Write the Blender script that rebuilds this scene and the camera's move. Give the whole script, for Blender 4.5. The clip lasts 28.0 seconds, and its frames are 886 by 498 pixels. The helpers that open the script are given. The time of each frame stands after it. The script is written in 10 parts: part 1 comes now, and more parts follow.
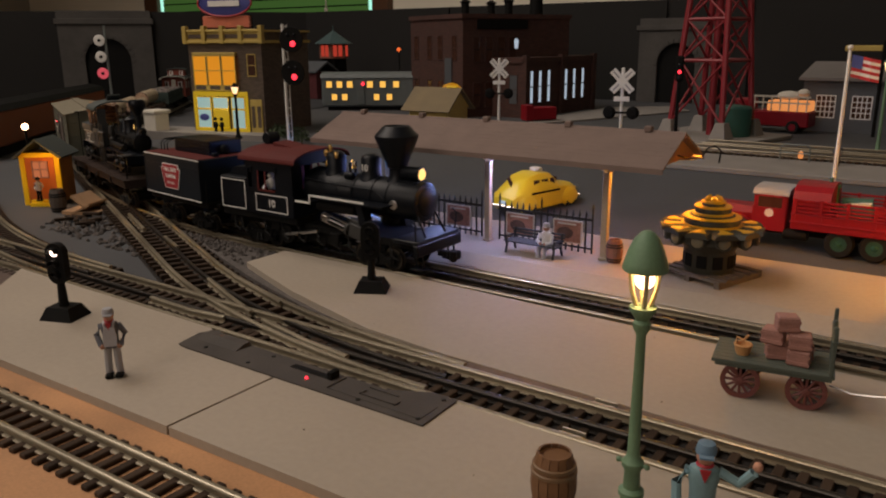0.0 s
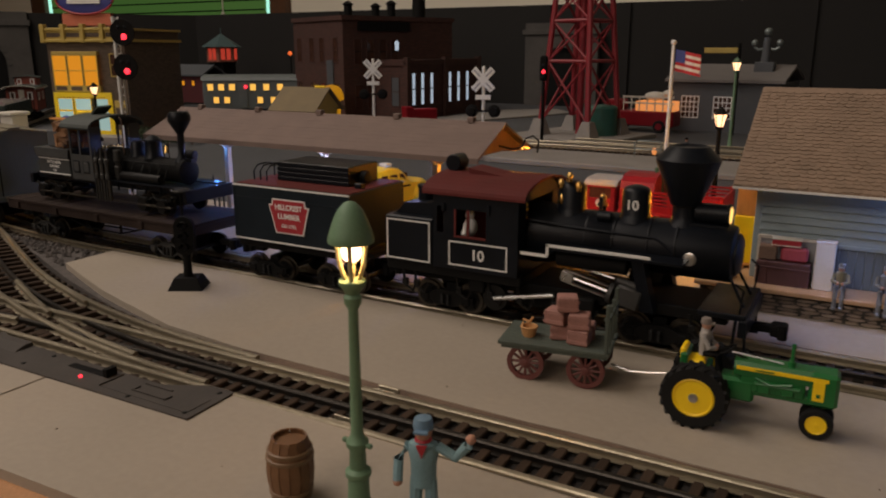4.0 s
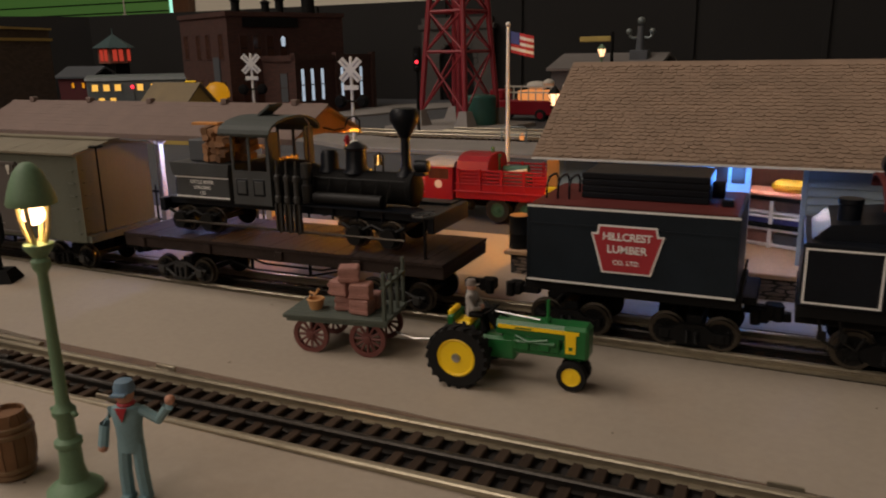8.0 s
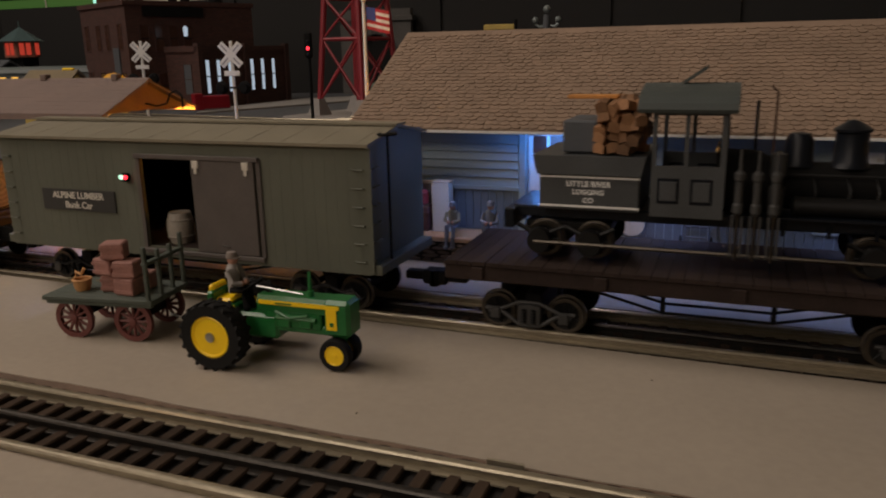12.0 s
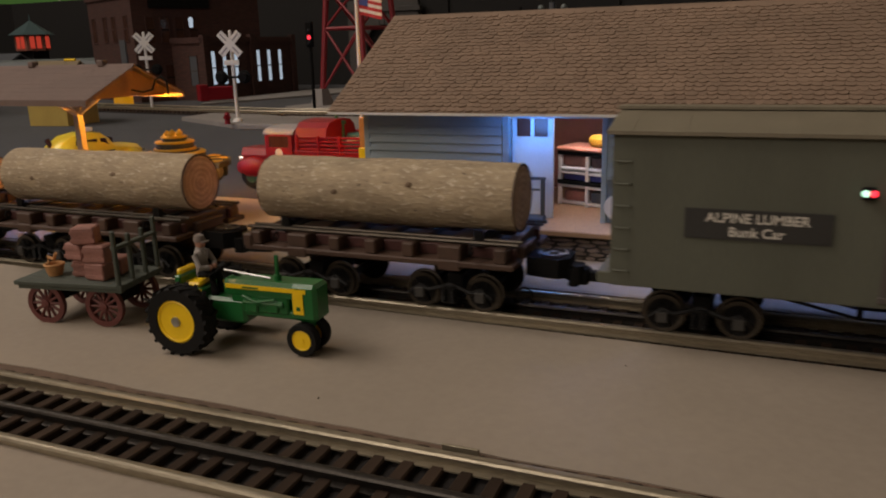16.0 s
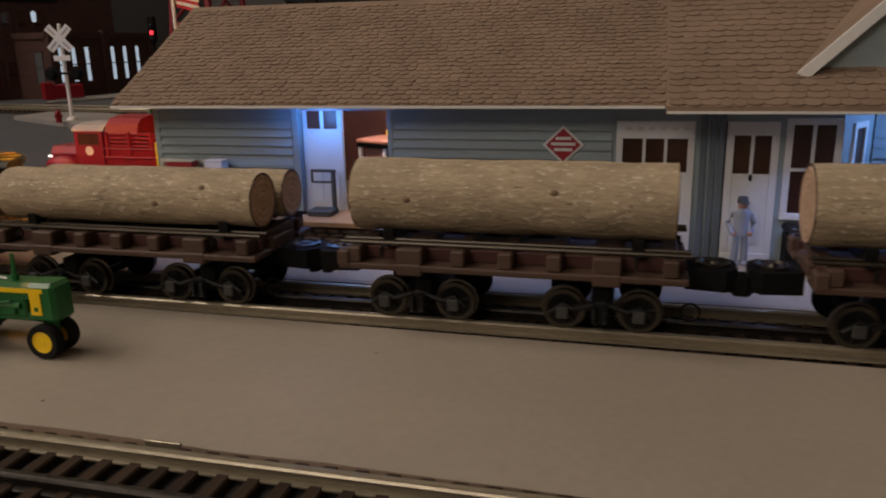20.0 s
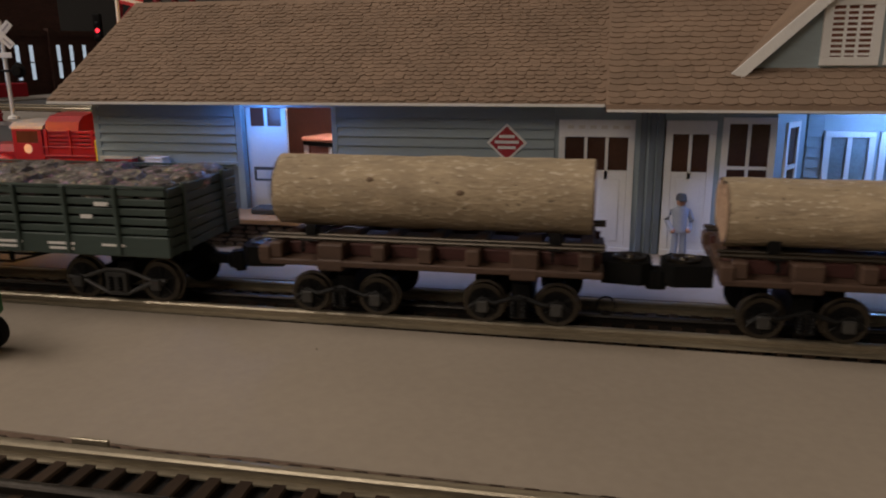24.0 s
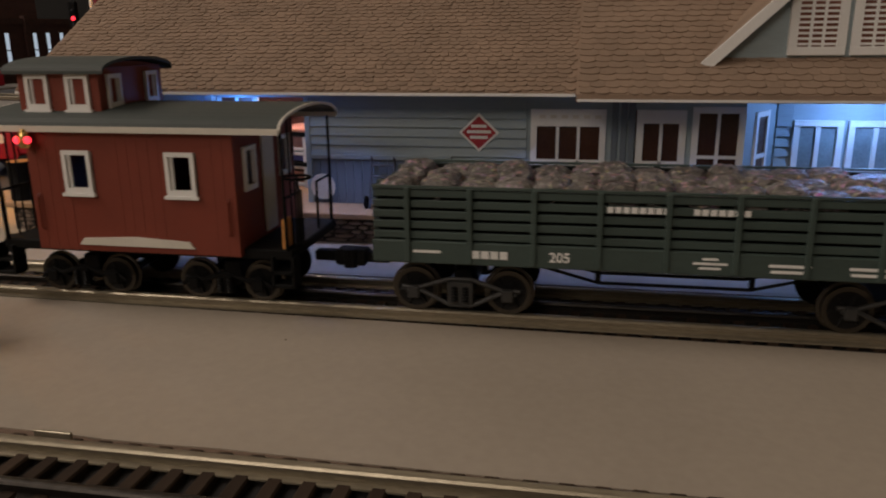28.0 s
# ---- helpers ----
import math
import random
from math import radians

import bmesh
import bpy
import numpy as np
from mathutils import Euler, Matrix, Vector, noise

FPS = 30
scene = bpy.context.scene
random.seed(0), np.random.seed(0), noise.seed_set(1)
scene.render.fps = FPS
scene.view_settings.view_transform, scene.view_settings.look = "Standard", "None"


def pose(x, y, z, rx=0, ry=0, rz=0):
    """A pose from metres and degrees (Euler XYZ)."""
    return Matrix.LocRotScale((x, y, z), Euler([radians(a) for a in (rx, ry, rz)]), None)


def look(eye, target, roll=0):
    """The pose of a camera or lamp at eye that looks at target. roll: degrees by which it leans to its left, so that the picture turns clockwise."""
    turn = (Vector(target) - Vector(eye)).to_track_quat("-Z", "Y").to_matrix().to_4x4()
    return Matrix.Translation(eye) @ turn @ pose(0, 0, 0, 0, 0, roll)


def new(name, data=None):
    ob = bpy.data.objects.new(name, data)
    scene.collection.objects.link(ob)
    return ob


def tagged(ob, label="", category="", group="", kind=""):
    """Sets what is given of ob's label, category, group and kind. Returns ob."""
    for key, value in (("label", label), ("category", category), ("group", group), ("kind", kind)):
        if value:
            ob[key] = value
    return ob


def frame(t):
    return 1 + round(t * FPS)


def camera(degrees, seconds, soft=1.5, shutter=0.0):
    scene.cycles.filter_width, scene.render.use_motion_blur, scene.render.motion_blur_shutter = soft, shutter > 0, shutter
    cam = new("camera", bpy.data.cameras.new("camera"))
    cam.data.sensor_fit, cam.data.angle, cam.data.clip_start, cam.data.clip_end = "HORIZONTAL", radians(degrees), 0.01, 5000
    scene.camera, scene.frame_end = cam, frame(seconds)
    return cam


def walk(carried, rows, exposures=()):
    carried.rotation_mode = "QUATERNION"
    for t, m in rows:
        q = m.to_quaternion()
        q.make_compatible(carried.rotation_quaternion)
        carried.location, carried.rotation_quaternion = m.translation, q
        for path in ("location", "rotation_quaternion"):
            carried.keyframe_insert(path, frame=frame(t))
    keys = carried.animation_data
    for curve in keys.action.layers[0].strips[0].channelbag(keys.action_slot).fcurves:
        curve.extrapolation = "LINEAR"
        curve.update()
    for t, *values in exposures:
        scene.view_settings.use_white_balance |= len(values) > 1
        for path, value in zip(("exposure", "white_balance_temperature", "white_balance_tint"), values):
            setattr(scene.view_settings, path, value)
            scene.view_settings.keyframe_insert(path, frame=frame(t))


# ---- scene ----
cam = camera(59.9, 28.0, 2.0, 0.5)
METRES, EYE, TILT, LEAN, TURN = 0.335, 0.1605, 0.0, 0.0, 35.4
ROWS = [
    (0.0, 0.0, 0.0, 0.0, -0.1, -15.18, 0.37),
    (0.5, 0.0103, 0.0037, -0.0074, -0.4, -15.33, 0.23),
    (1.0, 0.0157, 0.0047, -0.0094, -0.81, -15.4, 0.11),
    (1.5, 0.021, 0.0027, -0.0115, -1.35, -15.39, 0.07),
    (2.0, 0.0461, -0.0045, -0.0069, -2.08, -15.3, 0.12),
    (2.5, 0.0816, -0.0014, -0.0173, -2.95, -15.2, 0.16),
    (3.0, 0.1224, -0.0028, -0.0176, -3.92, -15.03, 0.14),
    (3.5, 0.1614, -0.0021, -0.023, -4.97, -14.8, 0.11),
    (4.0, 0.1953, 0.002, -0.0366, -6.03, -14.57, 0.05),
    (4.5, 0.2255, -0.0009, -0.0414, -6.97, -14.36, 0.09),
    (6.5, 0.3243, -0.026, -0.0731, -9.67, -14.22, 0.62),
    (7.0, 0.3537, -0.0376, -0.0755, -10.1, -14.29, 0.75),
    (7.5, 0.3759, -0.041, -0.079, -10.57, -14.41, 0.89),
    (8.0, 0.4096, -0.0452, -0.0791, -11.11, -14.49, 1.04),
    (8.5, 0.4482, -0.0552, -0.0837, -11.78, -14.59, 1.23),
    (9.0, 0.4648, -0.0628, -0.0877, -12.41, -14.63, 1.41),
    (9.5, 0.4714, -0.0684, -0.0964, -12.92, -14.67, 1.57),
    (10.0, 0.4879, -0.0642, -0.105, -13.36, -14.73, 1.72),
    (10.5, 0.5205, -0.0605, -0.1111, -13.73, -14.69, 1.62),
    (11.0, 0.562, -0.0509, -0.1162, -14.05, -14.59, 1.39),
    (11.5, 0.6094, -0.0411, -0.1302, -14.33, -14.45, 1.13),
    (13.5, 0.7114, -0.0235, -0.1516, -14.31, -14.44, 1.04),
    (14.0, 0.7107, -0.0256, -0.1561, -14.04, -14.58, 1.13),
    (14.5, 0.708, -0.0266, -0.1556, -13.79, -14.64, 1.12),
    (15.0, 0.7074, -0.0285, -0.1567, -13.56, -14.73, 1.27),
    (15.5, 0.7079, -0.0264, -0.1578, -13.34, -14.83, 1.42),
    (16.0, 0.7055, -0.0291, -0.1584, -13.2, -14.91, 1.5),
    (16.5, 0.7057, -0.0298, -0.1588, -13.21, -15.01, 1.57),
    (17.0, 0.7075, -0.0295, -0.1622, -13.51, -15.09, 1.57),
    (17.5, 0.7161, -0.0295, -0.1629, -14.11, -15.13, 1.51),
    (18.0, 0.7504, -0.0406, -0.166, -15.12, -15.16, 1.47),
    (18.5, 0.7858, -0.0587, -0.165, -16.38, -15.1, 1.44),
    (19.0, 0.8102, -0.0644, -0.1683, -17.87, -15.08, 1.42),
    (19.5, 0.8382, -0.0698, -0.1686, -19.34, -15.1, 1.32),
    (20.0, 0.8613, -0.078, -0.1732, -20.73, -15.12, 1.22),
    (20.5, 0.8668, -0.0792, -0.1758, -21.81, -15.06, 1.12),
    (22.5, 0.8784, -0.0907, -0.1799, -23.72, -14.56, 0.65),
    (23.0, 0.8789, -0.0902, -0.1816, -23.76, -14.58, 0.59),
    (23.5, 0.8783, -0.0884, -0.1818, -23.77, -14.71, 0.57),
    (24.0, 0.8781, -0.0879, -0.1825, -23.75, -14.85, 0.56),
    (24.5, 0.8783, -0.0873, -0.1851, -23.75, -14.91, 0.52),
    (25.0, 0.8785, -0.0859, -0.1845, -23.79, -15.01, 0.49),
    (25.5, 0.8786, -0.0852, -0.1839, -23.85, -15.13, 0.44),
    (26.0, 0.8794, -0.0844, -0.1845, -23.92, -15.23, 0.38),
    (26.5, 0.8809, -0.083, -0.1863, -24.01, -15.33, 0.33),
    (27.0, 0.8825, -0.0814, -0.1876, -24.19, -15.43, 0.36),
    (27.5, 0.8843, -0.0836, -0.1836, -24.41, -15.59, 0.46),
    (28.0, 0.8946, -0.0974, -0.1805, -24.8, -15.71, 0.52),
]
walk(cam, [(t, pose(0, 0, EYE, TILT, LEAN, TURN) @ pose(METRES * x, METRES * y, METRES * z, 90 + pitch, roll, yaw)) for t, x, y, z, yaw, pitch, roll in ROWS])

# ---- world, light, exposure ----
world = bpy.data.worlds.new("room_dusk")
scene.world = world
world.use_nodes = True
world.node_tree.nodes["Background"].inputs[0].default_value = (0.9, 0.85, 0.8, 1)
world.node_tree.nodes["Background"].inputs[1].default_value = 0.0055
scene.view_settings.exposure = 0.0
U = 0.01  # the model is laid out in centimetres


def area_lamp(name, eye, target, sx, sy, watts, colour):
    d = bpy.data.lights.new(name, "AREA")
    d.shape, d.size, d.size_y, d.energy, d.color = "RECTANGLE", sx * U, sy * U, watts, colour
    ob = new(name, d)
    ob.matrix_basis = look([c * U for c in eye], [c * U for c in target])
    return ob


def bulb(name, x, y, z, watts, colour, r=0.25):
    d = bpy.data.lights.new(name, "POINT")
    d.energy, d.color, d.shadow_soft_size = watts, colour, r * U
    ob = new(name, d)
    ob.location = (x * U, y * U, z * U)
    return ob


def downlight(name, x, y, z, watts, colour, cone):
    """A spot lamp that shines straight down, built without a fixture."""
    d = bpy.data.lights.new(name, "SPOT")
    d.energy, d.color, d.shadow_soft_size, d.spot_size, d.spot_blend = watts, colour, 0.0025, radians(cone), 0.15 if cone > 150 else 1.0
    ob = new(name, d)
    ob.location = (x * U, y * U, z * U)
    return ob


# added unseen area lamps for the room's dusk: left key and front fill
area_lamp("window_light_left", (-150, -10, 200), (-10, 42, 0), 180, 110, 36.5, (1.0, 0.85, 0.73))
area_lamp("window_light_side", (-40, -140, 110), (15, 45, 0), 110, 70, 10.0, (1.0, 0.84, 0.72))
BLUE, WARM, ORANGE = (0.22, 0.43, 1.0), (1.0, 0.52, 0.20), (1.0, 0.42, 0.06)
bulb("gable_lamp", -1.15, 54.4, 7.0, 0.20, (1.0, 0.36, 0.02), 0.3)
bulb("canopy_end_lamp", -17.35, 53.2, 7.95, 0.31, (1.0, 0.38, 0.03), 0.1)
# blue spots added without fixtures to light the platform before the station
for x, watts in ((4.5, 0.05), (15.5, 0.085), (23.5, 0.075), (31.5, 0.075)):
    downlight("eave_lamp", x, 47.8, 7.0, watts, (0.34, 0.45, 1.0), 104)
bulb("canopy_bulb", -24.0, 52.6, 7.6, 0.05, (0.62, 0.62, 1.0), 0.2)
bulb("canopy_bulb", -42.75, 50.7, 7.25, 0.034, (0.10, 0.30, 1.0))
bulb("canopy_bulb", -37.0, 52.0, 7.2, 0.07, (0.36, 0.45, 1.0))
bulb("canopy_bulb", -29.5, 52.2, 7.2, 0.15, (0.42, 0.48, 1.0))
bulb("eave_bulb", 9.4, 49.6, 6.7, 0.021, (0.10, 0.32, 1.0), 0.6)
bulb("porch_bulb", 38.5, 51.4, 6.9, 0.075, BLUE, 0.5)
bulb("freight_room_bulb", 11.0, 53.4, 7.2, 0.03, (0.95, 0.80, 0.86))
bulb("street_lamp_bulb", -7.95, 21.8, 9.0, 0.03, WARM, 0.2)
bulb("shed_bulb", -80.0, 40.6, 4.6, 0.035, ORANGE)
bulb("yard_bulb", -91.5, 44.7, 7.0, 0.02, WARM)
bulb("shop_bulb", -97.0, 74.0, 6.5, 0.02, (1.0, 0.8, 0.4))


# ---- materials ----
def mat(name, rgb, rough=0.6, metal=0.0, var=0.12, big=60.0, fine=900.0, bump=0.15, rgb2=None, spec=0.5, stretch=(1, 1, 1), island=0.0, each=0.0, coat=0.0):
    """A surface with two scales of variation; big and fine are noise scales per metre."""
    m = bpy.data.materials.new(name)
    m.use_nodes = True
    nt = m.node_tree
    n, l = nt.nodes, nt.links
    b = n["Principled BSDF"]
    b.inputs["Roughness"].default_value = rough
    b.inputs["Metallic"].default_value = metal
    b.inputs["Specular IOR Level"].default_value = spec
    b.inputs["Coat Weight"].default_value = coat
    tc = n.new("ShaderNodeTexCoord")
    mp = n.new("ShaderNodeMapping")
    mp.inputs["Scale"].default_value = stretch
    l.new(tc.outputs["Object"], mp.inputs["Vector"])
    n1, n2 = n.new("ShaderNodeTexNoise"), n.new("ShaderNodeTexNoise")
    n1.inputs["Scale"].default_value, n2.inputs["Scale"].default_value = big, fine
    n1.inputs["Detail"].default_value, n2.inputs["Detail"].default_value = 4, 3
    for q in (n1, n2):
        l.new(mp.outputs["Vector"], q.inputs["Vector"])
    add = n.new("ShaderNodeMath")
    add.operation = "MULTIPLY_ADD"
    l.new(n2.outputs["Fac"], add.inputs[0])
    add.inputs[1].default_value = 0.5
    l.new(n1.outputs["Fac"], add.inputs[2])
    ramp = n.new("ShaderNodeValToRGB")
    ramp.color_ramp.elements[0].position, ramp.color_ramp.elements[1].position = 0.45, 1.05
    hi = rgb2 or tuple(min(1, c * (1 + var)) for c in rgb)
    lo = rgb if rgb2 else tuple(c * (1 - var) for c in rgb)
    ramp.color_ramp.elements[0].color, ramp.color_ramp.elements[1].color = (*lo, 1), (*hi, 1)
    l.new(add.outputs[0], ramp.inputs["Fac"])
    out = ramp.outputs["Color"]
    if island or each:
        hsv = n.new("ShaderNodeHueSaturation")
        rnd = n.new("ShaderNodeObjectInfo") if each else n.new("ShaderNodeNewGeometry")
        mr = n.new("ShaderNodeMapRange")
        l.new(rnd.outputs["Random" if each else "Random Per Island"], mr.inputs["Value"])
        k = each or island
        mr.inputs["To Min"].default_value, mr.inputs["To Max"].default_value = 1 - k, 1 + k
        l.new(mr.outputs["Result"], hsv.inputs["Value"])
        l.new(out, hsv.inputs["Color"])
        out = hsv.outputs["Color"]
    l.new(out, b.inputs["Base Color"])
    rr = n.new("ShaderNodeMapRange")
    rr.inputs["To Min"].default_value, rr.inputs["To Max"].default_value = max(0.04, rough - 0.1), min(1, rough + 0.1)
    l.new(n1.outputs["Fac"], rr.inputs["Value"])
    l.new(rr.outputs["Result"], b.inputs["Roughness"])
    if bump:
        bp = n.new("ShaderNodeBump")
        bp.inputs["Strength"].default_value, bp.inputs["Distance"].default_value = bump, 0.0006
        l.new(n2.outputs["Fac"], bp.inputs["Height"])
        l.new(bp.outputs["Normal"], b.inputs["Normal"])
    return m


def glow(name, rgb, power, base=None):
    base = base or tuple(0.08 * c for c in rgb)
    m = bpy.data.materials.new(name)
    m.use_nodes = True
    b = m.node_tree.nodes["Principled BSDF"]
    b.inputs["Base Color"].default_value = (*base, 1)
    b.inputs["Emission Color"].default_value = (*rgb, 1)
    b.inputs["Emission Strength"].default_value = power
    return m


def glass(name, rgb=(0.9, 0.95, 0.95), rough=0.05):
    m = bpy.data.materials.new(name)
    m.use_nodes = True
    b = m.node_tree.nodes["Principled BSDF"]
    b.inputs["Base Color"].default_value = (*rgb, 1)
    b.inputs["Roughness"].default_value = rough
    b.inputs["Transmission Weight"].default_value = 1.0
    b.inputs["IOR"].default_value = 1.3
    return m


def brickwork(name, rgb, mortar, w, h):
    """Far brickwork, w and h in metres."""
    m = mat(name, rgb, 0.85, var=0.2)
    nt = m.node_tree
    n, l = nt.nodes, nt.links
    bt = n.new("ShaderNodeTexBrick")
    bt.inputs["Scale"].default_value = 1.0
    bt.inputs["Brick Width"].default_value, bt.inputs["Row Height"].default_value = w, h
    bt.inputs["Mortar Size"].default_value = h * 0.1
    bt.inputs["Color1"].default_value = (*[c * 0.8 for c in rgb], 1)
    bt.inputs["Color2"].default_value = (*[c * 1.25 for c in rgb], 1)
    bt.inputs["Mortar"].default_value = (*mortar, 1)
    tc, sep, com, ad = n.new("ShaderNodeTexCoord"), n.new("ShaderNodeSeparateXYZ"), n.new("ShaderNodeCombineXYZ"), n.new("ShaderNodeMath")
    l.new(tc.outputs["Object"], sep.inputs[0])
    l.new(sep.outputs["X"], ad.inputs[0])
    l.new(sep.outputs["Y"], ad.inputs[1])
    l.new(ad.outputs[0], com.inputs["X"])
    l.new(sep.outputs["Z"], com.inputs["Y"])
    l.new(com.outputs[0], bt.inputs["Vector"])
    l.new(bt.outputs["Color"], n["Principled BSDF"].inputs["Base Color"])
    return m


BOARD = mat("beige_board", (0.335, 0.288, 0.232), 0.7, var=0.10, big=9, fine=300, bump=0.08)
TABLE = mat("brown_table", (0.42, 0.215, 0.095), 0.65, var=0.25, big=25, fine=700, bump=0.1)
ASPHALT = mat("asphalt", (0.055, 0.058, 0.064), 0.85, var=0.18, big=14, fine=1500, bump=0.3)
CONCRETE = mat("concrete", (0.22, 0.205, 0.19), 0.8, var=0.15, big=30, fine=900)
EDGEBROWN = mat("brown_edge_strip", (0.13, 0.088, 0.062), 0.85, var=0.4, big=40, fine=500, bump=0.3)
BALLAST = mat("dark_trackbed", (0.008, 0.006, 0.005), 0.9, var=0.35, big=80, fine=1800, bump=0.5)
GRAVEL = mat("grey_gravel", (0.085, 0.075, 0.07), 0.9, var=0.4, big=300, fine=3000, bump=0.6, island=0.5)
TIE = mat("brown_tie", (0.037, 0.024, 0.016), 0.8, var=0.3, each=0.3, spec=0.2, stretch=(1, 0.15, 1))
RAIL = mat("worn_rail", (0.33, 0.29, 0.215), 0.31, 0.6, var=0.4, big=40, fine=1200, bump=0.06, stretch=(0.2, 1, 1))
RAILDARK = mat("dark_rail", (0.05, 0.045, 0.04), 0.4, 0.8, var=0.3)
STEEL = mat("steel", (0.55, 0.55, 0.55), 0.3, 1.0, var=0.12)
BRASS = mat("brass", (0.75, 0.50, 0.18), 0.25, 1.0, var=0.1)
BLACK = mat("black_enamel", (0.0045, 0.006, 0.0092), 0.40, var=0.3, spec=0.2)
BLACKMAT = mat("matt_black", (0.005, 0.005, 0.005), 0.75, var=0.3, spec=0.15)
IRON = mat("dull_iron", (0.008, 0.008, 0.008), 0.5, 0.25, var=0.3, spec=0.25)
IRONGREY = mat("grey_truck_frame", (0.038, 0.038, 0.037), 0.55, 0.2, var=0.25)
CABRED = mat("oxide_red_roof", (0.10, 0.020, 0.018), 0.75, var=0.15, spec=0.2)
SIGNRED = mat("sign_red", (0.34, 0.02, 0.03), 0.55, var=0.08)
WHITE = mat("white_paint", (0.72, 0.72, 0.70), 0.55, var=0.06)
OFFWHITE = mat("offwhite_paint", (0.60, 0.57, 0.50), 0.6, var=0.08)
SIDING = mat("blue_grey_siding", (0.28, 0.345, 0.365), 0.65, var=0.10, stretch=(0.2, 0.2, 1))
WAINSCOT = mat("slate_wainscot", (0.13, 0.16, 0.19), 0.65, var=0.10)
SHINGLE = mat("brown_shingle", (0.24, 0.168, 0.118), 0.85, var=0.18, big=40, fine=1500, bump=0.3, each=0.10)
SHINGLE2 = mat("brown_shingle_rest", (0.24, 0.168, 0.118), 0.85, var=0.18, big=40, fine=1500, bump=0.3, island=0.05)
ROOFTAN = mat("tan_canopy_roof", (0.18, 0.13, 0.112), 0.85, var=0.12, big=60)
STONE = mat("field_stone", (0.21, 0.165, 0.135), 0.85, var=0.3, each=0.35)
MORTAR = mat("dark_mortar", (0.05, 0.045, 0.04), 0.9)
INTERIOR = mat("red_brown_wall", (0.20, 0.075, 0.05), 0.7, var=0.15)
PLANKFLOOR = mat("pine_floor", (0.42, 0.26, 0.14), 0.6, var=0.2, stretch=(1, 0.2, 1))
DARKGLASS = mat("dark_glass", (0.055, 0.025, 0.017), 0.15, var=0.3)
WALLDARK = mat("charcoal_backdrop", (0.0090, 0.0085, 0.0080), 0.9, var=0.15, big=4, fine=200)
# walls out of view: colour set dark to bounce less light
WALLWHITE = mat("cream_room_wall", (0.30, 0.285, 0.24), 0.8, var=0.05, big=3)
PORTAL = mat("grey_stone_portal", (0.062, 0.058, 0.054), 0.9, var=0.25, big=30, fine=300)
OLIVE = mat("olive_boxcar", (0.100, 0.106, 0.080), 0.6, var=0.12, stretch=(1, 1, 0.3))
OLIVEROOF = mat("olive_roof", (0.19, 0.168, 0.118), 0.65, var=0.12)
DOORBROWN = mat("grey_brown_door", (0.085, 0.072, 0.065), 0.65, var=0.15)
REDBEAM = mat("dark_red_beam", (0.06, 0.018, 0.014), 0.7, var=0.3, stretch=(0.25, 1, 1))
DECKWOOD = mat("dark_deck", (0.028, 0.019, 0.016), 0.75, var=0.3, spec=0.15, stretch=(1, 0.1, 1))
RUSTWOOD = mat("rusty_brown_wood", (0.062, 0.034, 0.022), 0.65, var=0.35, stretch=(0.25, 1, 1))
BARK = mat("log_bark", (0.29, 0.23, 0.155), 0.85, big=170, fine=700, bump=1.0, rgb2=(0.48, 0.385, 0.255), stretch=(0.4, 1, 1))
LOGEND = mat("cut_log_end", (0.54, 0.37, 0.245), 0.8, var=0.25, big=200)
CABOOSE = mat("caboose_red", (0.175, 0.030, 0.014), 0.6, var=0.10)
CABROOF = mat("dark_green_grey_roof", (0.045, 0.055, 0.052), 0.7, var=0.12)
GONDOLA = mat("grey_green_gondola", (0.038, 0.060, 0.053), 0.6, var=0.15, stretch=(0.4, 1, 1))
LOAD = mat("rough_stone_load", (0.015, 0.015, 0.016), 0.42, big=500, fine=1500, bump=1.0, rgb2=(0.19, 0.17, 0.155), each=0.5)
GREEN = mat("tractor_green", (0.012, 0.13, 0.03), 0.38, var=0.08, coat=0.2)
YELLOW = mat("wheel_yellow", (0.93, 0.62, 0.010), 0.4, var=0.05)
RUBBER = mat("rubber", (0.010, 0.010, 0.010), 0.75, var=0.2, spec=0.2)
LAMPGREEN = mat("lamp_green", (0.125, 0.215, 0.125), 0.6, var=0.15)
WAGONGREEN = mat("wagon_deck_green", (0.065, 0.08, 0.065), 0.65, var=0.2)
WHEELRED = mat("wheel_maroon", (0.12, 0.035, 0.03), 0.6, var=0.15)
CRATE = mat("crate_terracotta", (0.30, 0.15, 0.125), 0.75, var=0.25, big=120)
BASKETMAT = mat("tan_basket", (0.5, 0.26, 0.10), 0.7)
BARREL = mat("barrel_wood", (0.15, 0.072, 0.03), 0.6, var=0.25, stretch=(1, 1, 0.2), island=0.15)
BARRELGREY = mat("barrel_grey", (0.30, 0.27, 0.23), 0.7, var=0.15)
TAXI = mat("taxi_yellow", (0.80, 0.56, 0.02), 0.35, var=0.03, coat=0.3)
TRUCKRED = mat("truck_red", (0.19, 0.003, 0.010), 0.45, var=0.08, spec=0.3)
HUBGREEN = mat("hub_green", (0.008, 0.055, 0.04), 0.5)
CHROME = mat("chrome", (0.8, 0.8, 0.8), 0.15, 1.0, var=0.05)
FENCE = mat("fence_black", (0.02, 0.022, 0.025), 0.55)
POSTER = mat("poster_brown", (0.33, 0.17, 0.13), 0.7, var=0.4, big=90, fine=500)
POSTERDARK = mat("poster_dark", (0.10, 0.06, 0.05), 0.7, var=0.5, big=120)
TOWERRED = mat("tower_red", (0.22, 0.012, 0.02), 0.55, var=0.12)
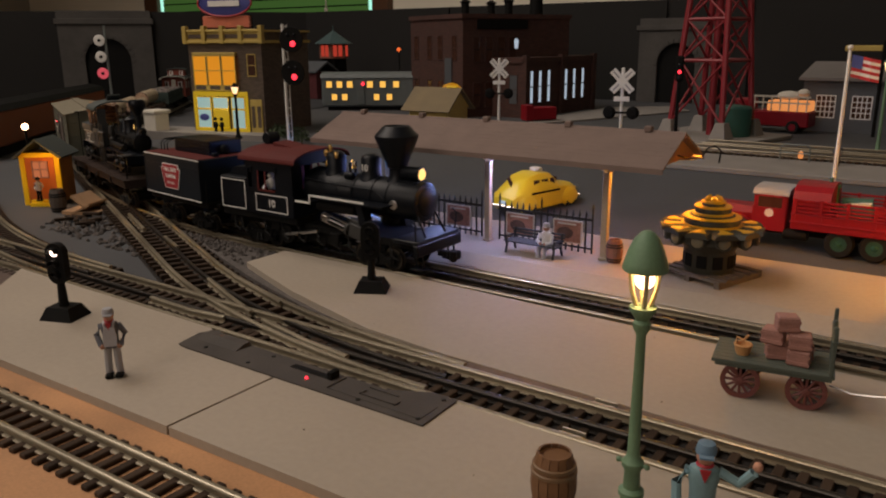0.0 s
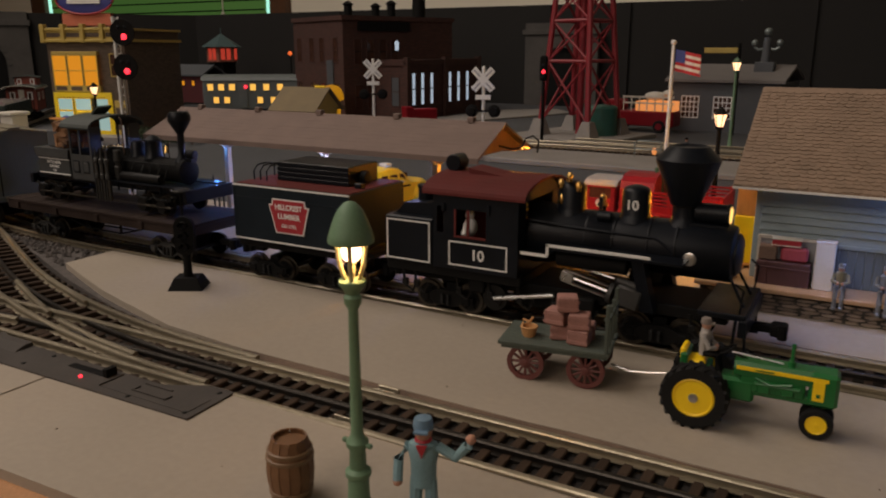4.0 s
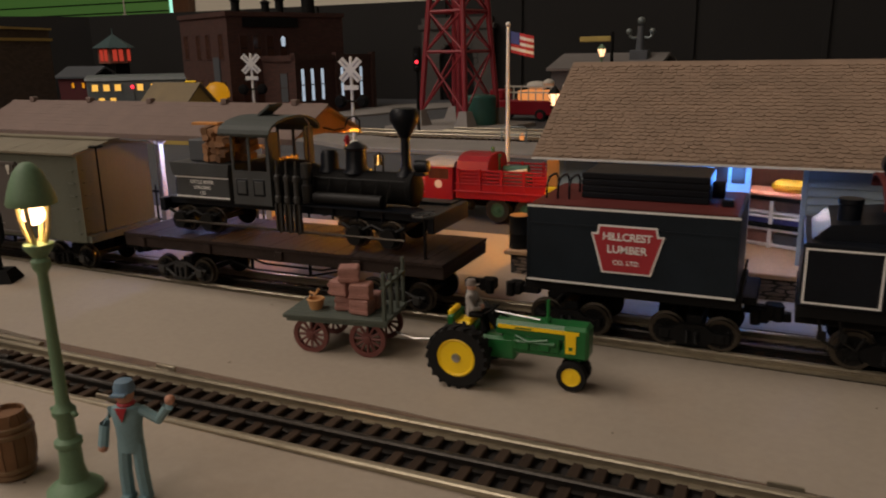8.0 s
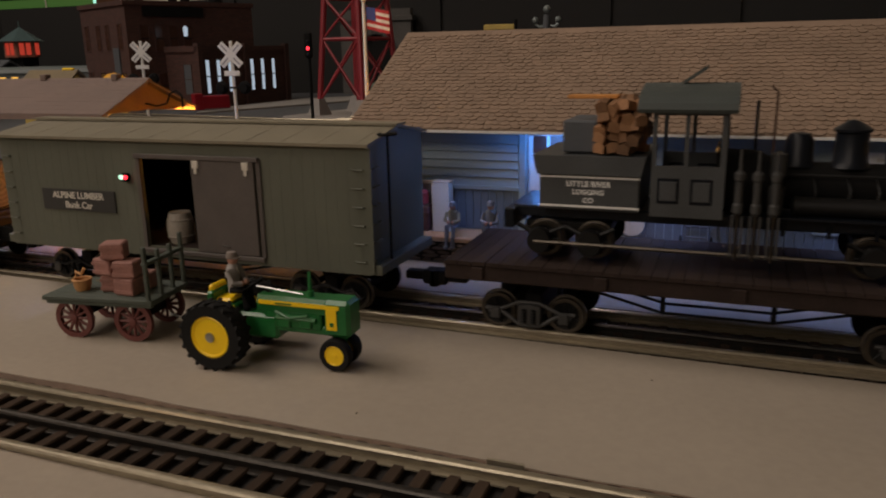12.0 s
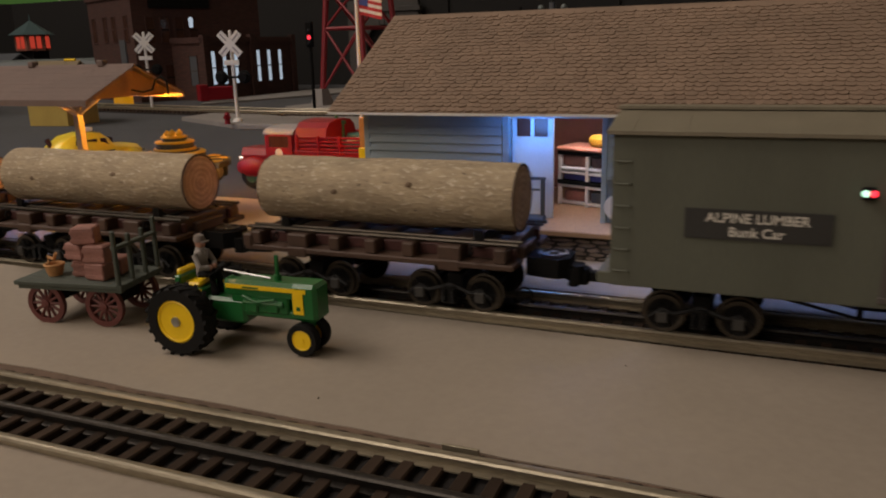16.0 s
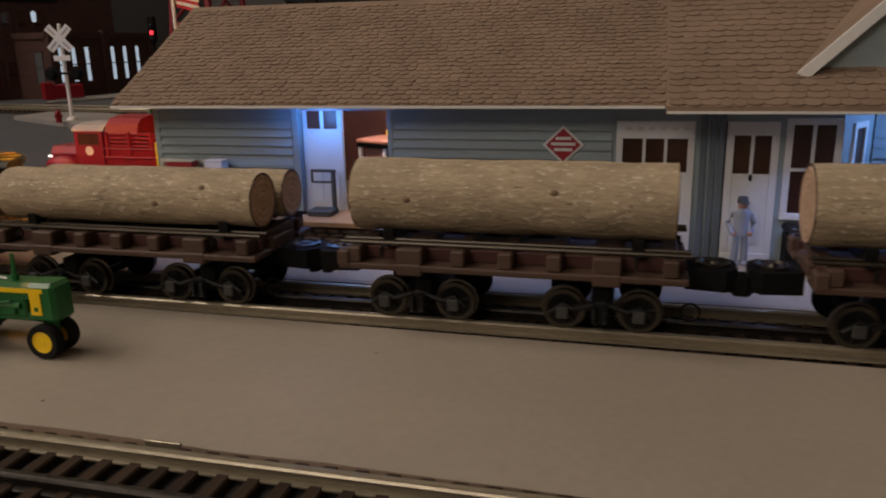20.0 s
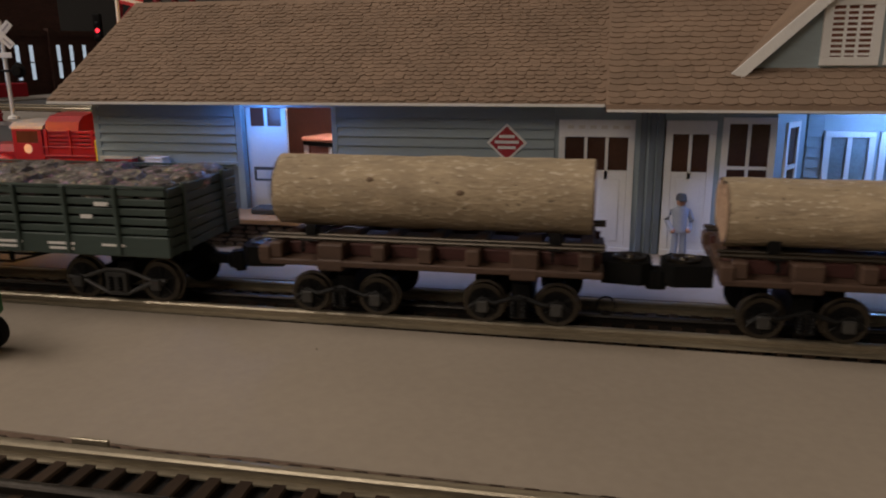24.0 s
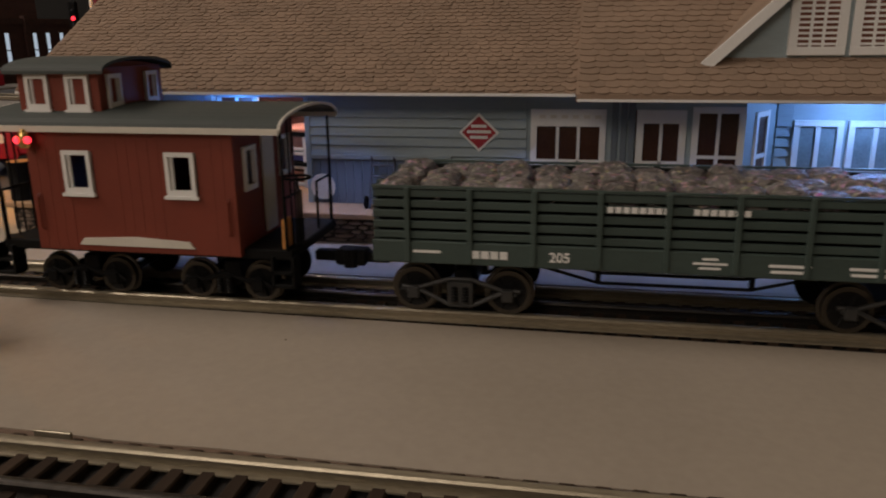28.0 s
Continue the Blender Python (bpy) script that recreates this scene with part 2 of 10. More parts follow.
BRICK = brickwork("far_brick", (0.056, 0.020, 0.015), (0.038, 0.026, 0.021), 0.008, 0.0028)
BRICKTAN = brickwork("tan_brick", (0.085, 0.060, 0.043), (0.06, 0.05, 0.04), 0.008, 0.0028)
CREAM = mat("cream_yellow_trim", (0.42, 0.31, 0.075), 0.6, var=0.1)
SLATE = mat("slate_blue", (0.065, 0.072, 0.082), 0.7, var=0.1)
SILVER = mat("dull_silver", (0.17, 0.20, 0.20), 0.45, 0.4, var=0.1)
GREENTANK = mat("dark_green", (0.02, 0.09, 0.07), 0.6)
WOODORANGE = mat("orange_wood", (0.52, 0.22, 0.05), 0.6, var=0.25, stretch=(1, 1, 0.2))
PALLET = mat("grey_pallet", (0.11, 0.088, 0.072), 0.8, var=0.3)
MACHY = mat("machine_yellow", (0.55, 0.32, 0.012), 0.5, var=0.1)
MACHD = mat("machine_dark", (0.036, 0.034, 0.024), 0.55, var=0.2)
DENIM = mat("doll_blue", (0.16, 0.27, 0.30), 0.7, var=0.15)
DOLLGREY = mat("doll_grey", (0.32, 0.32, 0.34), 0.7, var=0.15)
DOLLDARK = mat("doll_dark_grey", (0.14, 0.145, 0.155), 0.7, var=0.15)
DOLLWHITE = mat("doll_pale", (0.45, 0.43, 0.40), 0.7, var=0.15)
SKIN = mat("doll_paint", (0.42, 0.22, 0.15), 0.7)
FLAGBLUE = mat("flag_blue", (0.05, 0.08, 0.32), 0.7)
FLAGRED = mat("flag_red", (0.45, 0.03, 0.04), 0.7)
SIGNBLUE = mat("sign_blue", (0.05, 0.06, 0.25), 0.5)
BUSH = mat("bush_green", (0.03, 0.05, 0.02), 0.8, island=0.4)
POSTCREAM = mat("cream_post", (0.44, 0.38, 0.29), 0.6, var=0.12)
# tender's black with the lamps' blue light put into the colour
BLUEBLACK = mat("blue_lit_black", (0.009, 0.0140, 0.020), 0.5, var=0.2, spec=0.18)
JOURNAL = mat("grey_journal", (0.04, 0.039, 0.036), 0.6, var=0.2)
RIM = mat("worn_wheel_rim", (0.085, 0.075, 0.062), 0.4, 1.0, var=0.2)
FIREWOOD = mat("split_wood", (0.20, 0.10, 0.045), 0.75, var=0.35, each=0.35)
G_WARM = glow("warm_bulb", (1.0, 0.56, 0.32), 7.0)
G_WIN = glow("amber_window", (1.0, 0.36, 0.015), 0.62)
G_COACH = glow("coach_window", (1.0, 0.52, 0.09), 1.0)
G_SHOP = glow("shop_window", (0.62, 0.90, 0.85), 0.40)
G_SHOPY = glow("shop_yellow", (1.0, 0.62, 0.02), 0.34)
G_WHITEWIN = glow("white_window", (0.72, 0.85, 1.0), 0.5)
G_RED = glow("red_lens", (1.0, 0.03, 0.05), 2.5)
G_REDWIN = glow("red_window", (1.0, 0.09, 0.05), 0.36)
G_ORANGE = glow("orange_bulb", (1.0, 0.38, 0.04), 8)
G_HEAD = glow("headlight", (1.0, 0.60, 0.16), 1.6)
G_GREENLENS = glow("green_lens", (0.55, 1.0, 0.7), 1.5)
G_BLUELAMP = glow("blue_white_lamp", (0.35, 0.55, 1.0), 6)
G_SIGNALW = glow("white_lens", (1.0, 0.75, 0.6), 5)
G_GREENGLOW = glow("green_blind", (0.12, 0.30, 0.06), 0.22, (0.05, 0.09, 0.03))
G_MINT = glow("daylight_gap", (0.45, 1.0, 0.78), 1.0)
G_FIRE = glow("orange_window", (1.0, 0.35, 0.1), 0.7)


def flecked(m):
    """Pale torn flecks and dark cracks of bark, along the log."""
    nt = m.node_tree
    n, l = nt.nodes, nt.links
    b = n["Principled BSDF"]
    old = b.inputs["Base Color"].links[0].from_socket
    tc, mp, nz = n.new("ShaderNodeTexCoord"), n.new("ShaderNodeMapping"), n.new("ShaderNodeTexNoise")
    mp.inputs["Scale"].default_value = (0.45, 1, 1)
    nz.inputs["Scale"].default_value, nz.inputs["Detail"].default_value, nz.inputs["Distortion"].default_value = 680, 5, 0.35
    l.new(tc.outputs["Object"], mp.inputs["Vector"])
    l.new(mp.outputs["Vector"], nz.inputs["Vector"])
    for lo, hi, rgb in ((0.59, 0.66, (0.60, 0.52, 0.39)), (0.35, 0.27, (0.13, 0.10, 0.07))):
        mr, mx = n.new("ShaderNodeMapRange"), n.new("ShaderNodeMix")
        mr.inputs["From Min"].default_value, mr.inputs["From Max"].default_value = lo, hi
        mx.data_type = "RGBA"
        l.new(nz.outputs["Fac"], mr.inputs["Value"])
        l.new(mr.outputs["Result"], mx.inputs["Factor"])
        l.new(old, mx.inputs["A"])
        mx.inputs["B"].default_value = (*rgb, 1)
        old = mx.outputs["Result"]
    l.new(old, b.inputs["Base Color"])
    bp = n.new("ShaderNodeBump")
    bp.inputs["Strength"].default_value, bp.inputs["Distance"].default_value = 0.9, 0.001
    l.new(nz.outputs["Fac"], bp.inputs["Height"])
    l.new(bp.outputs["Normal"], b.inputs["Normal"])


flecked(BARK)


def glinting(m):
    """Mixes coloured noise into the base colour as painted glints on the dark load."""
    nt = m.node_tree
    n, l = nt.nodes, nt.links
    b = n["Principled BSDF"]
    old = b.inputs["Base Color"].links[0].from_socket
    tc, nz, mr, hs, mx = (n.new(k) for k in ("ShaderNodeTexCoord", "ShaderNodeTexNoise", "ShaderNodeMapRange", "ShaderNodeHueSaturation", "ShaderNodeMix"))
    nz.inputs["Scale"].default_value, nz.inputs["Detail"].default_value = 420, 3
    hs.inputs["Saturation"].default_value, hs.inputs["Value"].default_value = 1.3, 0.6
    mr.inputs["From Min"].default_value, mr.inputs["From Max"].default_value = 0.52, 0.66
    mx.data_type = "RGBA"
    l.new(tc.outputs["Object"], nz.inputs["Vector"])
    l.new(nz.outputs["Fac"], mr.inputs["Value"])
    l.new(nz.outputs["Color"], hs.inputs["Color"])
    l.new(mr.outputs["Result"], mx.inputs["Factor"])
    l.new(old, mx.inputs["A"])
    l.new(hs.outputs["Color"], mx.inputs["B"])
    l.new(mx.outputs["Result"], b.inputs["Base Color"])


glinting(LOAD)


def ringed(m):
    """Growth rings round the log's axis and a darker heart."""
    nt = m.node_tree
    n, l = nt.nodes, nt.links
    b = n["Principled BSDF"]
    old = b.inputs["Base Color"].links[0].from_socket
    tc, mp, wv, mr, mx = (n.new(k) for k in ("ShaderNodeTexCoord", "ShaderNodeMapping", "ShaderNodeTexWave", "ShaderNodeMapRange", "ShaderNodeMix"))
    wv.wave_type, wv.rings_direction = "RINGS", "X"
    wv.inputs["Scale"].default_value, wv.inputs["Distortion"].default_value = 120, 2.5
    wv.inputs["Detail"].default_value, wv.inputs["Detail Scale"].default_value = 2, 1.5
    mr.inputs["To Min"].default_value, mr.inputs["To Max"].default_value = 0.0, 0.4
    mx.data_type = "RGBA"
    l.new(tc.outputs["Object"], mp.inputs["Vector"])
    l.new(mp.outputs["Vector"], wv.inputs["Vector"])
    l.new(wv.outputs["Fac"], mr.inputs["Value"])
    l.new(mr.outputs["Result"], mx.inputs["Factor"])
    l.new(old, mx.inputs["A"])
    mx.inputs["B"].default_value = (0.17, 0.085, 0.05, 1)
    l.new(mx.outputs["Result"], b.inputs["Base Color"])


ringed(LOGEND)


# ---- mesh tools, in centimetres ----
class Shape:
    """Collects faces for one mesh."""

    def __init__(self, at=None):
        self.v, self.f, self.s, self.at = [], [], [], at or Matrix()

    def add(self, verts, faces, smooth=False):
        k = len(self.v)
        self.v += [self.at @ Vector(p) for p in verts]
        self.f += [[k + i for i in f] for f in faces]
        self.s += [smooth] * len(faces)
        return self

    def box(self, x0, x1, y0, y1, z0, z1, b=0.0):
        if not b:
            p = [(x, y, z) for z in (z0, z1) for y in (y0, y1) for x in (x0, x1)]
            return self.add(p, [(0, 2, 3, 1), (4, 5, 7, 6), (0, 1, 5, 4), (2, 6, 7, 3), (0, 4, 6, 2), (1, 3, 7, 5)])
        b = min(b, abs(x1 - x0) * 0.4, abs(y1 - y0) * 0.4, abs(z1 - z0) * 0.4)
        p, ix = [], {}
        for sz, z in ((-1, z0), (1, z1)):
            for sy, y in ((-1, y0), (1, y1)):
                for sx, x in ((-1, x0), (1, x1)):
                    for a in range(3):
                        ix[sx, sy, sz, a] = len(p)
                        p.append((x - sx * b * (a != 0), y - sy * b * (a != 1), z - sz * b * (a != 2)))
        f = []
        c4 = [(-1, -1), (1, -1), (1, 1), (-1, 1)]
        for s in (-1, 1):
            f.append([ix[s, u, w, 0] for u, w in c4])
            f.append([ix[u, s, w, 1] for u, w in c4])
            f.append([ix[u, w, s, 2] for u, w in c4])
            for q in (-1, 1):
                f.append([ix[-1, s, q, 1], ix[1, s, q, 1], ix[1, s, q, 2], ix[-1, s, q, 2]])
                f.append([ix[s, -1, q, 0], ix[s, 1, q, 0], ix[s, 1, q, 2], ix[s, -1, q, 2]])
                f.append([ix[s, q, -1, 0], ix[s, q, 1, 0], ix[s, q, 1, 1], ix[s, q, -1, 1]])
                for r in (-1, 1):
                    f.append([ix[s, q, r, a] for a in range(3)])
        return self.add(p, f)

    def ring(self, rings, cap=True, smooth=True, closed=False):
        """Joins rings of points of equal count."""
        n = len(rings[0])
        p = [q for r in rings for q in r]
        f = []
        m = len(rings)
        for i in range(m if closed else m - 1):
            a, b = i * n, ((i + 1) % m) * n
            f += [(a + j, a + (j + 1) % n, b + (j + 1) % n, b + j) for j in range(n)]
        self.add(p, f, smooth)
        if cap and not closed:
            k = len(self.v) - len(p)
            self.f += [[k + j for j in range(n)][::-1], [k + (m - 1) * n + j for j in range(n)]]
            self.s += [False, False]
        return self

    def cyl(self, p0, p1, r0, r1=None, n=16, cap=True):
        r1 = r0 if r1 is None else r1
        p0, p1 = Vector(p0), Vector(p1)
        q = (p1 - p0).to_track_quat("Z", "Y")
        rings = [[p + q @ Vector((r * math.cos(2 * math.pi * j / n), r * math.sin(2 * math.pi * j / n), 0)) for j in range(n)] for p, r in ((p0, r0), (p1, r1))]
        return self.ring(rings, cap)

    def lathe(self, profile, c=(0, 0, 0), n=20, axis="z", smooth=True, closed=False):
        """profile: (radius, height) pairs."""
        rings = []
        for r, h in profile:
            ring = []
            for j in range(n):
                a = 2 * math.pi * j / n
                u, w = r * math.cos(a), r * math.sin(a)
                ring.append({"z": (c[0] + u, c[1] + w, c[2] + h), "x": (c[0] + h, c[1] + u, c[2] + w), "y": (c[0] + w, c[1] + h, c[2] + u)}[axis])
            rings.append(ring)
        return self.ring(rings, not closed, smooth, closed)

    def prism(self, pts, axis, a0, a1, smooth=False):
        def q(a, p):
            return {"x": (a, p[0], p[1]), "y": (p[0], a, p[1]), "z": (p[0], p[1], a)}[axis]
        return self.ring([[q(a, p) for p in pts] for a in (a0, a1)], True, smooth)

    def ball(self, c, r, n=12, m=8, sz=1.0, sx=1.0, sy=1.0):
        rings = []
        for i in range(m + 1):
            a = math.pi * (0.02 + 0.96 * i / m)
            rings.append([(c[0] + sx * r * math.sin(a) * math.cos(2 * math.pi * j / n), c[1] + sy * r * math.sin(a) * math.sin(2 * math.pi * j / n), c[2] - sz * r * math.cos(a)) for j in range(n)])
        return self.ring(rings)

    def tube(self, pts, r, n=8, closed=False):
        pts = [Vector(p) for p in pts]
        rings = []
        m = len(pts)
        for i, p in enumerate(pts):
            a = pts[(i - 1) % m] if closed or i else p
            b = pts[(i + 1) % m] if closed or i < m - 1 else p
            d = (b - a).normalized()
            up = Vector((0, 0, 1)) if abs(d.z) < 0.9 else Vector((1, 0, 0))
            s = d.cross(up).normalized()
            t = s.cross(d)
            rings.append([p + r * (math.cos(2 * math.pi * j / n) * s + math.sin(2 * math.pi * j / n) * t) for j in range(n)])
        return self.ring(rings, True, True, closed)

    def torus(self, c, R, r, axis="y", n=24, m=8):
        pts = []
        for j in range(n):
            a = 2 * math.pi * j / n
            u, w = R * math.cos(a), R * math.sin(a)
            pts.append({"z": (c[0] + u, c[1] + w, c[2]), "y": (c[0] + u, c[1], c[2] + w), "x": (c[0], c[1] + u, c[2] + w)}[axis])
        return self.tube(pts, r, m, True)

    def sweep(self, profile, pts):
        """profile: (side, up) pairs; pts: a level line."""
        rings = []
        for i, p in enumerate(pts):
            a, b = pts[max(i - 1, 0)], pts[min(i + 1, len(pts) - 1)]
            d = Vector((b[0] - a[0], b[1] - a[1], 0)).normalized()
            rings.append([(p[0] - d.y * u, p[1] + d.x * u, p[2] + w) for u, w in profile])
        return self.ring(rings, True, False)

    def mesh(self, name):
        me = bpy.data.meshes.new(name)
        me.from_pydata([tuple(c * U for c in p) for p in self.v], [], self.f)
        me.polygons.foreach_set("use_smooth", self.s)
        bm = bmesh.new()
        bm.from_mesh(me)
        bmesh.ops.recalc_face_normals(bm, faces=bm.faces)
        bm.to_mesh(me)
        bm.free()
        if any(self.s):
            me.set_sharp_from_angle(angle=radians(38))
        return me


def part(name, shape, material, parent=None, label="", at=None):
    me = shape.mesh(name) if isinstance(shape, Shape) else shape
    if not me.materials:
        me.materials.append(material)
    ob = new(name, me)
    if parent:
        ob.parent = parent
    if at is not None:
        ob.matrix_basis = at
    return tagged(ob, label)


def cm(x, y, z, rx=0, ry=0, rz=0):
    return pose(x * U, y * U, z * U, rx, ry, rz)


def thing(name, x, y, z, label, category, group="", rz=0):
    ob = new(name)
    ob.empty_display_size = 0.01
    ob.matrix_basis = cm(x, y, z, 0, 0, rz)
    return tagged(ob, label, category, group)


def solid(name, shape, material, label, category, group="", kind="", at=None):
    ob = part(name, shape, material, None, label, at)
    return tagged(ob, "", category, group, kind)


def lettering(body, size, material, parent, at, name="lettering", spread=1.0):
    """Raised painted words in the built-in font; size is the letters' height in cm."""
    c = bpy.data.curves.new(name, "FONT")
    c.body, c.size, c.align_x, c.align_y, c.extrude, c.space_character, c.offset = body, size * U * 1.35, "CENTER", "CENTER", 0.00008, spread, size * U * 0.028
    tmp = new("tmp", c)
    me = bpy.data.meshes.new_from_object(tmp.evaluated_get(bpy.context.evaluated_depsgraph_get()))
    bpy.data.objects.remove(tmp)
    me.materials.clear()
    me.materials.append(material)
    ob = new(name, me)
    ob.parent, ob.matrix_basis = parent, at
    return ob


# ---- the room and the table ----
def quad(name, p, material, label, kind="structure", th=2.0):
    """A wall of thickness th along the level line p[0]-p[1], from z p[2] to p[3]."""
    (x0, y0), (x1, y1), z0, z1 = p
    d = Vector((x1 - x0, y1 - y0, 0)).normalized()
    n = Vector((-d.y, d.x, 0)) * th
    s = Shape().prism([(x0, y0), (x1, y1), (x1 + n.x, y1 + n.y), (x0 + n.x, y0 + n.y)], "z", z0, z1)
    return tagged(part(name, s, material, None, label), kind=kind)


X0, X1 = -400, 130
quad("wall_south", ((X1 + 60, -160), (X0 - 60, -160), -80, 230), WALLWHITE, "plain cream room wall", th=-4)
quad("wall_east", ((X1 + 60, 240), (X1 + 60, -160), -80, 230), WALLWHITE, "plain cream room wall", th=4)
quad("wall_west", ((X0 - 60, -160), (X0 - 60, 240), -80, 230), WALLWHITE, "plain cream room wall", th=4)
# brighter copy of the wall colour, with the light on it painted in
quad("wall_north", ((X0 - 60, 240), (X1 + 60, 240), -80, 230), mat("brightened_cream_wall", (0.82, 0.78, 0.66), 0.8, var=0.04, big=3), "cream room wall, light on it put into its colour", th=4)
solid("ceiling", Shape().box(X0 - 64, X1 + 64, -164, 244, 230, 234), WALLWHITE, "plain cream room ceiling", "ceiling", kind="structure")
solid("floor", Shape().box(X0 - 64, X1 + 64, -164, 244, -84, -80), TABLE, "plain brown room floor under the table", "floor", kind="structure")

# charcoal backdrop boards round the far side of the layout
ZB = 24.4
for name, a, b in (("backdrop_west", (-252, 20), (-228, 98)), ("backdrop_corner", (-228, 98), (-172, 172)), ("backdrop_north", (-172, 172), (60, 172))):
    quad(name, (a, b, -1.4, ZB), WALLDARK, "charcoal painted backdrop board behind the layout")
for x in (-120, -96, -62, -44, -8, 16, 40):
    part("seam", Shape().box(x - 0.5, x + 0.5, 171.4, 171.97, 2.4, 24.2), WALLDARK, bpy.data.objects["backdrop_north"])
quad("backdrop_east", ((60, 172), (60, 62), -1.4, ZB), WALLDARK, "charcoal painted backdrop board behind the layout")

table = solid("table", Shape().box(-256, 62, 5, 174, -4.0, -1.5), TABLE, "brown wooden train table top", "table", kind="structure")

for x, y in ((-248, 12), (-248, 166), (54, 12), (54, 166)):
    part("leg", Shape().box(x - 3, x + 3, y - 3, y + 3, -80, -4.0, 0.3), TABLE, table)

solid("table_front", Shape().box(-200, 60, 5.1, 18.9, -1.49, -0.45), TABLE, "brown table board along the front edge", "table board", kind="structure")
# street level rises to the back of the town
prof = [(57.9, -1.45), (57.9, 0.42), (60, 0.5), (66, 0.95), (74, 1.7), (82, 2.3), (90, 2.4), (171.5, 2.4), (171.5, -1.45)]
solid("road", Shape().prism(prof, "x", -116, 60), ASPHALT, "grey asphalt street surface of the model town", "road", kind="structure")
solid("pavement", Shape().box(-33, 60, 82.5, 92.3, 2.3, 2.95, 0.12), CONCRETE, "pale concrete sidewalk strip with a kerb", "pavement", kind="structure")
solid("pavement", Shape().prism([(-47, 90), (-33.2, 83), (-33.2, 92.3), (-47, 99)], "z", 2.3, 2.85), CONCRETE, "pale concrete kerb island at the crossing", "pavement", kind="structure")
solid("pavement", Shape().prism([(-66, 119), (-62, 112), (-48, 150), (-54, 158), (-64, 150)], "z", 2.3, 2.7), CONCRETE, "pale concrete sidewalk beside the brick works", "pavement", kind="structure")
solid("pavement", Shape().prism([(-112, 70), (-86, 77), (-88, 84), (-114, 77)], "z", 1.0, 2.75), CONCRETE, "pale concrete sidewalk before the lit shop", "pavement", kind="structure")
solid("gravel_yard", Shape().prism([(-235, 26.5), (-58, 26.5), (-45, 33.0), (-45, 57.8), (-116.1, 57.8), (-116.1, 171.5), (-172, 171.5), (-226, 98)], "z", -1.45, -1.0), ASPHALT, "dark grey gravelled yard between the tracks", "ground", kind="structure")

# beige platform boards
def fall(x, a, b, drop):
    """Height of a board that falls from 0 at x = a to -drop at x = b."""
    return -drop * min(1.0, max(0.0, (x - a) / (b - a)))


def mid_z(x):
    return fall(x, -32.0, -6.0, 0.42) + fall(x, -6.0, 60.0, 0.34)


def fore_z(x):
    return fall(x, -16.0, 4.0, 0.3)


def slab(pieces, height, low=-1.2):
    s = Shape()
    for pts in pieces:
        s.ring([[(x, y, low) for x, y in pts], [(x, y, height(x)) for x, y in pts]], True, False)
    return s


solid("platform", slab([
    [(-27.15, 17.62), (-16, 18.05), (-16, 26.75), (-19.6, 26.75), (-21.6, 25.75), (-27.15, 25.75)],
    [(-16, 18.05), (4, 18.6), (4, 26.75), (-16, 26.75)],
    [(4, 18.6), (60, 18.6), (60, 26.75), (4, 26.75)]], fore_z), BOARD, "beige painted platform board along the track", "platform", kind="structure")
solid("platform", Shape().prism([(-27.3, 17.62), (-27.3, 25.75), (-34.0, 25.85), (-35.4, 26.4), (-57, 26.4), (-54.1, 23.5), (-62, 16.3)], "z", -1.0, 0), BOARD, "beige painted platform board along the track", "platform", kind="structure")
random.seed(14)
# uneven line of the platform board's near edge
worn = [(-6 + i * 1.65, 31.42 + 0.1 * noise.noise((i * 0.37, 0, 0)) + random.uniform(-0.03, 0.03)) for i in range(41)]
solid("platform", slab([
    [(-44.4, 40.85), (-44.4, 36.9), (-40.0, 35.2), (-36.5, 33.9), (-33.0, 32.9), (-32, 32.65), (-32, 40.95)],
    [(-32, 40.95), (-32, 32.65), (-28, 31.6), (-22, 31.2), (-6, worn[0][1]), (-6, 41.25)],
    [(-6, 41.25)] + worn + [(60, 41.25)]], mid_z), BOARD, "beige painted platform board between the tracks", "platform", kind="structure")
solid("platform_edge", slab([[(-22, 30.5), (-6, 30.5), (-6, 31.9), (-22, 31.6)], [(-6, 30.5), (60, 30.5), (60, 31.9), (-6, 31.9)]], lambda x: mid_z(x) - 0.035), EDGEBROWN, "brown strip along the platform board's edge", "platform edge", kind="structure")
solid("platform", Shape().prism([(45.55, -1.45), (45.55, -0.2), (45.7, -0.12), (47.4, 0.4), (57.85, 0.4), (57.85, -1.45)], "x", -56, 60), BOARD, "beige painted platform board before the station", "platform", kind="structure")
solid("dark_board", Shape().prism([(-54.6, 23.7), (-57.5, 26.5), (-90, 26.5), (-90, 18)], "z", -1.2, -0.35), mat("dark_brown_board", (0.07, 0.045, 0.035), 0.7, var=0.3), "dark brown board beside the track", "board", kind="structure")


# ---- tracks ----
def arc(x0, y0, heading, radius, angle, n=16):
    """Points of a bend from (x0, y0); angle > 0 turns right of the heading (degrees)."""
    pts = []
    s = 1 if angle > 0 else -1
    h = radians(heading)
    cx, cy = x0 + s * radius * math.sin(h), y0 - s * radius * math.cos(h)
    for i in range(n + 1):
        a = h - radians(angle) * i / n
        pts.append((cx - s * radius * math.sin(a), cy + s * radius * math.cos(a)))
    return pts


